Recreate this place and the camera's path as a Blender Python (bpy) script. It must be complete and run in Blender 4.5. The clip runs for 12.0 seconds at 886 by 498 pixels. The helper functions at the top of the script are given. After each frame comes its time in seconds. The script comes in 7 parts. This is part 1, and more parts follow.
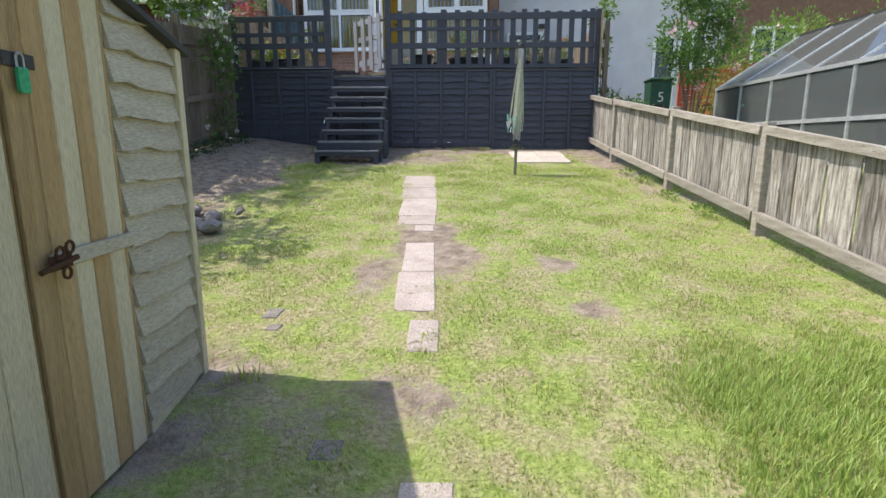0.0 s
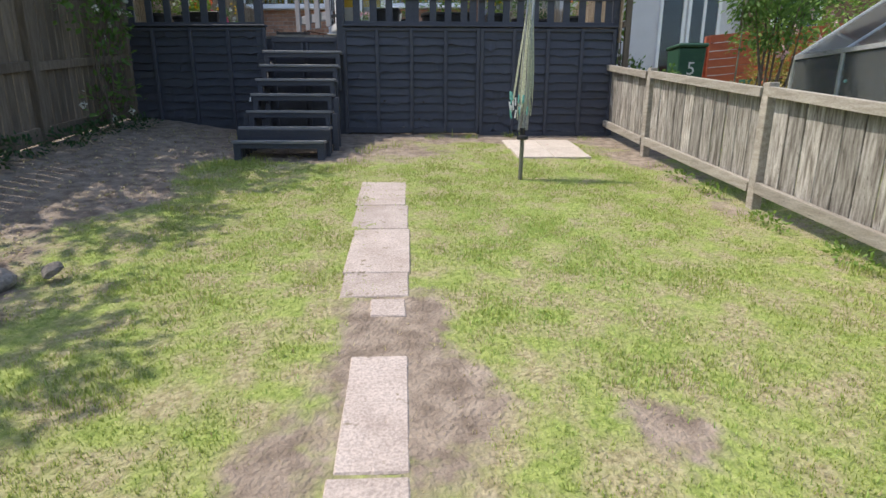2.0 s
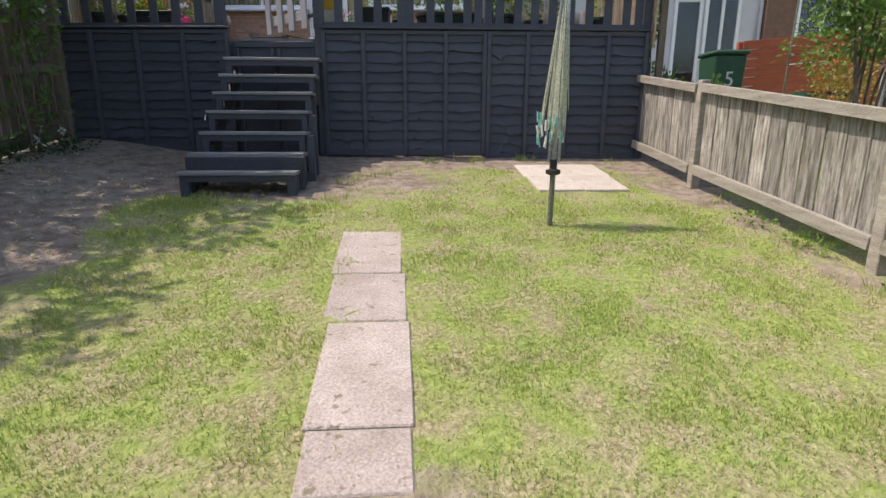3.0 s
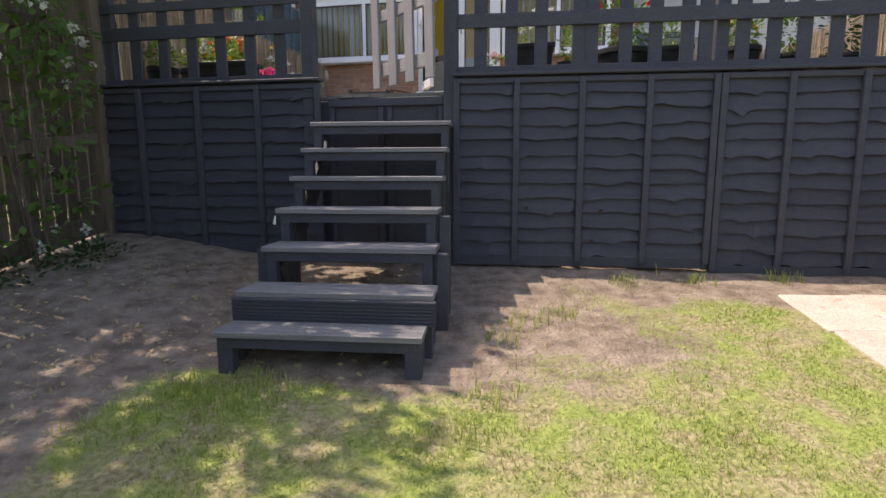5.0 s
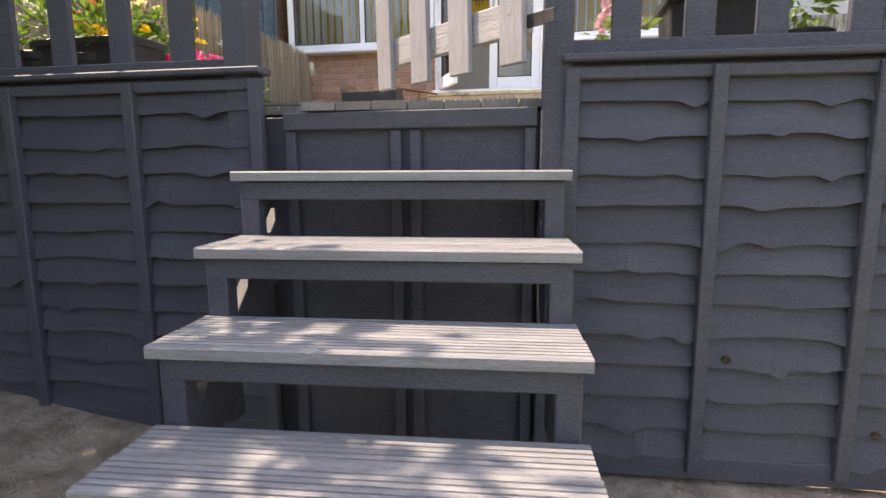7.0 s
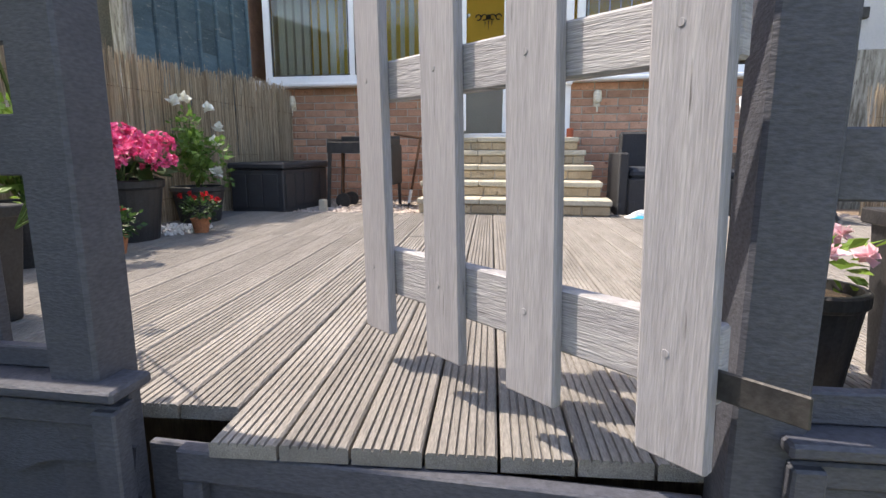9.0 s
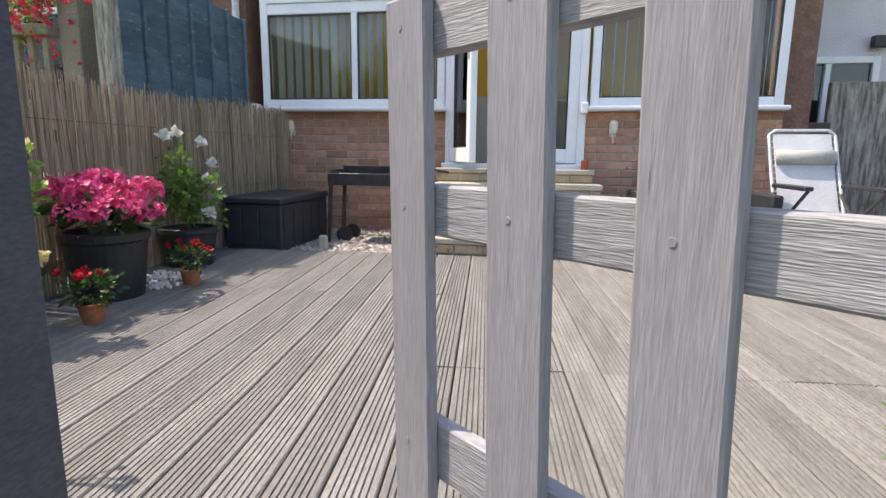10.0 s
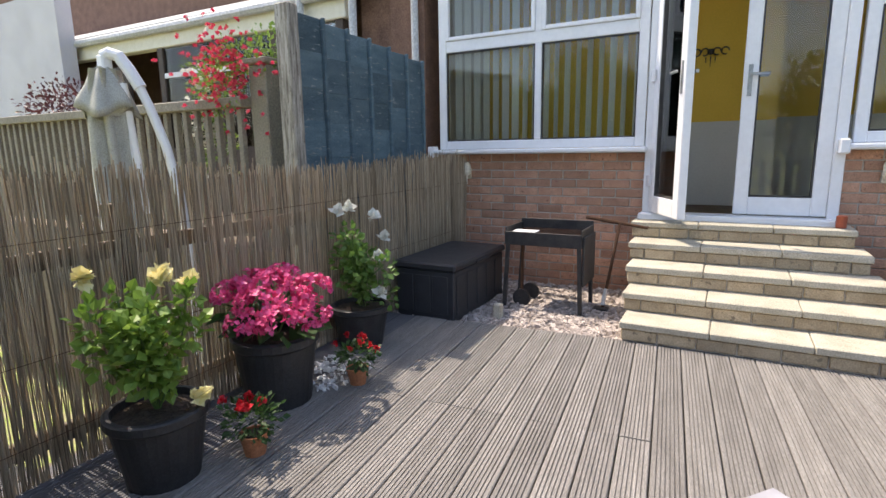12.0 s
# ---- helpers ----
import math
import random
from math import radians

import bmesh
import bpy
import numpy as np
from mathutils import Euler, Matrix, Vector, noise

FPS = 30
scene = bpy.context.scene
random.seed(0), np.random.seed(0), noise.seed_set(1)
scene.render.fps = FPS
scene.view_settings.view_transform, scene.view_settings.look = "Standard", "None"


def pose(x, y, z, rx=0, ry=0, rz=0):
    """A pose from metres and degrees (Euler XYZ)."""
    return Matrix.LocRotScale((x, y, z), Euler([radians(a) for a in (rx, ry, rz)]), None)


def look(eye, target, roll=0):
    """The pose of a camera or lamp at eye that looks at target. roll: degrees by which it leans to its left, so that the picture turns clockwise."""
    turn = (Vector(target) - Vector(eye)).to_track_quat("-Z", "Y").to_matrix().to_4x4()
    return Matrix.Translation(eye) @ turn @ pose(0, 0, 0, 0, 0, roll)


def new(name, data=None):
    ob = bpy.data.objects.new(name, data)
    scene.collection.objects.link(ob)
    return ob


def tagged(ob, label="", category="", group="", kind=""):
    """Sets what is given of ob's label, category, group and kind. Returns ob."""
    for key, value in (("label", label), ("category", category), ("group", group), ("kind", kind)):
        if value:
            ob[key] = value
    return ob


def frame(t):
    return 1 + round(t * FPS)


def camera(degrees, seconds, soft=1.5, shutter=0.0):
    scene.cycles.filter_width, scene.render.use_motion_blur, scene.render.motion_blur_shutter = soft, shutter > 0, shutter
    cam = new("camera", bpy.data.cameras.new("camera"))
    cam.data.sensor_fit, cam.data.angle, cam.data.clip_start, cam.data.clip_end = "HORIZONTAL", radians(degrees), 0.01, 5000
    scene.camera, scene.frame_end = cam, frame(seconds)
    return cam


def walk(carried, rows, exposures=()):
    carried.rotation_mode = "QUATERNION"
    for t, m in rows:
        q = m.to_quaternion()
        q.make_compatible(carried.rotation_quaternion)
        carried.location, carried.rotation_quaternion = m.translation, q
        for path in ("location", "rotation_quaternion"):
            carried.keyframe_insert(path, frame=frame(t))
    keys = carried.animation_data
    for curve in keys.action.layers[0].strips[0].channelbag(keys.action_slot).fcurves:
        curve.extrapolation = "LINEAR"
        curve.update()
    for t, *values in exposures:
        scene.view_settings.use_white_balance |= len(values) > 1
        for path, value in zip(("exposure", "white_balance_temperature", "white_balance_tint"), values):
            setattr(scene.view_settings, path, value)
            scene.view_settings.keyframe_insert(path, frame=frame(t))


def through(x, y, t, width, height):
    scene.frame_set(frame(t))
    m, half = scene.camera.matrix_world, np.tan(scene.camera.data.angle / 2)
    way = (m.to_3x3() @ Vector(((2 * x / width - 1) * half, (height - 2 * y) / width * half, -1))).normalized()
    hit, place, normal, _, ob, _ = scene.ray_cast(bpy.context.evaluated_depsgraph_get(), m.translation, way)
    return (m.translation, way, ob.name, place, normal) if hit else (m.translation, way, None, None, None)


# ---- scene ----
cam = camera(79.7, 12.0)
PATH = [
    (0, (0.732, 0.266, 1.686), (0.513, 2.215, 1.294), 0.0),
    (0.5, (0.642, 0.745, 1.781), (0.451, 2.685, 1.332), 0.0),
    (1, (0.633, 1.325, 1.827), (0.46, 3.261, 1.355), 0.1),
    (1.5, (0.542, 1.894, 1.857), (0.408, 3.827, 1.361), 0.4),
    (2, (0.431, 2.546, 1.849), (0.327, 4.483, 1.36), 0.2),
    (2.5, (0.335, 3.182, 1.855), (0.256, 5.124, 1.384), 0.4),
    (2.7, (0.307, 3.433, 1.909), (0.243, 5.373, 1.428), 0.2),
    (4.3, (-0.298, 5.313, 2.181), (-0.447, 7.283, 1.873), -0.1),
    (4.5, (-0.384, 5.523, 2.225), (-0.601, 7.488, 1.924), -0.2),
    (5, (-0.627, 6.051, 2.315), (-1.006, 7.992, 2.02), -0.1),
    (5.5, (-0.807, 6.575, 2.378), (-1.23, 8.509, 2.091), -0.5),
    (6, (-0.99, 7.132, 2.425), (-1.416, 9.065, 2.136), -0.5),
    (6.5, (-1.167, 7.619, 2.524), (-1.578, 9.553, 2.223), -0.4),
    (7, (-1.359, 8.195, 2.662), (-1.737, 10.135, 2.354), -0.3),
    (7.5, (-1.518, 8.548, 2.784), (-1.88, 10.492, 2.487), 0.1),
    (7.7, (-1.578, 8.655, 2.928), (-1.933, 10.599, 2.62), -0.2),
    (9.3, (-1.701, 9.306, 3.437), (-2.053, 11.241, 3.072), 0.1),
    (9.5, (-1.756, 9.362, 3.485), (-2.068, 11.306, 3.136), 0.7),
    (10, (-1.823, 9.515, 3.613), (-2.158, 11.456, 3.268), 0.7),
    (10.5, (-1.882, 9.634, 3.751), (-2.305, 11.558, 3.406), 0.1),
    (11, (-1.931, 9.776, 3.859), (-2.486, 11.669, 3.526), -0.6),
    (11.5, (-2.008, 9.92, 3.904), (-2.827, 11.714, 3.573), -0.5),
    (12, (-2.087, 10.082, 4.06), (-3.021, 11.813, 3.698), -0.9),
]
walk(cam, [(t, look(eye, target, roll)) for t, eye, target, roll in PATH],
     [(0, 0.95, 6600, 11), (1.5, 0.78, 6600, 11), (2.7, 0.72, 6900, 14), (4.3, 0.78, 7400, 18), (5.5, 1.18, 7900, 20), (6.5, 1.78, 8400, 20), (7.7, 2.0, 8100, 18),
      (9.3, 1.5, 7200, 14), (10.5, 1.36, 7050, 13), (12, 1.38, 7200, 15)])

# ---------------------------------------------------------------- world, sun
SUN = Vector((-0.515, 0.035, 0.857))
world = bpy.data.worlds.new("sky")
scene.world = world
world.use_nodes = True
wn = world.node_tree.nodes
sky = wn.new("ShaderNodeTexSky")
sky.sky_type = "NISHITA"
sky.sun_disc = False
sky.sun_elevation = math.asin(SUN.z)
sky.sun_rotation = math.atan2(SUN.x, SUN.y)
sky.dust_density = 1.5
wn["Background"].inputs["Strength"].default_value = 0.15
world.node_tree.links.new(sky.outputs[0], wn["Background"].inputs["Color"])
sun = new("sun", bpy.data.lights.new("sun", "SUN"))
sun.data.energy = 2.5
sun.data.angle = radians(0.6)
sun.data.color = (1.0, 0.95, 0.86)
sun.matrix_world = look(SUN * 40, (0, 0, 0))


# ---------------------------------------------------------------- materials
def material(name, a, b, rough=0.7, scale=6.0, stretch=(1, 1, 1), bump=0.15, fine=60.0, per_piece=0.0, metal=0.0,
             mid=0.5, spread=0.25, speck=None, speck_at=0.62, spec=0.4, space="Object", fine_mix=0.25):
    """Two colours mixed by coarse noise, fine grain over them, relief from both; per_piece varies the tone of each piece."""
    m = bpy.data.materials.new(name)
    m.use_nodes = True
    n, l = m.node_tree.nodes, m.node_tree.links
    bsdf = n["Principled BSDF"]
    bsdf.inputs["Metallic"].default_value = metal
    bsdf.inputs["Specular IOR Level"].default_value = spec
    tex = n.new("ShaderNodeTexCoord")
    mp = n.new("ShaderNodeMapping")
    mp.inputs["Scale"].default_value = stretch
    l.new(tex.outputs[space], mp.inputs["Vector"])
    src = mp.outputs[0]
    if per_piece:
        info = n.new("ShaderNodeObjectInfo")
        add = n.new("ShaderNodeVectorMath")
        add.operation = "ADD"
        mul = n.new("ShaderNodeVectorMath")
        mul.operation = "SCALE"
        comb = n.new("ShaderNodeCombineXYZ")
        for i in range(3):
            l.new(info.outputs["Random"], comb.inputs[i])
        l.new(comb.outputs[0], mul.inputs[0])
        mul.inputs["Scale"].default_value = 37.0
        l.new(src, add.inputs[0])
        l.new(mul.outputs[0], add.inputs[1])
        src = add.outputs[0]
    big = n.new("ShaderNodeTexNoise")
    big.inputs["Scale"].default_value = scale
    big.inputs["Detail"].default_value = 5
    small = n.new("ShaderNodeTexNoise")
    small.inputs["Scale"].default_value = fine
    small.inputs["Detail"].default_value = 3
    l.new(src, big.inputs["Vector"])
    l.new(src, small.inputs["Vector"])
    ramp = n.new("ShaderNodeMapRange")
    ramp.inputs["From Min"].default_value = mid - spread
    ramp.inputs["From Max"].default_value = mid + spread
    l.new(big.outputs[0], ramp.inputs["Value"])
    mix = n.new("ShaderNodeMix")
    mix.data_type = "RGBA"
    mix.inputs["A"].default_value = (*a, 1)
    mix.inputs["B"].default_value = (*b, 1)
    l.new(ramp.outputs[0], mix.inputs["Factor"])
    out = mix.outputs["Result"]
    grain = n.new("ShaderNodeMix")
    grain.data_type = "RGBA"
    grain.blend_type = "MULTIPLY"
    grain.inputs["Factor"].default_value = 1.0
    g = n.new("ShaderNodeMapRange")
    g.inputs["From Min"].default_value = 0.3
    g.inputs["From Max"].default_value = 0.7
    g.inputs["To Min"].default_value = 1 - fine_mix
    g.inputs["To Max"].default_value = 1 + fine_mix
    l.new(small.outputs[0], g.inputs["Value"])
    l.new(out, grain.inputs["A"])
    l.new(g.outputs[0], grain.inputs["B"])
    out = grain.outputs["Result"]
    if per_piece:
        p = n.new("ShaderNodeMapRange")
        p.inputs["To Min"].default_value = 1 - per_piece
        p.inputs["To Max"].default_value = 1 + per_piece
        l.new(info.outputs["Random"], p.inputs["Value"])
        tone = n.new("ShaderNodeMix")
        tone.data_type = "RGBA"
        tone.blend_type = "MULTIPLY"
        tone.inputs["Factor"].default_value = 1.0
        l.new(out, tone.inputs["A"])
        l.new(p.outputs[0], tone.inputs["B"])
        out = tone.outputs["Result"]
    if speck:
        sp = n.new("ShaderNodeTexNoise")
        sp.inputs["Scale"].default_value = scale * 3.1
        sp.inputs["Detail"].default_value = 6
        l.new(src, sp.inputs["Vector"])
        sr = n.new("ShaderNodeMapRange")
        sr.inputs["From Min"].default_value = speck_at
        sr.inputs["From Max"].default_value = speck_at + 0.06
        l.new(sp.outputs[0], sr.inputs["Value"])
        sm = n.new("ShaderNodeMix")
        sm.data_type = "RGBA"
        sm.inputs["B"].default_value = (*speck, 1)
        l.new(sr.outputs[0], sm.inputs["Factor"])
        l.new(out, sm.inputs["A"])
        out = sm.outputs["Result"]
    l.new(out, bsdf.inputs["Base Color"])
    rr = n.new("ShaderNodeMapRange")
    rr.inputs["To Min"].default_value = max(0.02, rough - 0.1)
    rr.inputs["To Max"].default_value = min(1, rough + 0.1)
    l.new(big.outputs[0], rr.inputs["Value"])
    l.new(rr.outputs[0], bsdf.inputs["Roughness"])
    if bump:
        sumh = n.new("ShaderNodeMath")
        sumh.operation = "ADD"
        l.new(big.outputs[0], sumh.inputs[0])
        l.new(small.outputs[0], sumh.inputs[1])
        bm = n.new("ShaderNodeBump")
        bm.inputs["Strength"].default_value = bump
        bm.inputs["Distance"].default_value = 0.01
        l.new(sumh.outputs[0], bm.inputs["Height"])
        l.new(bm.outputs[0], bsdf.inputs["Normal"])
    return m


def leaf_material(name, a, b, gloss=0.5, through=0.35):
    """A leaf or petal: colour varied leaf by leaf, part of the light passes through."""
    m = bpy.data.materials.new(name)
    m.use_nodes = True
    n, l = m.node_tree.nodes, m.node_tree.links
    bsdf = n["Principled BSDF"]
    bsdf.inputs["Roughness"].default_value = gloss
    geo = n.new("ShaderNodeNewGeometry")
    mix = n.new("ShaderNodeMix")
    mix.data_type = "RGBA"
    mix.inputs["A"].default_value = (*a, 1)
    mix.inputs["B"].default_value = (*b, 1)
    l.new(geo.outputs["Random Per Island"], mix.inputs["Factor"])
    l.new(mix.outputs["Result"], bsdf.inputs["Base Color"])
    tr = n.new("ShaderNodeBsdfTranslucent")
    l.new(mix.outputs["Result"], tr.inputs["Color"])
    ms = n.new("ShaderNodeMixShader")
    ms.inputs[0].default_value = through
    l.new(bsdf.outputs[0], ms.inputs[1])
    l.new(tr.outputs[0], ms.inputs[2])
    l.new(ms.outputs[0], n["Material Output"].inputs["Surface"])
    return m


def glass_material(name, tint=(0.93, 0.96, 0.95), haze=0.0):
    m = bpy.data.materials.new(name)
    m.use_nodes = True
    n, l = m.node_tree.nodes, m.node_tree.links
    clear = n.new("ShaderNodeBsdfTransparent")
    clear.inputs["Color"].default_value = (*tint, 1)
    gl = n.new("ShaderNodeBsdfGlossy")
    gl.inputs["Roughness"].default_value = 0.01
    fr = n.new("ShaderNodeFresnel")
    fr.inputs["IOR"].default_value = 1.5
    ms = n.new("ShaderNodeMixShader")
    l.new(fr.outputs[0], ms.inputs[0])
    l.new(clear.outputs[0], ms.inputs[1])
    l.new(gl.outputs[0], ms.inputs[2])
    # pale diffuse film brightens the panes in place of reflected sky
    if haze:
        film = n.new("ShaderNodeBsdfDiffuse")
        film.inputs["Color"].default_value = (0.42, 0.46, 0.45, 1)
        md = n.new("ShaderNodeMixShader")
        md.inputs[0].default_value = haze
        l.new(clear.outputs[0], md.inputs[1])
        l.new(film.outputs[0], md.inputs[2])
        l.new(md.outputs[0], ms.inputs[1])
    l.new(ms.outputs[0], n["Material Output"].inputs["Surface"])
    return m


NAVY = material("navy fence paint", (0.052, 0.056, 0.073), (0.072, 0.076, 0.094), rough=0.62, scale=5, stretch=(1, 4, 4), fine=90, bump=0.25, per_piece=0.14, speck=(0.05, 0.058, 0.075), speck_at=0.66)
NAVY_PLAIN = material("navy timber paint", (0.054, 0.058, 0.075), (0.074, 0.078, 0.096), rough=0.6, scale=7, stretch=(1, 1, 3), fine=80, bump=0.25, speck=(0.06, 0.066, 0.08), speck_at=0.68)
TREAD = material("worn grey step paint", (0.17, 0.17, 0.18), (0.29, 0.29, 0.295), rough=0.55, scale=9, stretch=(0.5, 6, 6), fine=120, bump=0.3, speck=(0.30, 0.27, 0.22), speck_at=0.70)
GATE = material("grey gate paint", (0.235, 0.23, 0.25), (0.31, 0.305, 0.325), rough=0.62, scale=10, stretch=(4, 4, 0.2), fine=110, bump=0.22, speck=(0.10, 0.095, 0.10), speck_at=0.69, fine_mix=0.18)
GATE_RAIL = material("grey rail paint", (0.26, 0.255, 0.275), (0.37, 0.365, 0.375), rough=0.66, scale=10, stretch=(0.3, 0.3, 5), fine=90, bump=0.35, speck=(0.11, 0.10, 0.10), speck_at=0.67)
DECK = material("weathered deck board", (0.163, 0.151, 0.138), (0.255, 0.24, 0.223), rough=0.75, scale=5, stretch=(5, 0.7, 5), fine=70, bump=0.4, per_piece=0.14, speck=(0.12, 0.11, 0.10), speck_at=0.69)
# darker copy of the deck board, with the reed screen's shade in its colour
DECK_SHADE = material("deck board with shade in its colour", (0.10, 0.10, 0.108), (0.145, 0.143, 0.148), rough=0.65, scale=5, stretch=(5, 0.7, 5), fine=90, bump=0.3, per_piece=0.12, speck=(0.3, 0.3, 0.29), speck_at=0.74)
FENCE = material("grey weathered fence timber", (0.15, 0.13, 0.105), (0.50, 0.47, 0.42), rough=0.85, scale=6, stretch=(7, 7, 0.8), fine=60, bump=0.6, per_piece=0.3, spread=0.17, speck=(0.07, 0.055, 0.04), speck_at=0.63)
RAIL = material("weathered fence rail timber", (0.24, 0.21, 0.17), (0.42, 0.385, 0.33), rough=0.85, scale=5, stretch=(6, 0.7, 6), fine=60, bump=0.5, per_piece=0.15, speck=(0.08, 0.065, 0.05), speck_at=0.66)
OLD = material("dark brown fence timber", (0.11, 0.085, 0.06), (0.22, 0.175, 0.13), rough=0.85, scale=5, stretch=(6, 6, 0.7), fine=60, bump=0.4, per_piece=0.25)
SHED_LAP = material("shed lap board", (0.36, 0.315, 0.23), (0.47, 0.425, 0.335), rough=0.8, scale=4, stretch=(5, 0.6, 5), fine=50, bump=0.35, per_piece=0.1, speck=(0.27, 0.225, 0.15), speck_at=0.68)
SHED_PALE = material("pale shed plank", (0.45, 0.385, 0.25), (0.54, 0.48, 0.345), rough=0.75, scale=5, stretch=(6, 6, 0.5), fine=60, bump=0.25, per_piece=0.07, speck=(0.33, 0.24, 0.13), speck_at=0.71)
SHED_TAN = material("tan shed plank", (0.30, 0.19, 0.085), (0.43, 0.30, 0.15), rough=0.75, scale=5, stretch=(7, 7, 0.45), fine=60, bump=0.25, per_piece=0.1, speck=(0.19, 0.11, 0.05), speck_at=0.69)
FELT = material("roofing felt", (0.035, 0.037, 0.04), (0.06, 0.062, 0.065), rough=0.95, fine=200)
RUST = material("rusted iron", (0.05, 0.025, 0.014), (0.11, 0.05, 0.025), rough=0.8, scale=40, fine=200, bump=0.5, metal=0.3)
IRON = material("blackened iron", (0.03, 0.03, 0.033), (0.075, 0.07, 0.066), rough=0.55, scale=15, fine=90, metal=0.4)
STEEL = material("grey steel", (0.30, 0.31, 0.31), (0.45, 0.45, 0.44), rough=0.4, scale=12, metal=0.8, bump=0.1)
ALU = material("aluminium glazing bar", (0.52, 0.53, 0.53), (0.66, 0.67, 0.66), rough=0.4, scale=9, metal=0.5, bump=0.05)
GREEN_PLASTIC = material("green plastic", (0.02, 0.26, 0.12), (0.04, 0.34, 0.17), rough=0.4, bump=0.05)
TEAL = material("faded teal plastic", (0.10, 0.40, 0.34), (0.25, 0.55, 0.48), rough=0.45, bump=0.05, scale=30)
BIN = material("dark green bin plastic", (0.02, 0.075, 0.045), (0.035, 0.10, 0.06), rough=0.5, bump=0.08)
WHITE = material("white window plastic", (0.74, 0.75, 0.76), (0.82, 0.82, 0.82), rough=0.32, scale=3, fine=30, bump=0.02, fine_mix=0.03)
CREAM_SLAT = leaf_material("cream blind fabric", (0.88, 0.86, 0.77), (0.92, 0.90, 0.82), gloss=0.8, through=0.12)
CREAM = material("cream blind slat", (0.72, 0.69, 0.58), (0.80, 0.77, 0.67), rough=0.8, scale=20, fine=150, fine_mix=0.06)
LAMPSKIN = material("cream ceramic", (0.62, 0.58, 0.46), (0.74, 0.70, 0.58), rough=0.4, scale=20, bump=0.05)
BRICK = material("orange brown brick", (0.39, 0.20, 0.125), (0.56, 0.33, 0.225), rough=0.85, scale=10, fine=120, bump=0.5, per_piece=0.24, speck=(0.22, 0.09, 0.055), speck_at=0.64)
MORTAR = material("grey mortar", (0.40, 0.355, 0.30), (0.54, 0.49, 0.42), rough=0.95, scale=20, fine=160, bump=0.4)
STEPBRICK = material("buff step brick", (0.32, 0.245, 0.155), (0.47, 0.38, 0.26), rough=0.85, scale=9, fine=120, bump=0.5, per_piece=0.2, speck=(0.2, 0.16, 0.11), speck_at=0.63)
SLABTOP = material("pale stone tread", (0.36, 0.325, 0.25), (0.52, 0.48, 0.385), rough=0.85, scale=7, fine=120, bump=0.3, speck=(0.40, 0.36, 0.28), speck_at=0.68)
PAVER = material("pinkish concrete slab", (0.36, 0.295, 0.255), (0.50, 0.43, 0.39), rough=0.9, scale=5, fine=90, bump=0.5, per_piece=0.1, speck=(0.23, 0.19, 0.13), speck_at=0.63)
PATIO = material("pale paving slab", (0.50, 0.43, 0.36), (0.62, 0.55, 0.48), rough=0.9, scale=5, fine=90, bump=0.4, per_piece=0.09, speck=(0.45, 0.29, 0.24), speck_at=0.64)
EARTH = material("dry earth", (0.14, 0.10, 0.072), (0.24, 0.185, 0.135), rough=0.95, scale=6, fine=60, bump=0.8)
ROCK = material("grey rubble stone", (0.16, 0.14, 0.12), (0.32, 0.29, 0.26), rough=0.9, scale=9, fine=70, bump=0.6, per_piece=0.2)
GRAVEL = material("slate chipping", (0.30, 0.25, 0.22), (0.50, 0.43, 0.38), rough=0.85, scale=25, fine=90, bump=0.4)
PEBBLE = material("white pebbles", (0.62, 0.61, 0.59), (0.80, 0.79, 0.77), rough=0.7, scale=25, fine=90, bump=0.2)
REED = material("dry reed", (0.24, 0.185, 0.125), (0.43, 0.36, 0.265), rough=0.8, scale=30, stretch=(9, 9, 0.5), fine=90, bump=0.3, fine_mix=0.35)
BLACKPOT = material("black plastic pot", (0.018, 0.018, 0.020), (0.035, 0.035, 0.037), rough=0.5, scale=15, fine=120, bump=0.1)
TERRACOTTA = material("terracotta", (0.36, 0.13, 0.055), (0.48, 0.20, 0.10), rough=0.8, scale=20, fine=120, bump=0.2)
SOIL = material("potting soil", (0.03, 0.022, 0.015), (0.07, 0.05, 0.035), rough=1.0, scale=30, bump=1.0)
BOXBLACK = material("charcoal resin", (0.026, 0.027, 0.031), (0.040, 0.041, 0.046), rough=0.5, scale=10, fine=200, bump=0.15)
RATTAN = material("black rattan", (0.018, 0.019, 0.022), (0.042, 0.043, 0.048), rough=0.55, scale=60, stretch=(1, 1, 2), fine=160, bump=0.8)
# cushion cloth, reused as the darkness of rooms behind the right neighbour's windows
CUSHION_AND_UNLIT = material("dark cushion cloth and unlit room sheet", (0.02, 0.025, 0.035), (0.035, 0.042, 0.055), rough=0.9, scale=10, fine=220, bump=0.3)
CLOTH_WHITE = material("white textilene", (0.62, 0.62, 0.62), (0.75, 0.75, 0.75), rough=0.8, scale=12, fine=200, bump=0.2)
CLOTH_GREY = material("pale grey recliner fabric", (0.46, 0.46, 0.47), (0.56, 0.56, 0.57), rough=0.8, scale=8, fine=200, bump=0.2)
PLASTIC_BLUE = material("blue plastic sheet", (0.03, 0.28, 0.42), (0.07, 0.40, 0.55), rough=0.3, scale=12, bump=0.4)
PLASTIC_CLEAR = material("crumpled white plastic", (0.60, 0.63, 0.66), (0.78, 0.80, 0.82), rough=0.3, scale=12, bump=0.7)
YELLOW = material("yellow wall paint", (0.72, 0.45, 0.06), (0.78, 0.50, 0.08), rough=0.85, scale=3, bump=0.04, fine_mix=0.04)
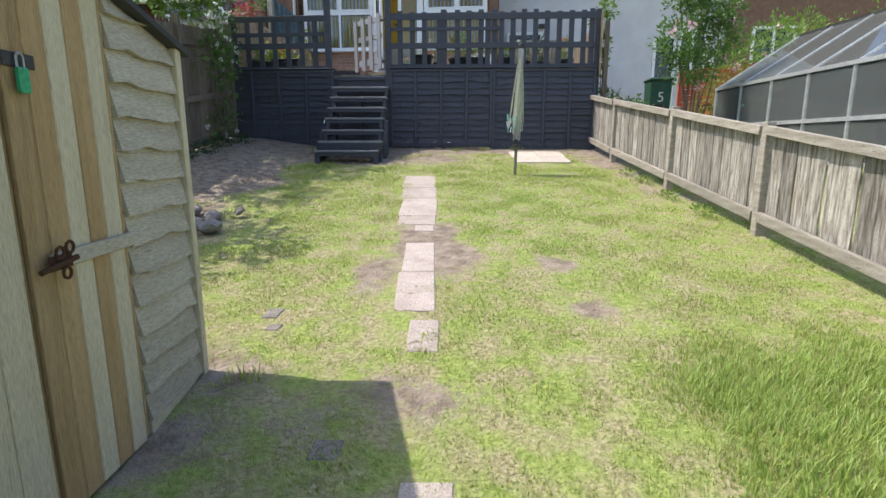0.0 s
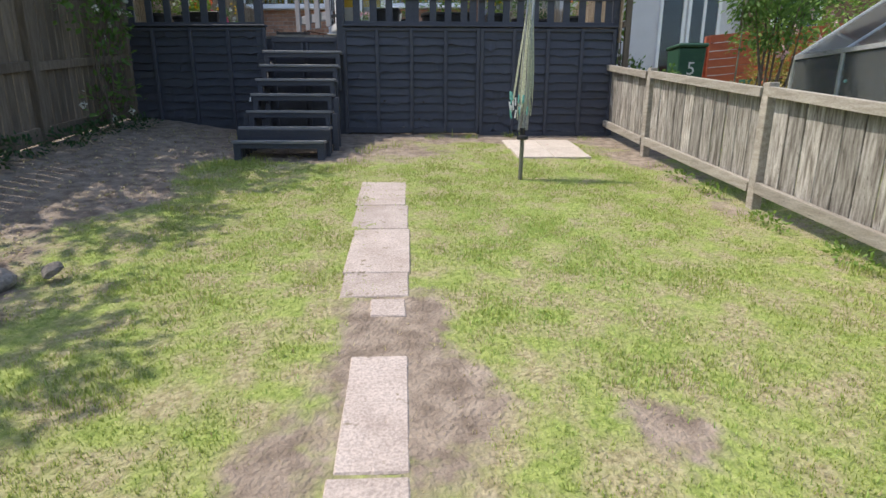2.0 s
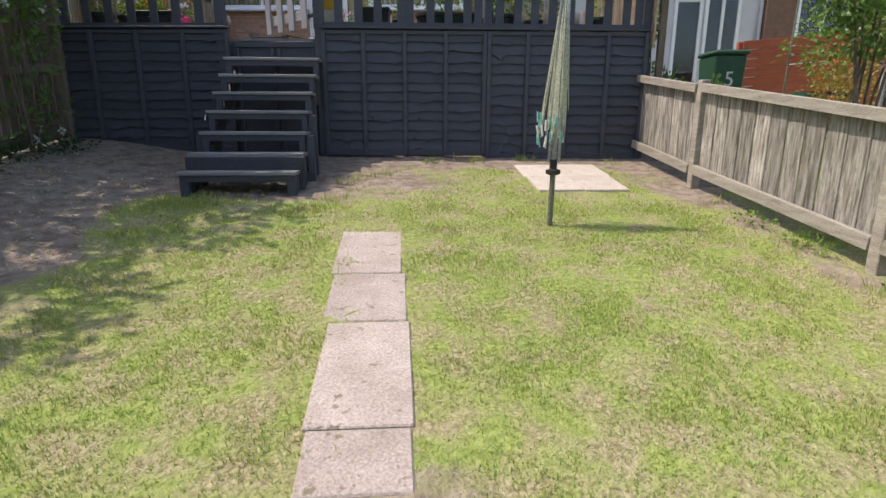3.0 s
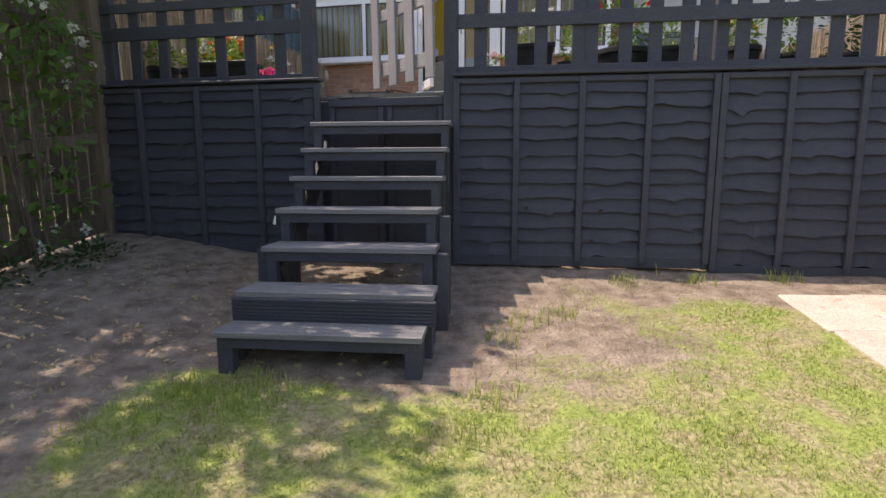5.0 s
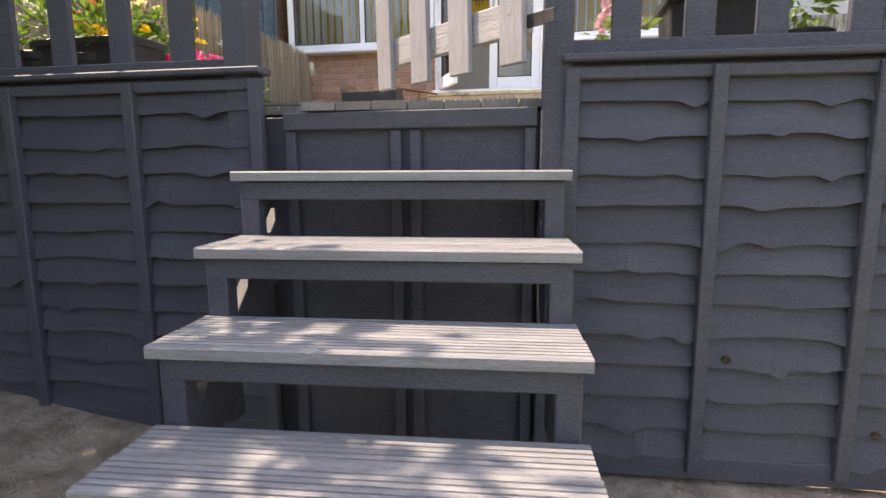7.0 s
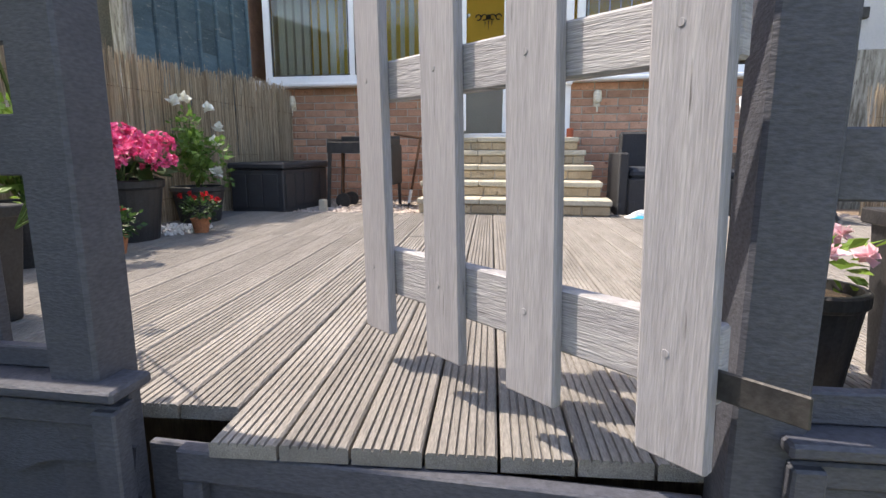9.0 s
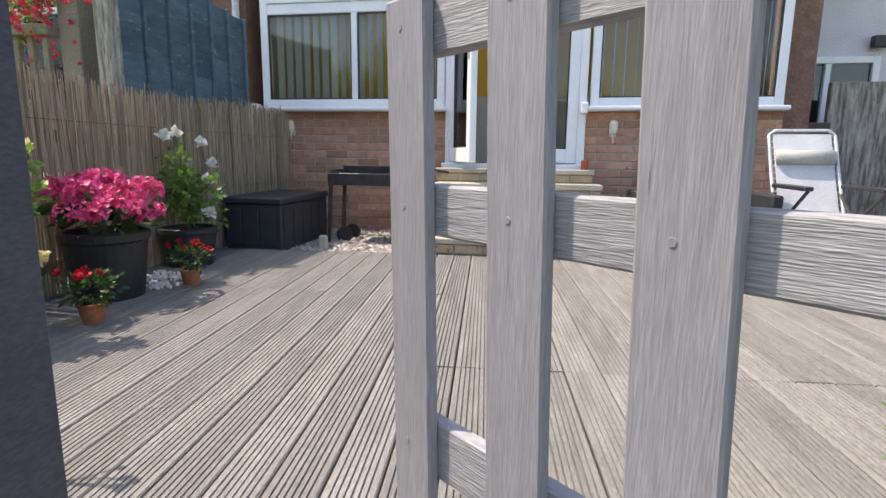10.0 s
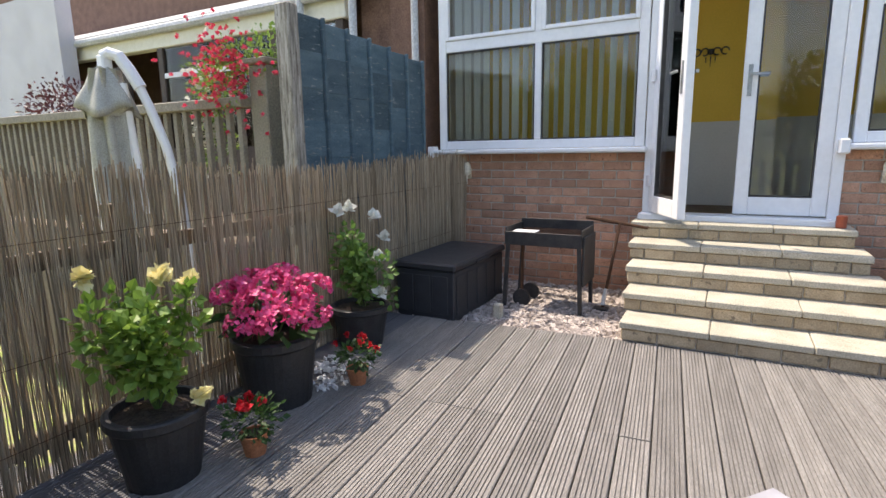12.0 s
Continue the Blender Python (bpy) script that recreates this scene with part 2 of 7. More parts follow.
INTERIOR = material("grey interior paint", (0.58, 0.55, 0.48), (0.64, 0.61, 0.54), rough=0.85, scale=3, bump=0.04, fine_mix=0.04)
CARPET = material("brown carpet", (0.13, 0.10, 0.07), (0.19, 0.15, 0.11), rough=1, fine=200, bump=0.5)
RENDER = material("pale pebbledash render", (0.55, 0.535, 0.56), (0.66, 0.645, 0.67), rough=0.95, scale=2.5, fine=90, bump=0.9, fine_mix=0.22)
BROWNBRICK = material("dark brown brickwork", (0.15, 0.085, 0.062), (0.24, 0.14, 0.10), rough=0.9, scale=9, fine=70, bump=0.5)
BLUEPAINT = material("faded blue fence panel", (0.05, 0.095, 0.125), (0.115, 0.17, 0.20), rough=0.78, scale=4, stretch=(1, 1, 4), fine=70, bump=0.5, per_piece=0.28, speck=(0.20, 0.23, 0.24), speck_at=0.62)
TAUPE = material("taupe balustrade paint", (0.21, 0.185, 0.145), (0.28, 0.25, 0.20), rough=0.7, scale=5, fine=80, bump=0.2)
PARASOL = material("grey parasol cloth", (0.34, 0.34, 0.30), (0.46, 0.455, 0.41), rough=0.9, scale=7, fine=150, bump=0.3)
DARKTRIM = material("dark brown paint", (0.05, 0.035, 0.026), (0.085, 0.06, 0.045), rough=0.6, scale=6)
GUTTER = material("grey gutter plastic", (0.42, 0.43, 0.44), (0.52, 0.53, 0.54), rough=0.45, scale=6, bump=0.05)
ROOFTILE = material("brown roof tile", (0.12, 0.085, 0.07), (0.19, 0.14, 0.115), rough=0.9, scale=5, fine=40, bump=0.6)
REDPANEL = material("red painted fence", (0.36, 0.075, 0.035), (0.47, 0.125, 0.06), rough=0.75, scale=4, stretch=(1, 1, 5), fine=70, bump=0.3)
ROPE = material("pale green line", (0.42, 0.44, 0.30), (0.58, 0.60, 0.46), rough=0.6, scale=60, bump=0.1)
OLIVE = material("olive painted pole", (0.14, 0.145, 0.105), (0.20, 0.20, 0.15), rough=0.5, scale=12, bump=0.1)
BARK = material("bark", (0.10, 0.075, 0.055), (0.19, 0.15, 0.115), rough=0.95, scale=14, stretch=(3, 3, 0.5), fine=60, bump=0.8)
STEM = material("green stem", (0.06, 0.12, 0.03), (0.11, 0.18, 0.05), rough=0.6, scale=20)
GLASS = glass_material("window glass")
GH_GLASS = glass_material("greenhouse glass", (0.86, 0.92, 0.90), 0.22)
LEAF_MID = leaf_material("mid green leaf", (0.075, 0.165, 0.03), (0.16, 0.28, 0.06))
LEAF_DARK = leaf_material("dark green leaf", (0.022, 0.065, 0.018), (0.06, 0.12, 0.035))
LEAF_LIGHT = leaf_material("light green leaf", (0.12, 0.23, 0.03), (0.24, 0.36, 0.07))
LEAF_RED = leaf_material("dark red leaf", (0.06, 0.02, 0.025), (0.12, 0.04, 0.045))
LEAF_OCHRE = leaf_material("ochre leaf", (0.30, 0.20, 0.04), (0.28, 0.26, 0.06))
PETAL_PINK = leaf_material("hot pink petal", (0.62, 0.035, 0.16), (0.85, 0.16, 0.36), through=0.25)
PETAL_PALE = leaf_material("pale pink petal", (0.72, 0.42, 0.50), (0.85, 0.62, 0.68), through=0.25)
PETAL_RED = leaf_material("red petal", (0.45, 0.012, 0.02), (0.66, 0.03, 0.045), through=0.25)
PETAL_FUCHSIA = leaf_material("fuchsia petal", (0.58, 0.025, 0.075), (0.78, 0.09, 0.17), through=0.3)
PETAL_WHITE = leaf_material("white petal", (0.74, 0.74, 0.66), (0.85, 0.85, 0.80), through=0.25)
PETAL_YELLOW = leaf_material("yellow petal", (0.80, 0.52, 0.02), (0.88, 0.68, 0.06), through=0.25)
PETAL_CREAM = leaf_material("cream yellow petal", (0.80, 0.70, 0.30), (0.87, 0.80, 0.48), through=0.25)
PETAL_ORANGE = leaf_material("coral petal", (0.75, 0.17, 0.05), (0.82, 0.33, 0.18), through=0.25)
GRASS = leaf_material("grass blade", (0.27, 0.36, 0.07), (0.45, 0.50, 0.15), gloss=0.55, through=0.4)
GRASS_LUSH = leaf_material("lush grass blade", (0.33, 0.48, 0.11), (0.48, 0.62, 0.20), gloss=0.5, through=0.45)
STRAW = leaf_material("dry grass blade", (0.40, 0.34, 0.17), (0.55, 0.48, 0.28), gloss=0.7, through=0.3)


def ground_material():
    """Lawn floor: bare earth, dry thatch and green by the painted cover of the lawn, broken up by noise."""
    m = bpy.data.materials.new("lawn floor")
    m.use_nodes = True
    n, l = m.node_tree.nodes, m.node_tree.links
    bsdf = n["Principled BSDF"]
    bsdf.inputs["Roughness"].default_value = 0.95
    tex = n.new("ShaderNodeTexCoord")
    att = n.new("ShaderNodeAttribute")
    att.attribute_name = "cover"

    def noise_at(scale, detail=5):
        t = n.new("ShaderNodeTexNoise")
        t.inputs["Scale"].default_value = scale
        t.inputs["Detail"].default_value = detail
        l.new(tex.outputs["Object"], t.inputs["Vector"])
        return t.outputs[0]

    def mixed(f, a, b):
        x = n.new("ShaderNodeMix")
        x.data_type = "RGBA"
        l.new(f, x.inputs["Factor"])
        for key, v in (("A", a), ("B", b)):
            if isinstance(v, tuple):
                x.inputs[key].default_value = (*v, 1)
            else:
                l.new(v, x.inputs[key])
        return x.outputs["Result"]

    def ranged(v, lo, hi):
        r = n.new("ShaderNodeMapRange")
        r.inputs["From Min"].default_value = lo
        r.inputs["From Max"].default_value = hi
        l.new(v, r.inputs["Value"])
        return r.outputs[0]
    earth = mixed(ranged(noise_at(9), 0.35, 0.65), (0.19, 0.145, 0.11), (0.37, 0.30, 0.235))
    thatch = mixed(ranged(noise_at(38), 0.38, 0.62), (0.26, 0.225, 0.115), (0.42, 0.375, 0.215))
    green = mixed(ranged(noise_at(26), 0.36, 0.64), (0.20, 0.265, 0.055), (0.33, 0.385, 0.11))
    lawn = mixed(ranged(noise_at(5.5, 7), 0.40, 0.62), green, thatch)
    add = n.new("ShaderNodeMath")
    add.operation = "ADD"
    l.new(att.outputs["Fac"], add.inputs[0])
    l.new(ranged(noise_at(14, 6), 0.2, 2.2), add.inputs[1])
    col = mixed(ranged(add.outputs[0], 0.42, 0.66), earth, lawn)
    l.new(col, bsdf.inputs["Base Color"])
    b = n.new("ShaderNodeBump")
    b.inputs["Strength"].default_value = 0.9
    b.inputs["Distance"].default_value = 0.025
    l.new(noise_at(45, 6), b.inputs["Height"])
    l.new(b.outputs[0], bsdf.inputs["Normal"])
    return m


LAWN = ground_material()

# ---------------------------------------------------------------- mesh helpers
R = random.Random(7)


def place(name, bm, mat, smooth=False):
    me = bpy.data.meshes.new(name)
    bm.normal_update()
    bm.to_mesh(me)
    bm.free()
    for m in (mat if isinstance(mat, (list, tuple)) else [mat]):
        me.materials.append(m)
    if smooth:
        for p in me.polygons:
            p.use_smooth = True
    return new(name, me)


def part(name, bm, mat, parent, label="", smooth=False):
    ob = place(name, bm, mat, smooth)
    ob.parent = parent
    if parent is not None and parent.type == "EMPTY":
        ob.matrix_parent_inverse = Matrix.Translation(-parent.location)
    elif parent is not None:
        ob.matrix_parent_inverse = Matrix.Identity(4)
    if label:
        ob["label"] = label
    return ob


def thing(name, at, label, category, group="", kind=""):
    ob = new(name)
    ob.empty_display_size = 0.1
    ob.location = at
    return tagged(ob, label, category, group, kind)


def solo(name, bm, mat, label, category, group="", kind="", smooth=False):
    return tagged(place(name, bm, mat, smooth), label, category, group, kind)


def box(bm, x0, x1, y0, y1, z0, z1, bevel=0.0):
    b = bmesh.ops.create_cube(bm, size=1)
    vs = b["verts"]
    for v in vs:
        v.co = Vector((x0 + (v.co.x + 0.5) * (x1 - x0), y0 + (v.co.y + 0.5) * (y1 - y0), z0 + (v.co.z + 0.5) * (z1 - z0)))
    if bevel:
        es = list({e for v in vs for e in v.link_edges})
        r = bmesh.ops.bevel(bm, geom=es, offset=bevel, segments=1, affect="EDGES", profile=0.5)
        vs = list({v for f in r["faces"] for v in f.verts} | {v for v in vs if v.is_valid})
    return vs


def boxed(*a, bevel=0.004):
    bm = bmesh.new()
    box(bm, *a, bevel=bevel)
    return bm


def beam(bm, p, q, w, h, up=(0, 0, 1), bevel=0.003):
    """A squared bar from p to q, w wide and h high."""
    p, q = Vector(p), Vector(q)
    d = (q - p)
    n = d.length
    d.normalize()
    side = d.cross(Vector(up)).normalized()
    u = side.cross(d).normalized()
    vs = box(bm, -w / 2, w / 2, 0, n, -h / 2, h / 2, bevel)
    m = Matrix((side, d, u)).transposed().to_4x4()
    m.translation = p
    bmesh.ops.transform(bm, matrix=m, verts=vs)
    return vs


def beamed(*a, **k):
    bm = bmesh.new()
    beam(bm, *a, **k)
    return bm


def tube(bm, p, q, r0, r1=None, seg=8, caps=True):
    r1 = r0 if r1 is None else r1
    p, q = Vector(p), Vector(q)
    d = q - p
    res = bmesh.ops.create_cone(bm, cap_ends=caps, segments=seg, radius1=r0, radius2=r1, depth=d.length)
    m = d.to_track_quat("Z", "Y").to_matrix().to_4x4()
    m.translation = (p + q) / 2
    bmesh.ops.transform(bm, matrix=m, verts=res["verts"])
    return res["verts"]


def tubed(*a, **k):
    bm = bmesh.new()
    tube(bm, *a, **k)
    return bm


def polyline(bm, pts, r, seg=6):
    for a, b in zip(pts[:-1], pts[1:]):
        tube(bm, a, b, r, r, seg)


def swept(pts, r, seg=5):
    """One continuous round cord along the points."""
    bm = bmesh.new()
    pts = [Vector(p) for p in pts]
    rings = []
    for i, p in enumerate(pts):
        d = (pts[min(i + 1, len(pts) - 1)] - pts[max(i - 1, 0)]).normalized()
        s = d.cross(Vector((0.3, 0.9, 0.2))).normalized()
        u = s.cross(d)
        rings.append([bm.verts.new(p + (s * math.cos(6.283 * k / seg) + u * math.sin(6.283 * k / seg)) * r) for k in range(seg)])
    for a, b in zip(rings[:-1], rings[1:]):
        for k in range(seg):
            bm.faces.new((a[k], a[(k + 1) % seg], b[(k + 1) % seg], b[k]))
    bm.faces.new(rings[0][::-1])
    bm.faces.new(rings[-1])
    bmesh.ops.recalc_face_normals(bm, faces=bm.faces)
    return bm


def lathe(rows, at=(0, 0, 0), seg=28):
    """A turned body from rows of radius and height."""
    bm = bmesh.new()
    rings = []
    for r, z in rows:
        rings.append([bm.verts.new((at[0] + r * math.cos(2 * math.pi * i / seg), at[1] + r * math.sin(2 * math.pi * i / seg), at[2] + z)) for i in range(seg)])
    for a, b in zip(rings[:-1], rings[1:]):
        for i in range(seg):
            bm.faces.new((a[i], a[(i + 1) % seg], b[(i + 1) % seg], b[i]))
    bm.faces.new(list(reversed(rings[0])))
    bm.faces.new(rings[-1])
    return bm


def leaves_mesh(name, pts, dirs, size, mat, seed=1, width=0.55, fold=0.25, jitter=0.4):
    """One mesh of small folded leaves at the given points, each with its own turn."""
    rng = np.random.default_rng(seed)
    pts = np.asarray(pts, float)
    n = len(pts)
    d = np.asarray(dirs, float) + rng.normal(0, jitter, (n, 3))
    d /= np.linalg.norm(d, axis=1)[:, None] + 1e-9
    up = rng.normal(0, 0.6, (n, 3)) + np.array([0, 0, 1.0])
    s = np.cross(d, up)
    s /= np.linalg.norm(s, axis=1)[:, None] + 1e-9
    u = np.cross(s, d)
    L = (size * rng.uniform(0.6, 1.3, n))[:, None]
    W = L * width * 0.5
    base, tip = pts, pts + d * L
    mid = pts + d * L * 0.5
    a = mid + s * W + u * W * fold
    b = mid - s * W + u * W * fold
    V = np.stack([base, a, tip, b], 1).reshape(-1, 3)
    i = np.arange(n)[:, None] * 4
    F = np.concatenate([i + np.array([[0, 1, 2]]), i + np.array([[0, 2, 3]])], 1).reshape(-1, 3)
    me = bpy.data.meshes.new(name)
    me.from_pydata(V.tolist(), [], F.tolist())
    me.materials.append(mat)
    return new(name, me)


def hung(ob, parent, label=""):
    ob.parent = parent
    if parent.type == "EMPTY":
        ob.matrix_parent_inverse = Matrix.Translation(-parent.location)
    if label:
        ob["label"] = label
    return ob


def cloud(center, radii, n, seed, shell=0.5):
    """Points and outward directions, thick towards the outside, in uneven lumps."""
    rng = np.random.default_rng(seed)
    v = rng.normal(0, 1, (n, 3))
    v /= np.linalg.norm(v, axis=1)[:, None]
    lump = 1 + 0.22 * np.sin(v[:, 0] * 5 + seed) * np.cos(v[:, 1] * 4 + 2 * seed) + 0.16 * np.sin(v[:, 2] * 7 + seed) + rng.normal(0, 0.06, n)
    r = (shell + (1 - shell) * rng.random(n) ** 0.6) * lump
    return np.asarray(center) + v * r[:, None] * np.asarray(radii), v + np.array([0, 0, 0.15])


def clumps(centers, radii, n, seed):
    ps, ds = [], []
    for k, c in enumerate(centers):
        p, d = cloud(c, radii if not isinstance(radii, list) else radii[k], n, seed + k, 0.25)
        ps.append(p)
        ds.append(d)
    return np.concatenate(ps), np.concatenate(ds)


def ground_z(x, y):
    """Height of the sloping garden."""
    yy = min(max(y, -3.0), 10.3)
    z = 0.355 + 0.1297 * yy
    k = min(max((-2.4 - x) / 2.0, 0), 1)
    z += 0.17 * k * k * (3 - 2 * k) * min(max((yy - 4.0) / 3.0, 0), 1)
    if x > 2.55:
        z += 0.25 * min((x - 2.55) / 1.0, 1) * min(max((yy - 2) / 4, 0), 1)
    return z


def blot(x, y, cx, cy, rx, ry):
    return math.exp(-((x - cx) / rx) ** 2 - ((y - cy) / ry) ** 2)


def cover_at(x, y):
    """How well grass covers the lawn: 0 bare earth, 1 thick grass."""
    c = 0.86 + 0.26 * noise.noise((x * 0.9, y * 0.9, 3.1)) + 0.34 * noise.noise((x * 2.6, y * 2.6, 8.2))
    k = min(max((-2.35 - x + 0.55 * noise.noise((x * 1.3, y * 1.3, 1.0))) / 0.7, 0), 1) * min(max((y - 5.3) / 0.9, 0), 1)
    c -= 0.95 * k
    c -= 0.8 * min(max((y - 9.2 + 0.5 * noise.noise((x * 2, y, 5))) / 0.55, 0), 1)
    c -= 0.85 * blot(x, y, -0.50, 4.45, 0.36, 1.0) + 0.55 * blot(x, y, -0.95, 3.6, 0.2, 0.9) + 0.5 * blot(x, y, -0.6, 2.1, 0.5, 0.35)
    c -= 0.55 * blot(x, y, 0.55, 3.1, 0.25, 0.25) + 0.65 * blot(x, y, 0.42, 2.2, 0.10, 0.40) + 0.5 * blot(x, y, 0.45, 3.95, 0.22, 0.22)
    c -= 0.45 * blot(x, y, 0.75, 6.0, 0.18, 0.5) + 0.6 * blot(x, y, -1.5, 2.1, 0.35, 0.9) + 0.4 * blot(x, y, 0.6, 5.0, 0.5, 0.25)
    c -= 0.45 * blot(x, y, -1.2, 9.0, 0.9, 0.5) + 0.8 * blot(x, y, -1.75, 8.6, 0.62, 0.6) + 0.55 * blot(x, y, 2.2, 7.5, 0.35, 3.0)
    c -= 0.9 * blot(x, y, -2.9, 4.9, 0.5, 0.6) + 0.38 * min(max((y - 7.7 + 0.8 * noise.noise((x * 1.4, y * 1.4, 9))) / 0.9, 0), 1)
    c += 0.75 * blot(x, y, -2.45, 8.05, 0.5, 0.32) + 0.6 * blot(x, y, -2.75, 9.35, 0.5, 0.16)
    c += 0.45 * blot(x, y, 1.5, 2.0, 0.8, 0.9) + 0.25 * blot(x, y, 0.3, 5.9, 0.5, 1.4)
    return min(max(c, 0), 1.1)



# the garden runs at a slight angle to the deck: all of it is turned about the foot of the panels
GARDEN = Matrix(((0.9643, -0.1025, 0, 1.0755), (0.1025, 0.9643, 0, 0.4194), (0, 0, 1, -0.065), (0, 0, 0, 1)))


def turn_garden(before):
    for o in list(scene.objects):
        if o not in before and o.parent is None and o.type != "CAMERA":
            o.matrix_basis = GARDEN @ o.matrix_basis

def swing(obs, pivot, degrees):
    """Turn things about an upright line through pivot."""
    p = Vector((pivot[0], pivot[1], 0))
    m = Matrix.Translation(p) @ Matrix.Rotation(radians(degrees), 4, "Z") @ Matrix.Translation(-p)
    for o in obs:
        if o.parent is None:
            o.matrix_basis = m @ o.matrix_basis


EAST, WEST = ((-1.31, 9.93), 3.8), ((-2.33, 9.93), 1.1)
before = set(scene.objects)
# ---------------------------------------------------------------- ground
def build_ground():
    def axis(lo, hi, step, far):
        fine = list(np.arange(lo, hi + 1e-6, step))
        out = [lo - d for d in far][::-1]
        return out + fine + [hi + d for d in far]
    far = (1, 3, 8, 20, 60, 200, 600)
    xs, ys = axis(-4.9, 3.1, 0.08, far), axis(0.6, 10.4, 0.08, far)
    V, C = [], []
    for y in ys:
        for x in xs:
            inside = -5 < x < 3.2 and 0 < y < 10.5
            z = ground_z(x, y)
            if inside:
                z += 0.012 * noise.noise((x * 3, y * 3, 0)) + 0.008 * noise.noise((x * 11, y * 11, 4))
            V.append((x, y, z))
            C.append(cover_at(x, y) if inside else 0.8)
    w = len(xs)
    F = [(j * w + i, j * w + i + 1, (j + 1) * w + i + 1, (j + 1) * w + i) for j in range(len(ys) - 1) for i in range(w - 1)]
    me = bpy.data.meshes.new("ground")
    me.from_pydata(V, [], F)
    me.materials.append(LAWN)
    at = me.attributes.new("cover", "FLOAT", "POINT")
    at.data.foreach_set("value", C)
    for p in me.polygons:
        p.use_smooth = True
    return tagged(new("ground", me), "patchy sloping lawn with bare earth patches", "ground", kind="structure")


build_ground()
turn_garden(before)

# ---------------------------------------------------------------- lap panels under the deck
def wavy_board(x0, x1, z0, z1, y, seed, thick=0.015, n=14):
    """A waney lap board: uneven lower edge, leaning out at its foot."""
    bm = bmesh.new()
    rows = []
    curls = [(R.uniform(0.0, 1.0), R.choice((-0.012, 0.014, 0.022, 0.008)), R.uniform(0.012, 0.035)) for _ in range(7)]
    for i in range(n + 1):
        f = i / n
        x = x0 + (x1 - x0) * f
        dz = 0.010 * noise.noise((x * 4.0, seed * 3.7, 1)) + 0.006 * noise.noise((x * 13, seed * 1.7, 2)) - sum(q * math.exp(-((f - k) / s) ** 2) for k, q, s in curls)
        out = 0.022 + 0.009 * noise.noise((x * 3, seed, 7)) + 0.5 * sum(abs(q) * math.exp(-((f - k) / s) ** 2) for k, q, s in curls)
        lo, hi = z0 + dz, z1
        rows.append([bm.verts.new(c) for c in ((x, y - out - thick, lo), (x, y - thick * 0.5, hi), (x, y, hi), (x, y - out, lo))])
    for a, b in zip(rows[:-1], rows[1:]):
        for j in range(4):
            bm.faces.new((a[j], b[j], b[(j + 1) % 4], a[(j + 1) % 4]))
    bm.faces.new(rows[0])
    bm.faces.new(list(reversed(rows[-1])))
    bmesh.ops.recalc_face_normals(bm, faces=bm.faces)
    return bm


def lap_panel(x0, x1, y, zb, zt, bays, label, seed, knots=()):
    root = thing("fence_panel", (x0, y, zb), label, "fence panel", "panels under the deck")
    n = 12
    h = (zt - 0.04 - zb - 0.06) / n
    w = (x1 - x0) / bays
    for i in range(n):
        z0 = zb + 0.05 + i * h + R.uniform(-0.012, 0.012)
        part("board", wavy_board(x0 + 0.01, x1 - 0.01, z0, z0 + h + 0.03, y, seed + i * 1.3, n=90), NAVY, root)
    for b in range(bays + 1):
        x = x0 + b * w
        xa, xb = (x, x + 0.045) if b == 0 else (x - 0.045, x) if b == bays else (x - 0.022, x + 0.022)
        part("batten", boxed(xa, xb, y - 0.060, y - 0.024, zb, zt - 0.04), NAVY_PLAIN, root)
    part("rail", boxed(x0 + 0.001, x1 - 0.001, y - 0.045, y - 0.008, zt - 0.075, zt - 0.036), NAVY_PLAIN, root)
    part("rail", boxed(x0 + 0.001, x1 - 0.001, y - 0.040, y - 0.008, zb - 0.03, zb + 0.05), NAVY_PLAIN, root)
    part("capping", boxed(x0 - 0.01, x1 + 0.006, y - 0.066, y + 0.03, zt - 0.022, zt, bevel=0.005), NAVY_PLAIN, root, "worn capping strip")
    for kx, kz in knots:
        part("knot_hole", tubed((kx, y - 0.041, kz), (kx, y - 0.012, kz + 0.002), 0.014, 0.010, 10), SOIL, root)
    return root


ZT = 3.0
east = [lap_panel(-1.31, 0.515, 9.99, 1.64, ZT, 4, "navy painted waney lap panel with knot holes below the deck rail", 11, ((-0.77, 2.035), (-0.83, 1.79), (-0.30, 1.80), (-0.24, 2.02))),
        lap_panel(0.52, 2.33, 9.99, 1.59, ZT, 4, "navy painted waney lap panel beside the garden fence", 37)]
west = [lap_panel(-4.37, -2.325, 9.96, 1.66, ZT, 4, "navy painted waney lap panel in tree shade", 71)]

# posts of the deck front
for px, py, zt, lab in ((-2.42, 9.972, 4.35, "navy painted gate post beside the steps"), (-1.335, 10.0, 4.35, "navy painted gate post carrying the hinges"),
                        (-4.24, 10.05, 3.95, "navy painted corner post of the deck"), (2.33, 10.05, 3.95, "navy painted corner post of the deck")):
    post = solo("deck_post", boxed(px - 0.048, px + 0.048, py - 0.046, py + 0.05, 1.5, zt, bevel=0.006), NAVY_PLAIN, lab, "post", "posts of the deck front")
    if px > 0:
        east.append(post)

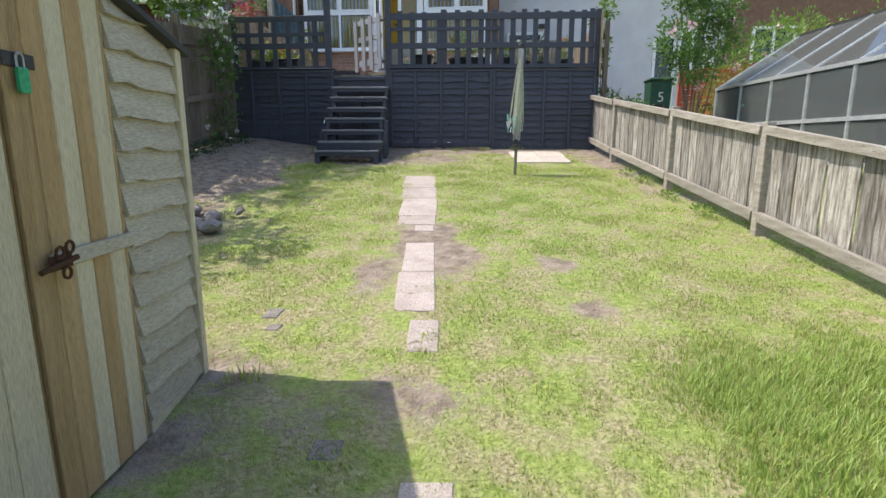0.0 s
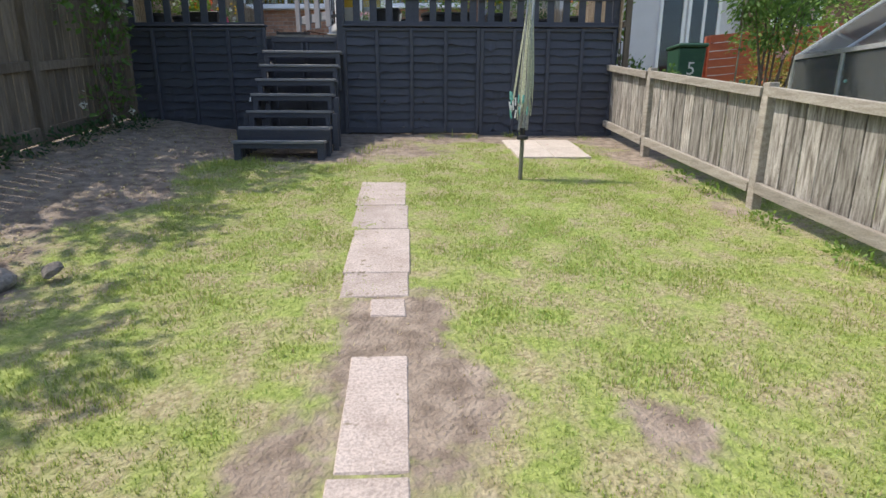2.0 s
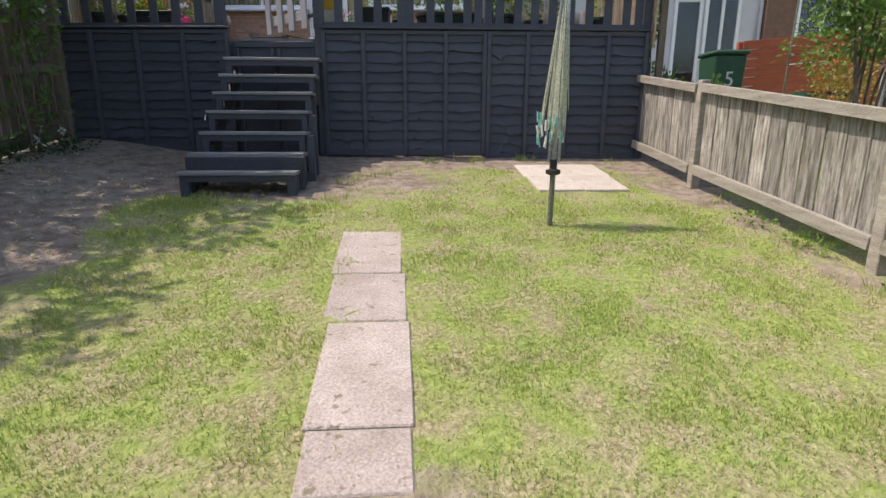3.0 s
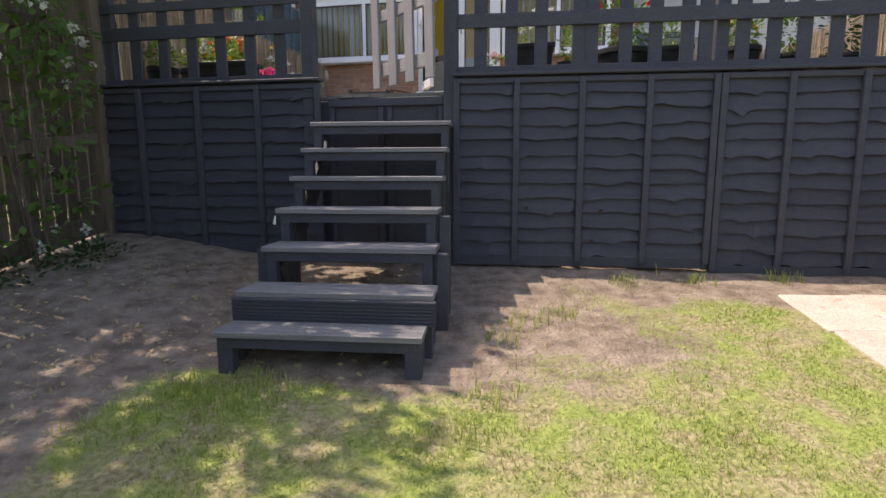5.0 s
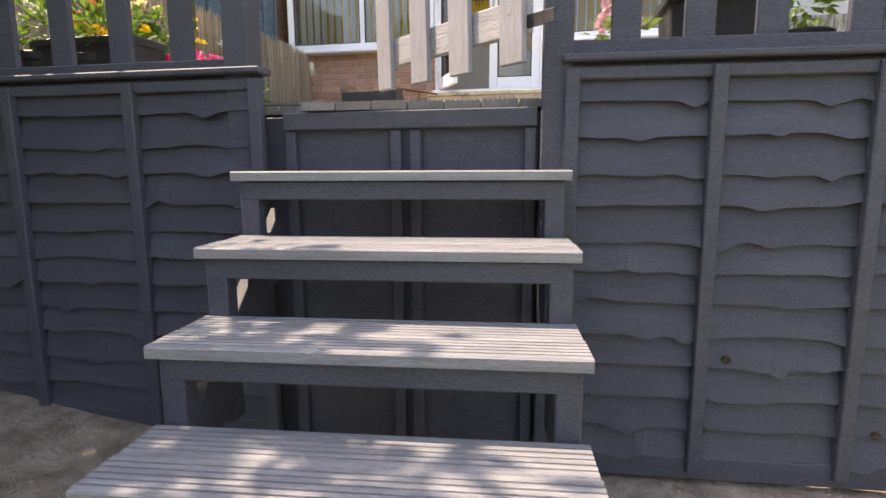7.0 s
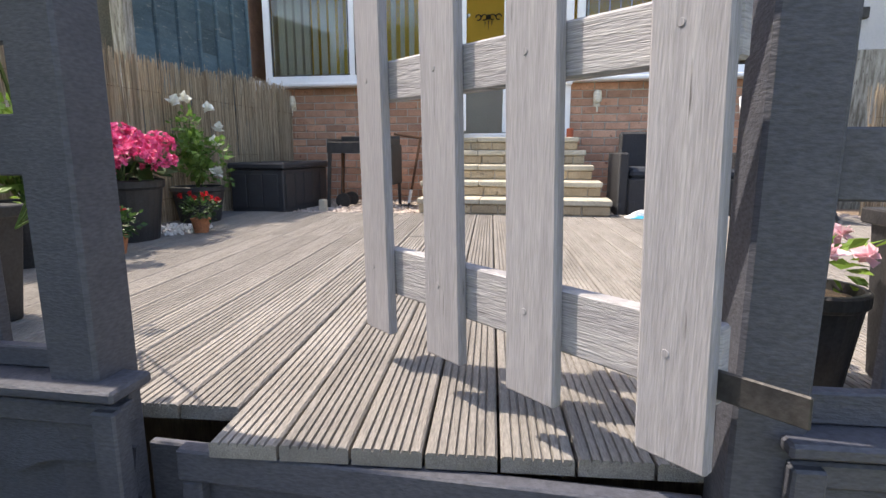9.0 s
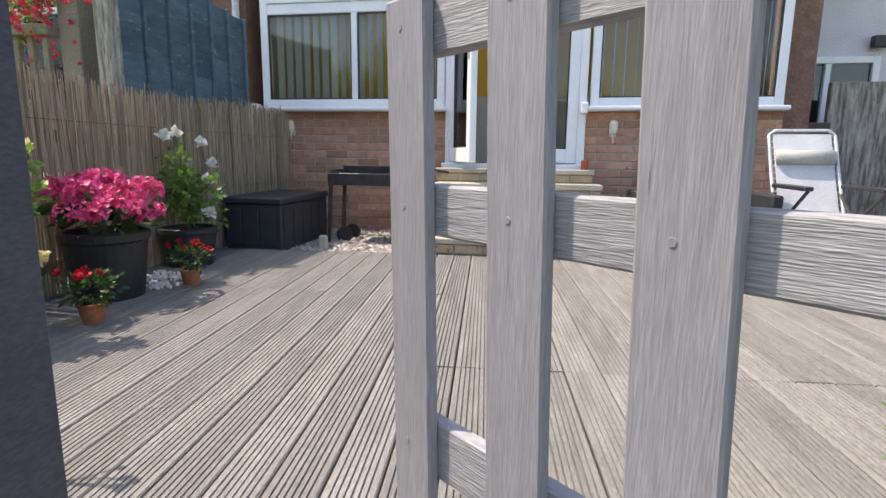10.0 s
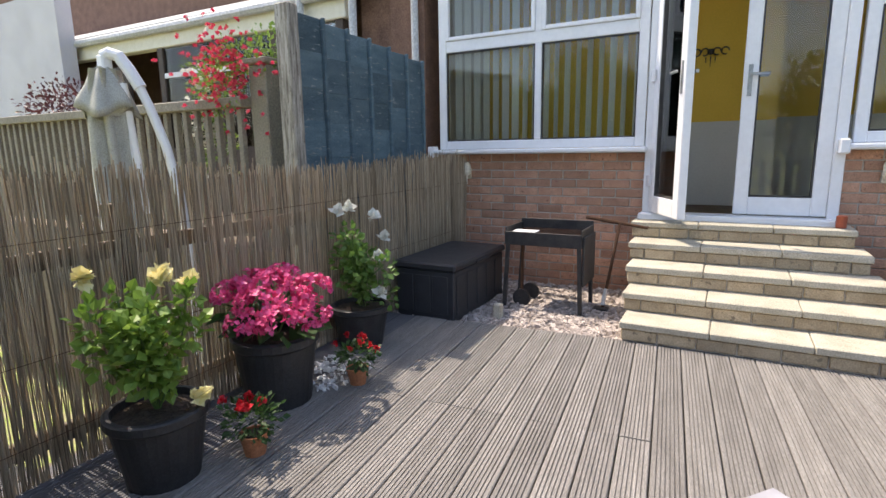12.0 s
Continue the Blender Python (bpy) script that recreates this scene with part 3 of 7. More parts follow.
# infill below the gate
def gate_sill():
    root = thing("riser_panel", (-1.84, 10.02, 2.5), "navy painted riser panel below the gate", "panel")
    part("board", boxed(-2.371, -1.384, 10.02, 10.04, 1.6, 2.84), NAVY_PLAIN, root)
    part("top_rail", boxed(-2.288, -1.392, 9.985, 10.018, 2.79, 2.852), NAVY_PLAIN, root)
    for x in (-2.285, -1.895, -1.825, -1.435):
        part("batten", boxed(x, x + 0.04, 9.99, 10.018, 1.6, 2.786), NAVY_PLAIN, root)
gate_sill()

# ---------------------------------------------------------------- garden steps
def foot_z(x, y):
    g = GARDEN.inverted() @ Vector((x, y, 0))
    return ground_z(g.x, g.y) - 0.065


def ribbed_board(x0, x1, y0, y1, z0, z1, ribs, along="x"):
    """A grooved decking board; the grooves are real."""
    bm = bmesh.new()
    wide = (y1 - y0) if along == "x" else (x1 - x0)
    prof = [(0.0, z0), (0.0, z1 - 0.004), (0.004, z1)]
    step = (wide - 0.008) / ribs
    for i in range(ribs):
        a = 0.004 + i * step
        if i:
            prof += [(a - step * 0.16, z1), (a - step * 0.08, z1 - 0.0055), (a + step * 0.08, z1 - 0.0055), (a + step * 0.16, z1)]
    prof += [(wide - 0.004, z1), (wide, z1 - 0.004), (wide, z0)]
    ends = []
    for e in ((x0, x1) if along == "x" else (y0, y1)):
        ends.append([bm.verts.new((e, y0 + u, z) if along == "x" else (x0 + u, e, z)) for u, z in prof])
    a, b = ends
    n = len(prof)
    for i in range(n):
        bm.faces.new((a[i], a[(i + 1) % n], b[(i + 1) % n], b[i]))
    bm.faces.new(a)
    bm.faces.new(list(reversed(b)))
    bmesh.ops.recalc_face_normals(bm, faces=bm.faces)
    return bm


STEPS = [(-2.225, -1.225, 9.685, 2.65), (-2.205, -1.23, 9.432, 2.46), (-2.20, -1.235, 9.205, 2.276), (-2.195, -1.235, 8.96, 2.092),
         (-2.195, -1.225, 8.746, 1.897), (-2.19, -1.20, 8.426, 1.72), (-2.205, -1.225, 8.21, 1.577)]


def garden_steps():
    root = thing("garden_steps", (-1.75, 9.0, 1.5), "navy painted wooden steps with worn ribbed treads", "steps")
    for i, (x0, x1, y, z) in enumerate(STEPS):
        lo = i >= 5
        deep = 0.255 if i < 5 else (0.235 if i == 5 else 0.21)
        t = part("tread", ribbed_board(x0, x1, y, y + deep / 2 - 0.002, z - 0.028, z, 6), TREAD, root, "worn grey ribbed tread board")
        part("tread", ribbed_board(x0 + 0.003, x1 - 0.002, y + deep / 2 + 0.002, y + deep, z - 0.028, z - 0.001, 6), TREAD, root, "worn grey ribbed tread board")
        part("bearer", boxed(x0 + 0.03, x1 - 0.03, y + 0.018, y + 0.058, z - 0.085, z - 0.03), NAVY_PLAIN, root)
        if i == 5:
            part("riser", ribbed_board(x0 - 0.015, x1 + 0.015, y - 0.016, y + 0.012, z - 0.155, z - 0.03, 1), NAVY_PLAIN, root)
            for k in range(7):
                part("slat", boxed(x0 - 0.014, x1 + 0.014, y - 0.022, y - 0.0165, z - 0.150 + k * 0.0175, z - 0.140 + k * 0.0175, bevel=0), NAVY_PLAIN, root)
        for x in (x0 + 0.045, x1 - 0.045):
            zlow = STEPS[i + 1][3] if i < 6 else foot_z(x, y) - 0.03
            gz = foot_z(x, y) - 0.03
            if i < 5:
                part("upright", boxed(x - 0.028, x + 0.028, y + 0.02, y + 0.075, max(gz, zlow - 0.30), z - 0.031), NAVY_PLAIN, root)
            else:
                part("leg", boxed(x - 0.038, x + 0.038, y + 0.02, y + 0.09, gz, z - 0.031), NAVY_PLAIN, root)
                part("leg", boxed(x - 0.03, x + 0.03, y + deep - 0.07, y + deep - 0.01, gz, z - 0.031), NAVY_PLAIN, root)
    for k, off in ((0, 0.062), (1, -0.062)):
        bm = bmesh.new()
        xa = STEPS[0][k] + off
        xb = STEPS[4][k] + off
        beam(bm, (xa, 9.90, 2.47), (xb, 8.86, 1.70), 0.036, 0.15)
        part("stringer", bm, NAVY_PLAIN, root)
    for x, y, z in ((-2.228, 8.86, 1.87), (-1.192, 8.80, 1.865), (-1.202, 9.03, 2.05), (-2.19, 9.2, 1.9), (-1.30, 9.2, 1.9)):
        part("post", boxed(x - 0.032, x + 0.032, y - 0.03, y + 0.03, foot_z(x, y) - 0.05, z, bevel=0.005), NAVY_PLAIN, root)
    part("hook", tubed((-2.203, 8.955, 2.00), (-2.195, 8.955, 2.05), 0.010, 0.004, 6), WHITE, root, "small white plastic hook")
    return root
swing([garden_steps()], (-1.75, 9.0), 5.2)

# ---------------------------------------------------------------- rails above the panels
def trellis(x0, x1, y, slats, rails, zt, label):
    root = thing("trellis", ((x0 + x1) / 2, y, ZT), label, "trellis", "trellis rails on the deck front")
    for xs, top in slats:
        part("slat", boxed(xs - 0.045, xs + 0.045, y - 0.012, y + 0.012, ZT + 0.001, top, bevel=0.003), NAVY_PLAIN, root)
    for za, zb, xa, xb, yy in rails:
        part("rail", boxed(xa, xb, yy - 0.012, yy + 0.012, za, zb, bevel=0.003), NAVY_PLAIN, root)
    return root
east.append(trellis(-1.29, 2.28, 10.02, [(x, 3.93 + R.uniform(-0.02, 0.03)) for x in (-1.12, -0.90, -0.69, -0.43, -0.34, -0.11, 0.09, 0.30, 0.42, 0.66, 0.86, 1.05, 1.25, 1.45, 1.66, 1.87, 2.08, 2.22)],
        [(3.79, 3.90, -1.29, 2.28, 9.994), (3.315, 3.41, -1.29, 2.28, 9.994), (3.002, 3.05, -1.29, 2.28, 9.994), (3.61, 3.67, -1.29, 0.62, 9.994)], 3.95, "navy painted open trellis above the lap panels"))
west.append(trellis(-4.19, -2.40, 10.0, [(-4.16 + 0.249 * i, 3.87 + (0.02 if i % 2 else 0)) for i in range(8)],
        [(3.80, 3.90, -4.19, -2.40, 9.974), (3.55, 3.62, -4.30, -2.40, 9.974), (3.34, 3.44, -4.19, -2.40, 9.974), (3.002, 3.04, -4.19, -2.40, 9.974)], 3.9, "navy painted open trellis shaded by the tree"))
for x in (0.535, -0.36):
    east.append(solo("deck_post", boxed(x - 0.045, x + 0.045, 10.034, 10.12, 1.5, 3.97, bevel=0.006), NAVY_PLAIN, "navy painted intermediate post behind the trellis", "post", "posts of the deck front"))
swing(east, *EAST)
swing(west, *WEST)

# ---------------------------------------------------------------- gate, standing open
def gate():
    root = thing("gate", (-1.445, 9.905, 3.02), "open grey painted picket gate with rough grain", "gate")
    h = Vector((-1.445, 9.905, 0))
    d = Vector((-0.771, 0.637, 0))
    n = Vector((-0.637, -0.771, 0))
    def slab(u0, u1, z0, z1, o0, o1, bev=0.004, chip=0):
        bm = bmesh.new()
        vs = box(bm, u0, u1, o0, o1, z0, z1, bev)
        m = Matrix((d, n, Vector((0, 0, 1)))).transposed().to_4x4()
        m.translation = h
        for v in bm.verts:
            v.co.x += 0.03 * (v.co.z - 3.86)
        bmesh.ops.transform(bm, matrix=m, verts=bm.verts[:])
        bmesh.ops.recalc_face_normals(bm, faces=bm.faces)
        return bm
    for k, (u0, u1, zt) in enumerate(((0.0, 0.10, 3.90), (0.24, 0.347, 3.885), (0.465, 0.57, 3.87), (0.70, 0.80, 3.856))):
        s = part("picket", slab(u0, u1, 2.97, zt, 0.0, 0.022), GATE, root)
        for z in (3.12, 3.53, 3.81):
            c = h + d * ((u0 + u1) / 2 + 0.01 + 0.03 * (z - 3.86)) + n * 0.022
            part("screw", tubed((c.x, c.y, z), (c.x + n.x * 0.0012, c.y + n.y * 0.0012, z), 0.0055, 0.005, 10), GATE, s)
    for za, zb in ((3.06, 3.165), (3.485, 3.568), (3.766, 3.852)):
        part("rail", slab(0.0, 0.81, za, zb, -0.03, -0.001), GATE_RAIL, root)
    for z in (3.07, 3.75):
        part("hinge", slab(-0.10, 0.05, z, z + 0.04, -0.006, -0.0005, 0.002), IRON, root, "black strap hinge")
gate()

# ---------------------------------------------------------------- deck
DZ = 2.886
solo("deck_underframe", boxed(-4.42, 2.26, 10.32, 13.08, 1.75, DZ - 0.035), OLD, "dark timber frame under the deck boards", "deck frame", kind="structure")

# house steps
def house_steps():
    root = thing("house_steps", (-1.95, 13.9, DZ), "buff brick garden steps with pale stone treads up to the door", "steps")
    for i in range(5):
        x0, x1 = -2.62 - 0.028 * i, -1.13 - 0.05 * i
        yf, yb = 13.37 + 0.252 * i, 14.62
        z0, z1 = DZ - 0.03 + 0.124 * i, DZ + 0.124 * (i + 1)
        part("core", boxed(x0 + 0.012, x1 - 0.012, yf + 0.014, yb - 0.002 * i, z0 if i else 2.7, z1 - 0.042, bevel=0), MORTAR, root)
        n = 7
        w = (x1 - x0) / n
        for b in range(n + 1):
            a0 = x0 + max(0, (b - (0.5 if i % 2 else 0.0)) * w)
            a1 = min(x1, x0 + (b + 1 - (0.5 if i % 2 else 0.0)) * w)
            if a1 - a0 < 0.04:
                continue
            part("brick", boxed(a0 + 0.004, a1 - 0.004, yf + R.uniform(-0.003, 0.003), yf + 0.1, z1 - 0.115, z1 - 0.046, bevel=0.005), STEPBRICK, root)
        for s in range(3):
            sw = (x1 - x0 + 0.02) / 3
            part("tread_slab", boxed(x0 - 0.01 + s * sw + 0.002, x0 - 0.01 + (s + 1) * sw - 0.002, yf - 0.014 + R.uniform(-0.003, 0.003), yf + 0.30, z1 - 0.042, z1 + R.uniform(-0.002, 0.003), bevel=0.006), SLABTOP, root)
        for sx, xx in ((0, x0), (1, x1 - 0.1)):
            for k in range(3):
                ya = yf + 0.11 + k * 0.23
                if ya + 0.2 < 14.6:
                    part("brick", boxed(xx, xx + 0.1, ya, ya + 0.215, z1 - 0.115, z1 - 0.046, bevel=0.005), STEPBRICK, root)
house_steps()

# ---------------------------------------------------------------- house
WY = 14.70
def wall_with_brick(name, x0, x1, z0, z1, label):
    base = tagged(place(name, boxed(x0, x1, WY, WY + 0.25, z0, z1, bevel=0), MORTAR), label, "wall", kind="structure")
    return base
wall_a = wall_with_brick("wall_north", -4.72, -2.70, 2.4, 4.03, "orange brown brick wall under the window")
wall_b = wall_with_brick("wall_north_2", -1.40, 0.27, 2.4, 4.03, "orange brown brick wall under the window")
solo("wall_upper", boxed(-4.72, 0.27, WY + 0.02, WY + 0.25, 5.72, 8.2, bevel=0), BROWNBRICK, "brown brick upper wall of the house", "wall", kind="structure")
solo("wall_corner", boxed(-5.1, -4.725, WY - 0.03, WY + 0.25, 2.4, 8.2, bevel=0), BROWNBRICK, "dark brown brick corner of the house", "wall", kind="structure")
solo("wall_east", boxed(0.272, 0.5, WY + 0.05, 20, 2.4, 8.2, bevel=0), BROWNBRICK, "brick side wall of the house", "wall", kind="structure")
solo("door_step_wall", boxed(-2.69, -1.41, WY + 0.03, WY + 0.25, 2.4, 3.50, bevel=0), MORTAR, "masonry under the door", "wall", kind="structure")


def upvc_window(name, x0, x1, z0, z1, mulls, trans, label, sill=True):
    root = thing(name, ((x0 + x1) / 2, WY, z0), label, "window", kind="structure")
    y0, y1 = WY - 0.06, WY + 0.03
    f = 0.075
    part("window_frame", boxed(x0, x0 + f, y0, y1, z0, z1, bevel=0.006), WHITE, root)
    part("window_frame", boxed(x1 - f, x1, y0, y1, z0, z1, bevel=0.006), WHITE, root)
    part("window_frame", boxed(x0 + f, x1 - f, y0 + 0.002, y1, z0, z0 + f, bevel=0.006), WHITE, root)
    part("window_frame", boxed(x0 + f, x1 - f, y0 + 0.002, y1, z1 - f, z1, bevel=0.006), WHITE, root)
    part("transom", boxed(x0 + f, x1 - f, y0 + 0.004, y1, trans - 0.05, trans + 0.05, bevel=0.006), WHITE, root)
    xs = [x0 + f] + list(mulls) + [x1 - f]
    for m in mulls:
        part("mullion", boxed(m - 0.03, m + 0.03, y0 + 0.006, y1, z0 + f, z1 - f, bevel=0.006), WHITE, root)
    for a, b in zip(xs[:-1], xs[1:]):
        a2, b2 = a + (0.03 if a in mulls else 0), b - (0.03 if b in mulls else 0)
        for za, zb in ((z0 + f, trans - 0.05), (trans + 0.05, z1 - f)):
            if zb > trans:
                for q in ((a2, a2 + 0.035, za, zb), (b2 - 0.035, b2, za, zb), (a2 + 0.035, b2 - 0.035, za, za + 0.035), (a2 + 0.035, b2 - 0.035, zb - 0.035, zb)):
                    part("sash", boxed(q[0], q[1], y0 - 0.012, y0 + 0.03, q[2], q[3], bevel=0.005), WHITE, root)
            else:
                for q in ((a2, a2 + 0.012, za, zb), (b2 - 0.012, b2, za, zb), (a2 + 0.012, b2 - 0.012, za, za + 0.012), (a2 + 0.012, b2 - 0.012, zb - 0.012, zb)):
                    part("gasket", boxed(q[0], q[1], y0 + 0.012, y0 + 0.03, q[2], q[3], bevel=0), IRON, root)
            p = part("pane", boxed(a2 + 0.01, b2 - 0.01, y0 + 0.034, y0 + 0.046, za + 0.01, zb - 0.01, bevel=0), GLASS, root)
            p.visible_shadow = False
    if sill:
        part("window_sill", boxed(x0 - 0.06, x1 + 0.03, WY - 0.15, WY + 0.0, z0 - 0.045, z0 - 0.002, bevel=0.012), WHITE, root)
        part("sill_end", boxed(x0 - 0.085, x0 - 0.02, WY - 0.16, WY - 0.05, z0 - 0.075, z0 + 0.03, bevel=0.012), WHITE, root)
    return root
upvc_window("window_1", -4.56, -2.71, 4.075, 5.62, (-3.60,), 5.0, "white plastic framed window with cream vertical blinds")
upvc_window("window_2", -1.37, 0.24, 4.075, 5.62, (-0.53,), 5.0, "white plastic framed window with cream vertical blinds")


def blinds(x0, x1, z0, z1, seed, label):
    root = thing("vertical_blind", ((x0 + x1) / 2, WY + 0.12, z1), label, "blind", "vertical blinds")
    rr = random.Random(seed)
    part("head_rail", boxed(x0, x1, WY + 0.031, WY + 0.14, z1 - 0.04, z1), WHITE, root)
    n = int((x1 - x0) / 0.092)
    for i in range(n):
        x = x0 + 0.04 + i * (x1 - x0 - 0.08) / (n - 1)
        a = radians(72 + rr.uniform(-10, 10))
        bm = bmesh.new()
        vs = box(bm, -0.042, 0.042, -0.0015, 0.0015, z0, z1 - 0.042)
        bmesh.ops.transform(bm, matrix=Matrix.Translation((x, WY + 0.12, 0)) @ Matrix.Rotation(a, 4, "Z"), verts=bm.verts[:])
        part("slat", bm, CREAM_SLAT, root)
blinds(-4.48, -2.78, 4.13, 5.60, 3, "cream vertical blind, half open, behind the window")
blinds(-1.30, 0.17, 4.13, 5.60, 5, "cream vertical blind, half open, behind the window")


def door_leaf(root, h, d, w, z0, z1, handle_u, swing):
    """A glazed leaf from hinge h along d."""
    n = Vector((d.y, -d.x, 0))
    m = Matrix((d, n, Vector((0, 0, 1)))).transposed().to_4x4()
    m.translation = h
    def bar(u0, u1, za, zb, o0=-0.03, o1=0.03, bev=0.006):
        bm = bmesh.new()
        box(bm, u0, u1, o0, o1, za, zb, bev)
        bmesh.ops.transform(bm, matrix=m, verts=bm.verts[:])
        bmesh.ops.recalc_face_normals(bm, faces=bm.faces)
        return bm
    leaf = part("door_leaf", bar(0, 0.095, z0, z1), WHITE, root)
    part("stile", bar(w - 0.095, w, z0, z1), WHITE, leaf)
    part("bottom_rail", bar(0.095, w - 0.095, z0, z0 + 0.13, -0.029, 0.029), WHITE, leaf)
    part("top_rail", bar(0.095, w - 0.095, z1 - 0.1, z1, -0.029, 0.029), WHITE, leaf)
    g = part("pane", bar(0.085, w - 0.085, z0 + 0.12, z1 - 0.09, -0.006, 0.006, 0), GLASS, leaf)
    g.visible_shadow = False
    for u0, u1, za, zb in ((0.095, 0.107, z0 + 0.13, z1 - 0.1), (w - 0.107, w - 0.095, z0 + 0.13, z1 - 0.1), (0.107, w - 0.107, z0 + 0.13, z0 + 0.142), (0.107, w - 0.107, z1 - 0.112, z1 - 0.1)):
        part("gasket", bar(u0, u1, za, zb, -0.02, 0.02, 0), IRON, leaf)
    for side in (1, -1):
        u = handle_u
        part("handle_plate", bar(u - 0.014, u + 0.014, z0 + 0.86, z0 + 1.08, side * 0.031, side * 0.036, 0.002), STEEL, leaf, "steel handle plate")
        part("handle", bar(min(u, u + swing * 0.12), max(u, u + swing * 0.12), z0 + 1.0, z0 + 1.018, side * 0.06, side * 0.075, 0.004), STEEL, leaf, "steel lever handle")
    for z in (z0 + 0.2, z0 + 1.0, z0 + 1.8):
        part("hinge", bar(-0.02, 0.05, z, z + 0.09, 0.031, 0.05, 0.006), WHITE, leaf)


def french_doors():
    root = thing("door_1", (-2.05, WY, 3.52), "white french doors, one glazed leaf standing open", "door", kind="structure")
    x0, x1, z0, z1 = -2.70, -1.40, 3.515, 5.66
    part("door_frame", boxed(x0, x0 + 0.07, WY - 0.07, WY + 0.04, z0, z1, bevel=0.006), WHITE, root)
    part("door_frame", boxed(x1 - 0.07, x1, WY - 0.07, WY + 0.04, z0, z1, bevel=0.006), WHITE, root)
    part("door_frame", boxed(x0 + 0.07, x1 - 0.07, WY - 0.068, WY + 0.04, z1 - 0.07, z1, bevel=0.006), WHITE, root)
    part("threshold", boxed(x0 - 0.02, x1 + 0.03, WY - 0.16, WY + 0.04, z0 - 0.035, z0 + 0.035, bevel=0.008), WHITE, root)
    door_leaf(root, Vector((x0 + 0.07, WY - 0.06, 0)), Vector((0.447, -0.894, 0)), 0.58, z0 + 0.045, z1 - 0.08, 0.53, -1)
    door_leaf(root, Vector((x1 - 0.07, WY - 0.02, 0)), Vector((-1, 0, 0)), 0.585, z0 + 0.045, z1 - 0.08, 0.54, -1)
french_doors()

# room behind the windows
solo("interior_floor", boxed(-5.0, 0.27, WY + 0.25, 18.6, 3.40, 3.50, bevel=0), CARPET, "brown carpeted floor inside the house", "floor", kind="structure")
solo("interior_wall", boxed(-2.95, 0.27, 16.6, 16.8, 4.35, 6.0, bevel=0), YELLOW, "yellow painted wall inside the house", "wall", kind="structure")
solo("interior_wall_2", boxed(-5.0, -4.8, WY + 0.25, 18.6, 3.5, 6.0, bevel=0), INTERIOR, "grey painted wall inside the house", "wall", kind="structure")
solo("interior_wall_3", boxed(-2.95, 0.27, 16.602, 16.8, 3.5, 4.35, bevel=0), INTERIOR, "grey dado below the yellow wall", "wall", kind="structure")
solo("interior_wall_4", boxed(-4.8, -2.95, 16.4, 16.6, 3.5, 6.0, bevel=0), YELLOW, "yellow painted wall inside the house", "wall", kind="structure")
solo("interior_partition", boxed(-2.92, -1.75, 15.9, 16.0, 4.30, 6.0, bevel=0), YELLOW, "yellow painted partition behind the open door", "wall", kind="structure")
solo("interior_partition_2", boxed(-2.92, -1.75, 15.902, 16.0, 3.5, 4.30, bevel=0), INTERIOR, "grey dado on the partition", "wall", kind="structure")
# invented opening: the ceiling stops short so daylight brightens walls and blinds
added_skylight = solo("added_skylight", boxed(-4.7, 0.27, WY + 0.26, 15.14, 6.03, 6.05, bevel=0), GLASS, "unseen glazed strip added to let daylight into the room", "roof window", kind="structure")
added_skylight.visible_shadow = False
solo("ceiling", boxed(-5.0, 0.27, 15.15, 18.6, 6.0, 6.1, bevel=0), CREAM, "cream ceiling inside the house", "ceiling", kind="structure")


def wall_sconce():
    root = thing("candle_sconce", (-2.3, 15.89, 4.95), "black iron candle sconce on the yellow wall", "sconce")
    c = Vector((-2.33, 15.885, 4.93))
    for s in (-1, 1):
        for k in range(2):
            o = c + Vector((s * (0.05 + 0.07 * k), 0, 0.01))
            part("scroll", swept([o + Vector((0.032 * math.cos(t) * s, 0, 0.032 * math.sin(t))) for t in np.linspace(0, 5.2, 12)], 0.007, 5), IRON, root)
        part("drop", tubed(c + Vector((s * 0.04, 0, -0.04)), c + Vector((s * 0.04, 0, -0.09)), 0.006, 0.002, 5), IRON, root)
    part("cup", lathe([(0.01, 0), (0.03, 0.02), (0.03, 0.05)], c + Vector((0, -0.01, -0.02)), 10), IRON, root)
    part("drop", tubed(c + Vector((0, 0, -0.03)), c + Vector((0, 0, -0.13)), 0.006, 0.002, 5), IRON, root)
wall_sconce()


def wall_lamp(x, label):
    root = thing("wall_lamp", (x, WY, 3.85), label, "wall lamp", "wall lamps on the house")
    part("backplate", boxed(x - 0.03, x + 0.03, WY - 0.02, WY - 0.012, 3.80, 3.90), LAMPSKIN, root)
    part("shade", lathe([(0.025, 0), (0.038, 0.02), (0.04, 0.09), (0.03, 0.115), (0.012, 0.125)], (x, WY - 0.06, 3.83), 14), LAMPSKIN, root, smooth=True)
    part("stem", tubed((x, WY - 0.06, 3.75), (x, WY - 0.06, 3.832), 0.008, 0.012, 8), LAMPSKIN, root)
    part("arm", tubed((x, WY - 0.06, 3.85), (x, WY - 0.012, 3.85), 0.01, 0.01, 8), LAMPSKIN, root)
for lx in (-4.28, -1.15, -0.04):
    wall_lamp(lx, "small cream wall lamp on the brick wall")
before = set(scene.objects)
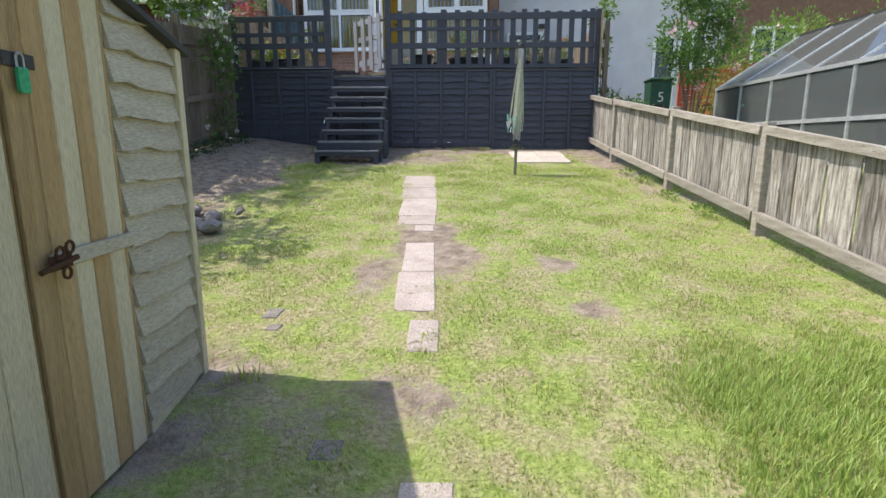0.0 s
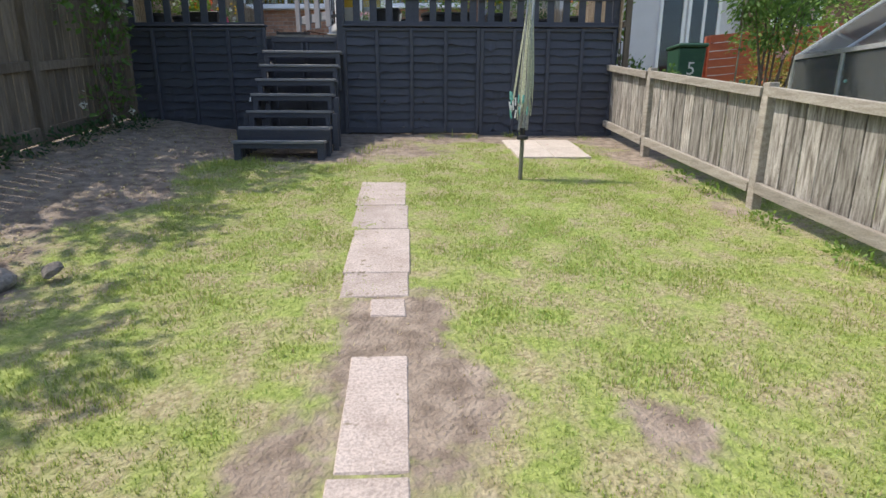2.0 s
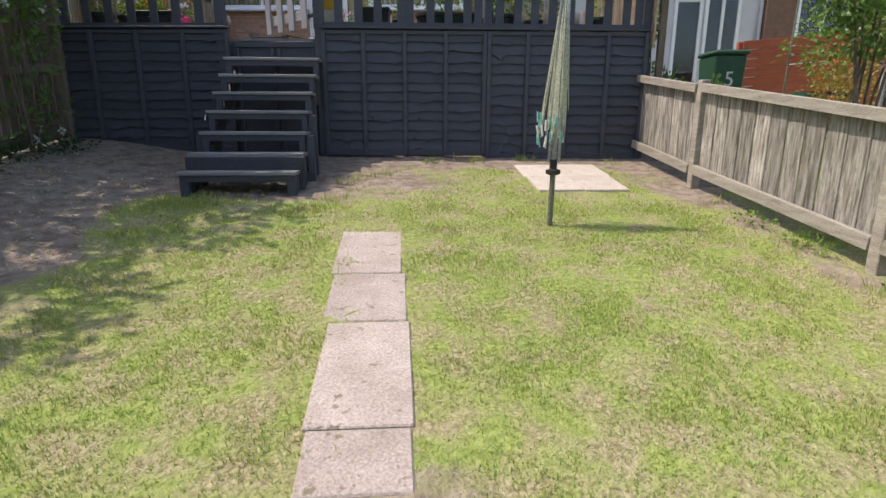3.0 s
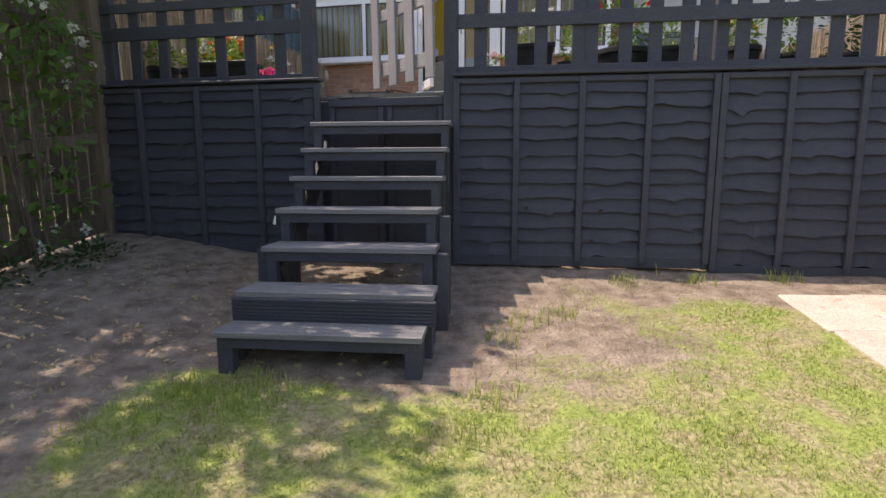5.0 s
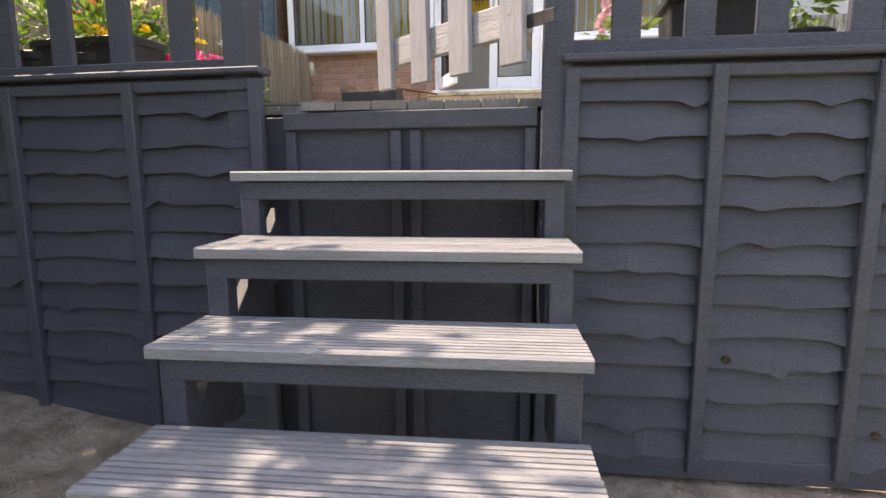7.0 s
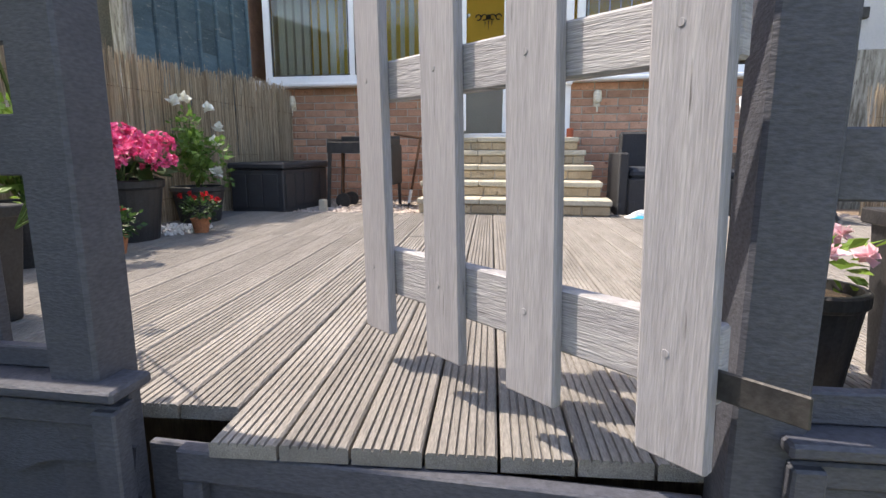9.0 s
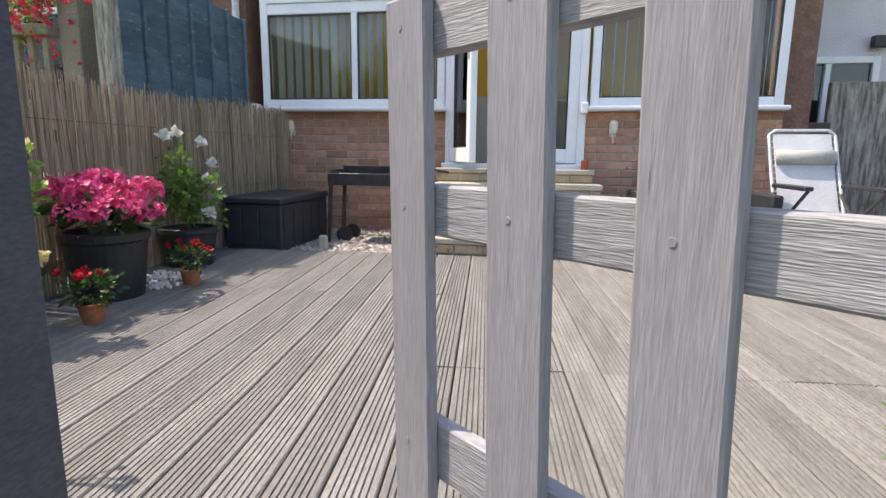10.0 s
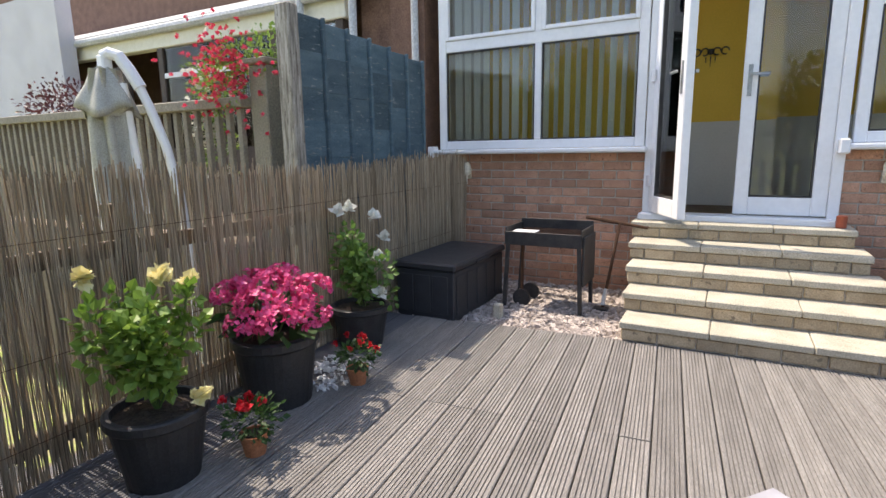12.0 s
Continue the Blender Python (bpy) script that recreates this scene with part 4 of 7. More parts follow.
# ---------------------------------------------------------------- shed
def shed():
    root = thing("shed", (-2.4, 1.2, 0.55), "timber garden shed with lap boards and a plank door", "shed")
    X, yc = -1.61, 2.38
    def top(y):
        return 2.17 + 0.24 * min(yc - y, 2 * 1.2 - (yc - y))
    part("wall", boxed(-3.4, X - 0.03, -0.02, yc - 0.02, 0.45, 2.12, bevel=0), SHED_LAP, root)
    bm = bmesh.new()
    vs = [bm.verts.new(c) for c in ((X - 0.03, yc - 0.02, 2.12), (X - 0.03, 1.18, 2.42), (X - 0.03, -0.02, 2.12), (X - 0.05, yc - 0.02, 2.12), (X - 0.05, 1.18, 2.42), (X - 0.05, -0.02, 2.12))]
    bm.faces.new(vs[:3])
    bm.faces.new(vs[3:][::-1])
    part("gable", bm, SHED_LAP, root)
    z = 0.66
    k = 0
    while z < 2.30:
        bm = bmesh.new()
        ya, yb = 1.885, yc - 0.035
        n = 12
        rows = []
        kk = R.uniform(0, 1)
        for i in range(n + 1):
            y = ya + (yb - ya) * i / n
            hi = min(z + 0.135, top(y) - 0.02)
            lo = min(z + 0.010 * noise.noise((y * 7, k * 2.1, 0)) + 0.012 * math.exp(-((i / n - kk) / 0.1) ** 2), hi - 0.004)
            rows.append([bm.verts.new(c) for c in ((X + 0.034, y, lo), (X + 0.004, y, hi), (X - 0.012, y, hi), (X + 0.014, y, lo))])
        for a, b in zip(rows[:-1], rows[1:]):
            for j in range(4):
                bm.faces.new((a[j], b[j], b[(j + 1) % 4], a[(j + 1) % 4]))
        bm.faces.new(rows[0])
        bm.faces.new(rows[-1][::-1])
        bmesh.ops.recalc_face_normals(bm, faces=bm.faces)
        part("lap_board", bm, SHED_LAP, root)
        z += 0.118
        k += 1
    part("corner_post", boxed(X - 0.03, X + 0.042, yc - 0.033, yc + 0.012, 0.55, 2.15), SHED_PALE, root)
    part("sill", boxed(X - 0.02, X + 0.02, 1.9, yc - 0.034, 0.52, 0.655), SHED_PALE, root)
    part("door_jamb", boxed(X - 0.02, X + 0.012, 1.868, 1.884, 0.6, 2.27), SHED_TAN, root)
    y = 1.86
    door = part("door", boxed(X - 0.03, X - 0.004, 1.395, 1.862, 0.585, 2.27), SHED_TAN, root, "plank door of pale and tan boards")
    cols = (SHED_PALE, SHED_TAN, SHED_PALE, SHED_TAN, SHED_TAN)
    for i in range(5):
        w = 0.0925
        part("plank", boxed(X - 0.003, X + 0.016, y - w + 0.002, y - 0.001, 0.59, top(y) - 0.05, bevel=0.003), cols[i], door)
        y -= w
    y = 1.375
    for i in range(8):
        w = 0.125
        part("plank", boxed(X - 0.006, X + 0.012, y - w + 0.002, y - 0.001, 0.56, top(y) - 0.05, bevel=0.003), SHED_PALE if i != 4 else SHED_TAN, root)
        y -= w
    part("brace", boxed(X + 0.017, X + 0.036, 1.47, 1.90, 1.375, 1.425), SHED_LAP, root, "wooden door bar")
    part("bolt_plate", boxed(X + 0.037, X + 0.042, 1.44, 1.54, 1.375, 1.42, bevel=0.002), RUST, root)
    part("bolt", tubed((X + 0.05, 1.39, 1.385), (X + 0.05, 1.55, 1.402), 0.009), RUST, root, "rusted sliding bolt")
    for yy, zz in ((1.49, 1.365), (1.515, 1.44), (1.47, 1.43)):
        bm = bmesh.new()
        polyline(bm, [(X + 0.055, yy + 0.018 * math.cos(a), zz + 0.018 * math.sin(a)) for a in np.linspace(0, 6.28, 9)], 0.005, 5)
        part("chain_link", bm, RUST, root)
    part("hasp", boxed(X + 0.017, X + 0.024, 1.40, 1.52, 1.955, 1.995, bevel=0.002), IRON, root)
    part("padlock", boxed(X + 0.026, X + 0.046, 1.43, 1.468, 1.885, 1.955, bevel=0.005), GREEN_PLASTIC, root, "green padlock")
    bm = bmesh.new()
    polyline(bm, [(X + 0.034, 1.437, 1.955), (X + 0.034, 1.437, 1.985), (X + 0.034, 1.45, 1.995), (X + 0.034, 1.461, 1.985), (X + 0.034, 1.461, 1.955)], 0.004, 5)
    part("shackle", bm, STEEL, root)
    for a, b in (((yc + 0.06), 2.125), (-0.10, 2.10)):
        bm = bmesh.new()
        d = Vector((0, 1.18 - a, 2.465 - b)).normalized()
        p = [(-3.5, a, b), (X + 0.06, a, b), (X + 0.06, 1.18, 2.455), (-3.5, 1.18, 2.455)]
        lo = [bm.verts.new(c) for c in p]
        hi = [bm.verts.new((c[0], c[1], c[2] + 0.025)) for c in p]
        bm.faces.new(lo)
        bm.faces.new(hi[::-1])
        for i in range(4):
            bm.faces.new((lo[i], lo[(i + 1) % 4], hi[(i + 1) % 4], hi[i]))
        bmesh.ops.recalc_face_normals(bm, faces=bm.faces)
        part("roof", bm, FELT, root, "black felt roof")
shed()

# ---------------------------------------------------------------- fences of the garden
def low_fence():
    posts = [(2.29, 10.02), (2.30, 8.55), (2.37, 6.48), (2.43, 4.63), (2.50, 2.70), (2.56, 0.75), (2.62, -1.2)]
    root = thing("picket_fence", (2.4, 5, 1), "weathered grey board fence with sloping rails", "fence", kind="structure")
    for i, (x, y) in enumerate(posts):
        z = ground_z(2.3, y)
        part("post", beamed((x + 0.01 * (i % 2), y, z - 0.2), (x + 0.02, y + 0.02, z + (0.97 if i else 0.85)), 0.085, 0.085, up=(0, 1, 0), bevel=0.006), RAIL, root)
    for (xa, ya), (xb, yb) in zip(posts[:-1], posts[1:]):
        za, zb = ground_z(2.3, ya), ground_z(2.3, yb)
        ux = 0.02
        part("top_rail", beamed((xa - ux, ya - 0.045, za + 0.90), (xb - ux, yb + 0.05, zb + 0.90), 0.055, 0.075), RAIL, root)
        part("bottom_rail", beamed((xa - ux, ya - 0.045, za + 0.17), (xb - ux, yb + 0.05, zb + 0.17), 0.05, 0.085), RAIL, root)
        n = int((ya - yb - 0.1) / 0.165)
        for k in range(n):
            f = (k + 0.5) / n
            y = ya - 0.05 + (yb - ya + 0.1) * f
            x = xa + (xb - xa) * f + 0.022 + R.uniform(-0.005, 0.006)
            z = za + (zb - za) * f
            bm = bmesh.new()
            box(bm, x, x + 0.014, y - (ya - yb - 0.1) / n / 2 + R.uniform(0, 0.005), y + (ya - yb - 0.1) / n / 2 - R.uniform(0, 0.004), z + 0.135 + R.uniform(-0.02, 0.01), z + 0.875, 0.003)
            part("board", bm, FENCE, root)
low_fence()


def tall_fence():
    root = thing("board_fence", (-4.45, 6, 1.5), "tall brown timber fence with gaps between boards", "fence", kind="structure")
    posts = [10.28, 8.3, 6.35, 4.5, 2.65, 0.8]
    X = -4.42
    for y in posts:
        z = ground_z(X, y)
        part("post", boxed(X - 0.045, X + 0.055, y - 0.05, y + 0.05, z - 0.1, z + 1.98, bevel=0.006), OLD, root)
    for ya, yb in zip(posts[:-1], posts[1:]):
        za, zb = ground_z(X, ya), ground_z(X, yb)
        for h, hh in ((0.10, 0.15), (0.78, 0.09), (1.62, 0.09)):
            part("rail", beamed((X + 0.0, ya - 0.051, za + h), (X + 0.0, yb + 0.051, zb + h), 0.045, hh), OLD, root)
        n = int((ya - yb) / 0.125)
        for k in range(n):
            f = (k + 0.5) / n
            y = ya + (yb - ya) * f
            z = za + (zb - za) * f
            part("board", boxed(X - 0.042, X - 0.026, y - 0.0585, y + 0.0585, z + 0.12, z + 1.86 + R.uniform(-0.01, 0.01), bevel=0.003), OLD, root)
tall_fence()
# far boundaries of the plot
solo("boundary_fence", boxed(-4.5, 2.7, -4.1, -4.0, -0.1, 1.9, bevel=0), OLD, "brown timber fence across the foot of the garden", "fence", kind="structure")
solo("boundary_fence_side", boxed(-4.55, -4.45, -4.0, 0.78, -0.1, 2.2, bevel=0), OLD, "brown timber fence along the plot", "fence", kind="structure")

# ---------------------------------------------------------------- path slabs, patio
def slab(root, x0, x1, y0, y1, skew, mat, lift=0.009):
    bm = bmesh.new()
    vs = box(bm, x0, x1, y0, y1, -0.03, lift, 0.006)
    for v in bm.verts:
        v.co.x += skew * (v.co.y - y0)
        v.co.z += ground_z(0, v.co.y) + 0.010 * noise.noise((x0 * 5 + v.co.x, v.co.y * 2, 3))
    part("slab", bm, mat, root)
path = thing("garden_path", (-0.65, 5.5, 1.1), "worn pinkish concrete slab path in the grass", "path", kind="structure")
for x0, x1, y0, y1, sk in ((-0.93, -0.515, 6.60, 7.33, 0.0), (-0.90, -0.485, 6.02, 6.585, -0.01), (-0.86, -0.465, 5.25, 6.005, -0.01), (-0.66, -0.48, 4.74, 4.92, -0.06), (-0.84, -0.47, 4.95, 5.24, -0.02),
                           (-0.70, -0.455, 3.72, 4.38, -0.02), (-0.70, -0.435, 3.05, 3.705, -0.03), (-0.585, -0.41, 2.56, 2.92, 0.0), (-0.56, -0.36, 1.2, 1.62, 0.05)):
    slab(path, x0, x1, y0, y1, sk, PAVER, 0.008)
patio = thing("paving_slabs", (1.2, 8.9, 1.5), "pale paving slabs with reddish stains beside the panel", "paving", kind="structure")
for x0, x1, y0, y1 in ((0.76, 1.19, 8.42, 8.95), (1.195, 1.62, 8.40, 8.94), (0.74, 1.185, 8.955, 9.5), (1.19, 1.64, 8.945, 9.52)):
    slab(patio, x0, x1, y0, y1, 0.0, PATIO, 0.02)
slabs = thing("stepping_stones", (-1.0, 3, 0.7), "small broken stones sunk in the lawn", "stone")
for x0, x1, y0, y1 in ((-1.50, -1.40, 2.95, 3.08), (-1.42, -1.34, 2.78, 2.86), (-0.92, -0.80, 1.74, 1.86)):
    slab(slabs, x0, x1, y0, y1, 0.15, ROCK, 0.006)

# ---------------------------------------------------------------- rotary airer
def airer():
    bx, by, bz = 0.60, 7.45, 1.30
    root = thing("rotary_airer", (bx, by, bz), "folded rotary washing line with pegs, standing in the lawn", "washing line")
    tip = (bx + 0.045, by + 0.02, 3.02)
    part("ground_tube", tubed((bx, by, bz - 0.05), (bx + 0.008, by, 1.70), 0.021, 0.021, 12), OLIVE, root, "olive painted ground tube")
    part("hub", lathe([(0.035, 0), (0.055, 0.01), (0.055, 0.035), (0.028, 0.045), (0.028, 0.11)], (bx + 0.008, by, 1.69), 14), IRON, root)
    part("pole", tubed((bx + 0.008, by, 1.70), tip, 0.018, 0.016, 10), STEEL, root)
    part("cap", lathe([(0.02, 0), (0.035, 0.01), (0.035, 0.05), (0.015, 0.07)], (tip[0], tip[1], 2.97), 12), IRON, root)
    for k in range(4):
        a = k * 1.57 + 0.4
        part("arm", beamed((bx + 0.05 * math.cos(a) + 0.01, by + 0.05 * math.sin(a), 1.78), (tip[0] + 0.035 * math.cos(a), tip[1] + 0.035 * math.sin(a), 2.96), 0.014, 0.014), STEEL, root)
    for k in range(30):
        a = R.uniform(0, 6.28)
        rr = R.uniform(0.05, 0.13)
        low = R.uniform(1.86, 2.35)
        c, s = math.cos(a), math.sin(a)
        p0 = Vector((tip[0] + 0.02 * c, tip[1] + 0.02 * s, R.uniform(2.6, 3.0)))
        p3 = Vector((tip[0] + 0.02 * c, tip[1] + 0.02 * s, R.uniform(2.5, 2.98)))
        pts = []
        b = a + R.uniform(0.1, 0.5)
        for i in range(13):
            f = i / 12
            drop = math.sin(math.pi * f)
            z = p0.z * (1 - f) + p3.z * f - (0.5 * (p0.z + p3.z) - low) * drop ** 0.7
            w = 0.02 + (rr - 0.02) * min(1, (2.95 - z) / 0.9) if z < 2.95 else 0.02
            ang = a + (b - a) * f
            pts.append((tip[0] - 0.03 * (3 - z) / 1.2 + w * math.cos(ang), tip[1] + w * math.sin(ang), z))
        part("line", swept(pts, 0.0026, 4), ROPE, root)
    for k in range(16):
        a, z = R.uniform(2.4, 5.5), R.uniform(1.84, 2.06)
        x, y = bx - 0.03 + 0.09 * math.cos(a), by + 0.09 * math.sin(a)
        part("peg", beamed((x, y, z), (x + R.uniform(-0.02, 0.02), y, z + 0.075), 0.012, 0.014, up=(0, 1, 0)), TEAL if k % 3 else CLOTH_WHITE, root, "teal and white plastic peg")
airer()

# ---------------------------------------------------------------- rubble
for k in range(17):
    x, y = -2.75 + R.uniform(-0.42, 0.35), 4.85 + R.uniform(-0.55, 0.5)
    s = R.uniform(0.05, 0.11)
    bm = bmesh.new()
    bmesh.ops.create_icosphere(bm, subdivisions=2, radius=1)
    for v in bm.verts:
        v.co *= 1 + 0.35 * noise.noise(v.co * 1.3 + Vector((k * 5, 0, 0)))
        v.co = Vector((v.co.x * s * 1.3, v.co.y * s, v.co.z * s * 0.6))
    bmesh.ops.transform(bm, matrix=pose(x, y, ground_z(x, y) + 0.03 + (0.04 if k % 3 == 0 else 0), R.uniform(-20, 20), R.uniform(-20, 20), R.uniform(0, 360)), verts=bm.verts[:])
    solo("rubble_stone", bm, ROCK, "grey rubble stone in a heap on the lawn", "stone", "rubble heap")

# ---------------------------------------------------------------- grass
def grass(name, n, seed, x_rng, y_rng, height, mat, label, want, wmul=1.0):
    rng = np.random.default_rng(seed)
    V, F = [], []
    xs = rng.uniform(*x_rng, n)
    ys = y_rng[0] + (y_rng[1] - y_rng[0]) * rng.random(n)
    for x, y in zip(xs, ys):
        c = want(x, y)
        if rng.random() > c:
            continue
        e = 0.06 * noise.noise((x * 6, y * 6, 2))
        if -0.83 + 1.3 * e < x < -0.50 + 1.3 * e and 2.6 < y < 7.3 and rng.random() < 0.93 and not 4.4 < y < 5.2:
            continue
        if 0.74 < x < 1.64 and 8.4 < y < 9.52:
            continue
        z = ground_z(x, y) - 0.006
        for b in range(2):
            h = height(x, y) * rng.uniform(0.45, 1.25)
            a = rng.uniform(0, 6.283)
            lean = rng.uniform(0.15, 0.85) * h
            w = rng.uniform(0.0013, 0.0027) * wmul
            dx, dy = math.cos(a), math.sin(a)
            ox, oy = x + rng.uniform(-0.012, 0.012), y + rng.uniform(-0.012, 0.012)
            i = len(V)
            px, py = -dy * w, dx * w
            V += [(ox + px, oy + py, z), (ox - px, oy - py, z), (ox + dx * lean * 0.4 - px * 0.8, oy + dy * lean * 0.4 - py * 0.8, z + h * 0.62), (ox + dx * lean * 0.4 + px * 0.8, oy + dy * lean * 0.4 + py * 0.8, z + h * 0.62),
                  (ox + dx * lean, oy + dy * lean, z + h)]
            F += [(i, i + 1, i + 2, i + 3), (i + 3, i + 2, i + 4)]
    me = bpy.data.meshes.new(name)
    me.from_pydata(V, [], F)
    me.materials.append(mat)
    return tagged(new(name, me), label, "grass", kind="stuff")


def lush(x, y):
    """The unmown strip by the fence, with a sharp edge."""
    f = min(max((x - 0.60 + 0.12 * noise.noise((y * 3, 0, 7))) / 0.3, 0), 1) * min(max((2.85 - y + 0.3 * noise.noise((x * 2, 0, 3))) / 0.6, 0), 1) * min(max((2.3 - x) / 0.2, 0), 1)
    return f


def h_lawn(x, y):
    return 0.021 + 0.009 * noise.noise((x * 2, y * 2, 6)) + 0.042 * lush(x, y) + 0.03 * blot(x, y, -1.1, 8.6, 0.3, 0.5)
def w_lawn(x, y):
    return max(0, min(1, (cover_at(x, y) - 0.28) * 1.5))
def w_lush(x, y):
    return lush(x, y) * 1.2 + max(0, 0.55 * blot(x, y, 0.35, 5.6, 0.55, 1.3) + 0.3 * noise.noise((x, y, 20)) + 0.05) * max(0, min(1, cover_at(x, y) * 1.3))
def w_dry(x, y):
    return max(0, 0.40 + 0.3 * min(max((y - 7.4) / 1.5, 0), 1) + 0.8 * noise.noise((x * 1.7, y * 1.7, 31))) * (0.3 + 0.7 * min(1, cover_at(x, y) + 0.2))
grass("grass", 220000, 1, (-4.2, 2.6), (1.2, 9.8), h_lawn, GRASS, "patchy yellow green lawn grass", w_lawn)
grass("lush_grass", 110000, 2, (-3.0, 2.6), (1.2, 9.6), lambda x, y: 1.15 * h_lawn(x, y), GRASS_LUSH, "brighter lush lawn grass", w_lush, 1.3)
grass("dry_grass", 40000, 3, (-4.2, 2.6), (1.2, 9.9), lambda x, y: 0.8 * h_lawn(x, y), STRAW, "dry straw coloured grass", w_dry)
def tuft_want(pts):
    return lambda x, y: min(1, sum(blot(x, y, a, b, 0.10, 0.08) for a, b in pts))
grass("grass_tufts", 60000, 4, (-4.0, 2.4), (1.5, 9.95), lambda x, y: 0.075, GRASS, "long grass tufts at the foot of panels and steps",
      tuft_want([(-2.3, 8.0), (-2.45, 8.15), (-2.6, 8.0), (-2.2, 8.25), (-2.6, 9.5), (-2.75, 9.6), (-1.05, 8.75), (-0.9, 9.0), (-1.1, 8.2), (-1.25, 7.9), (-0.2, 9.7), (0.3, 9.75), (0.9, 9.8), (-0.7, 9.1), (-1.3, 2.3), (-2.4, 7.3), (-2.7, 7.8), (2.2, 6.9), (2.2, 6.2), (2.25, 5.2), (2.2, 8.0), (1.9, 9.6)]), 1.3)

# fallen leaves and twigs on the shaded earth
rng0 = np.random.default_rng(5)
lx, ly = rng0.uniform(-4.3, -1.6, 1500), rng0.uniform(5.2, 9.8, 1500)
keep = [(x, y) for x, y in zip(lx, ly) if cover_at(x, y) < 0.5]
tagged(leaves_mesh("fallen_leaves", [(x, y, ground_z(x, y) + 0.012) for x, y in keep], [(math.cos(i), math.sin(i), 0.1) for i in range(len(keep))], 0.035, STRAW, 9), "dry fallen leaves on bare earth", "leaves", kind="stuff")

# ---------------------------------------------------------------- shrubs and trees
def shrub(name, at, clump_centers, radii, n, size, mat, label, seed, flowers=None, stems=0, category="shrub", group=""):
    root = thing(name, at, label, category, group)
    p, d = clumps(clump_centers, radii, n, seed)
    hung(leaves_mesh("foliage", p, d, size, mat, seed), root)
    if stems:
        bm = bmesh.new()
        for k in range(stems):
            c = Vector(clump_centers[k % len(clump_centers)])
            b = Vector(at) + Vector((R.uniform(-0.06, 0.06), R.uniform(-0.06, 0.06), 0))
            m = (b + c) / 2 + Vector((R.uniform(-0.1, 0.1), R.uniform(-0.1, 0.1), 0))
            tube(bm, b, m, 0.014, 0.010, 6)
            tube(bm, m, c, 0.010, 0.004, 6)
        part("stem", bm, BARK, root)
    if flowers:
        fm, fn, fs, fr = flowers
        rr = np.random.default_rng(seed + 50)
        ps, ds = [], []
        for k in range(fn):
            c = np.array(clump_centers[rr.integers(len(clump_centers))])
            v = rr.normal(0, 1, 3)
            v /= np.linalg.norm(v)
            rad = np.array(radii if not isinstance(radii, list) else radii[0])
            o = c + v * rad * 1.0
            for q in range(16):
                w = rr.normal(0, 1, 3)
                w /= np.linalg.norm(w)
                ps.append(o + w * fr * 0.3)
                ds.append(w)
        fo = hung(leaves_mesh("blossom", ps, ds, fs, fm, seed + 3, width=0.9, fold=0.4), root)
        fo["kind"] = "stuff"
    return root
shrub("rose_bush", (3.05, 7.6, ground_z(3.05, 7.6)), [(2.75, 7.5, 3.05), (3.1, 7.6, 3.45), (3.45, 7.7, 3.1), (3.0, 7.5, 2.75), (3.3, 7.4, 3.55), (2.9, 7.7, 3.75)], (0.32, 0.32, 0.28), 1000, 0.055, LEAF_MID, "tall rose bush with pale pink flowers behind the fence", 21, (PETAL_PALE, 12, 0.05, 0.07), 9)
shrub("climbing_shrub", (-4.25, 9.35, 1.75), [(-4.2, 9.45, 3.3), (-4.15, 9.3, 2.95), (-4.22, 9.5, 2.6), (-4.2, 9.1, 3.5), (-4.25, 9.6, 3.7), (-4.25, 9.7, 2.2), (-4.3, 9.3, 2.1), (-4.2, 8.8, 3.1), (-4.3, 9.75, 3.0), (-4.2, 9.6, 3.15), (-4.2, 9.65, 3.45)], (0.20, 0.28, 0.28), 70, 0.085, LEAF_MID, "climbing shrub with white flowers on the fence", 31, (PETAL_WHITE, 26, 0.035, 0.04), 5)
shrub("ivy", (-4.2, 8.4, 1.65), [(-4.2, 7.6, 1.62), (-4.1, 8.3, 1.68), (-4.2, 9.0, 1.75), (-4.0, 9.5, 1.8), (-4.15, 7.0, 1.55)], (0.2, 0.35, 0.10), 220, 0.05, LEAF_DARK, "low ivy and weeds at the foot of the fence", 41)
shrub("fence_weeds", (2.2, 6.8, 1.25), [(2.18, 7.4, 1.36), (2.22, 6.9, 1.30), (2.2, 6.0, 1.18), (2.25, 5.3, 1.10)], (0.07, 0.25, 0.05), 120, 0.035, LEAF_LIGHT, "small weeds under the board fence", 43)
shrub("yellow_bush", (4.0, 8.9, 1.75), [(3.9, 8.9, 2.35), (4.3, 9.2, 2.6), (3.7, 8.7, 2.1), (4.7, 9.4, 2.4)], (0.32, 0.3, 0.3), 420, 0.05, LEAF_OCHRE, "yellowing bush behind the fence", 47, (PETAL_ORANGE, 12, 0.03, 0.04), 5)
shrub("neighbour_plants", (3.0, 10.2, 1.8), [(2.75, 10.3, 2.45), (3.1, 10.5, 2.35), (2.6, 10.6, 2.6), (3.0, 9.6, 2.3)], (0.22, 0.25, 0.24), 300, 0.06, LEAF_MID, "green leafy plants behind the fence", 53, (PETAL_WHITE, 8, 0.03, 0.04), 4)
shrub("corner_climber", (2.5, 10.3, 1.8), [(2.45, 10.3, 3.9), (2.55, 10.35, 3.5), (2.5, 10.3, 3.2), (2.6, 10.3, 4.1)], (0.15, 0.12, 0.22), 150, 0.08, LEAF_LIGHT, "light green climber at the deck corner", 57, None, 4)
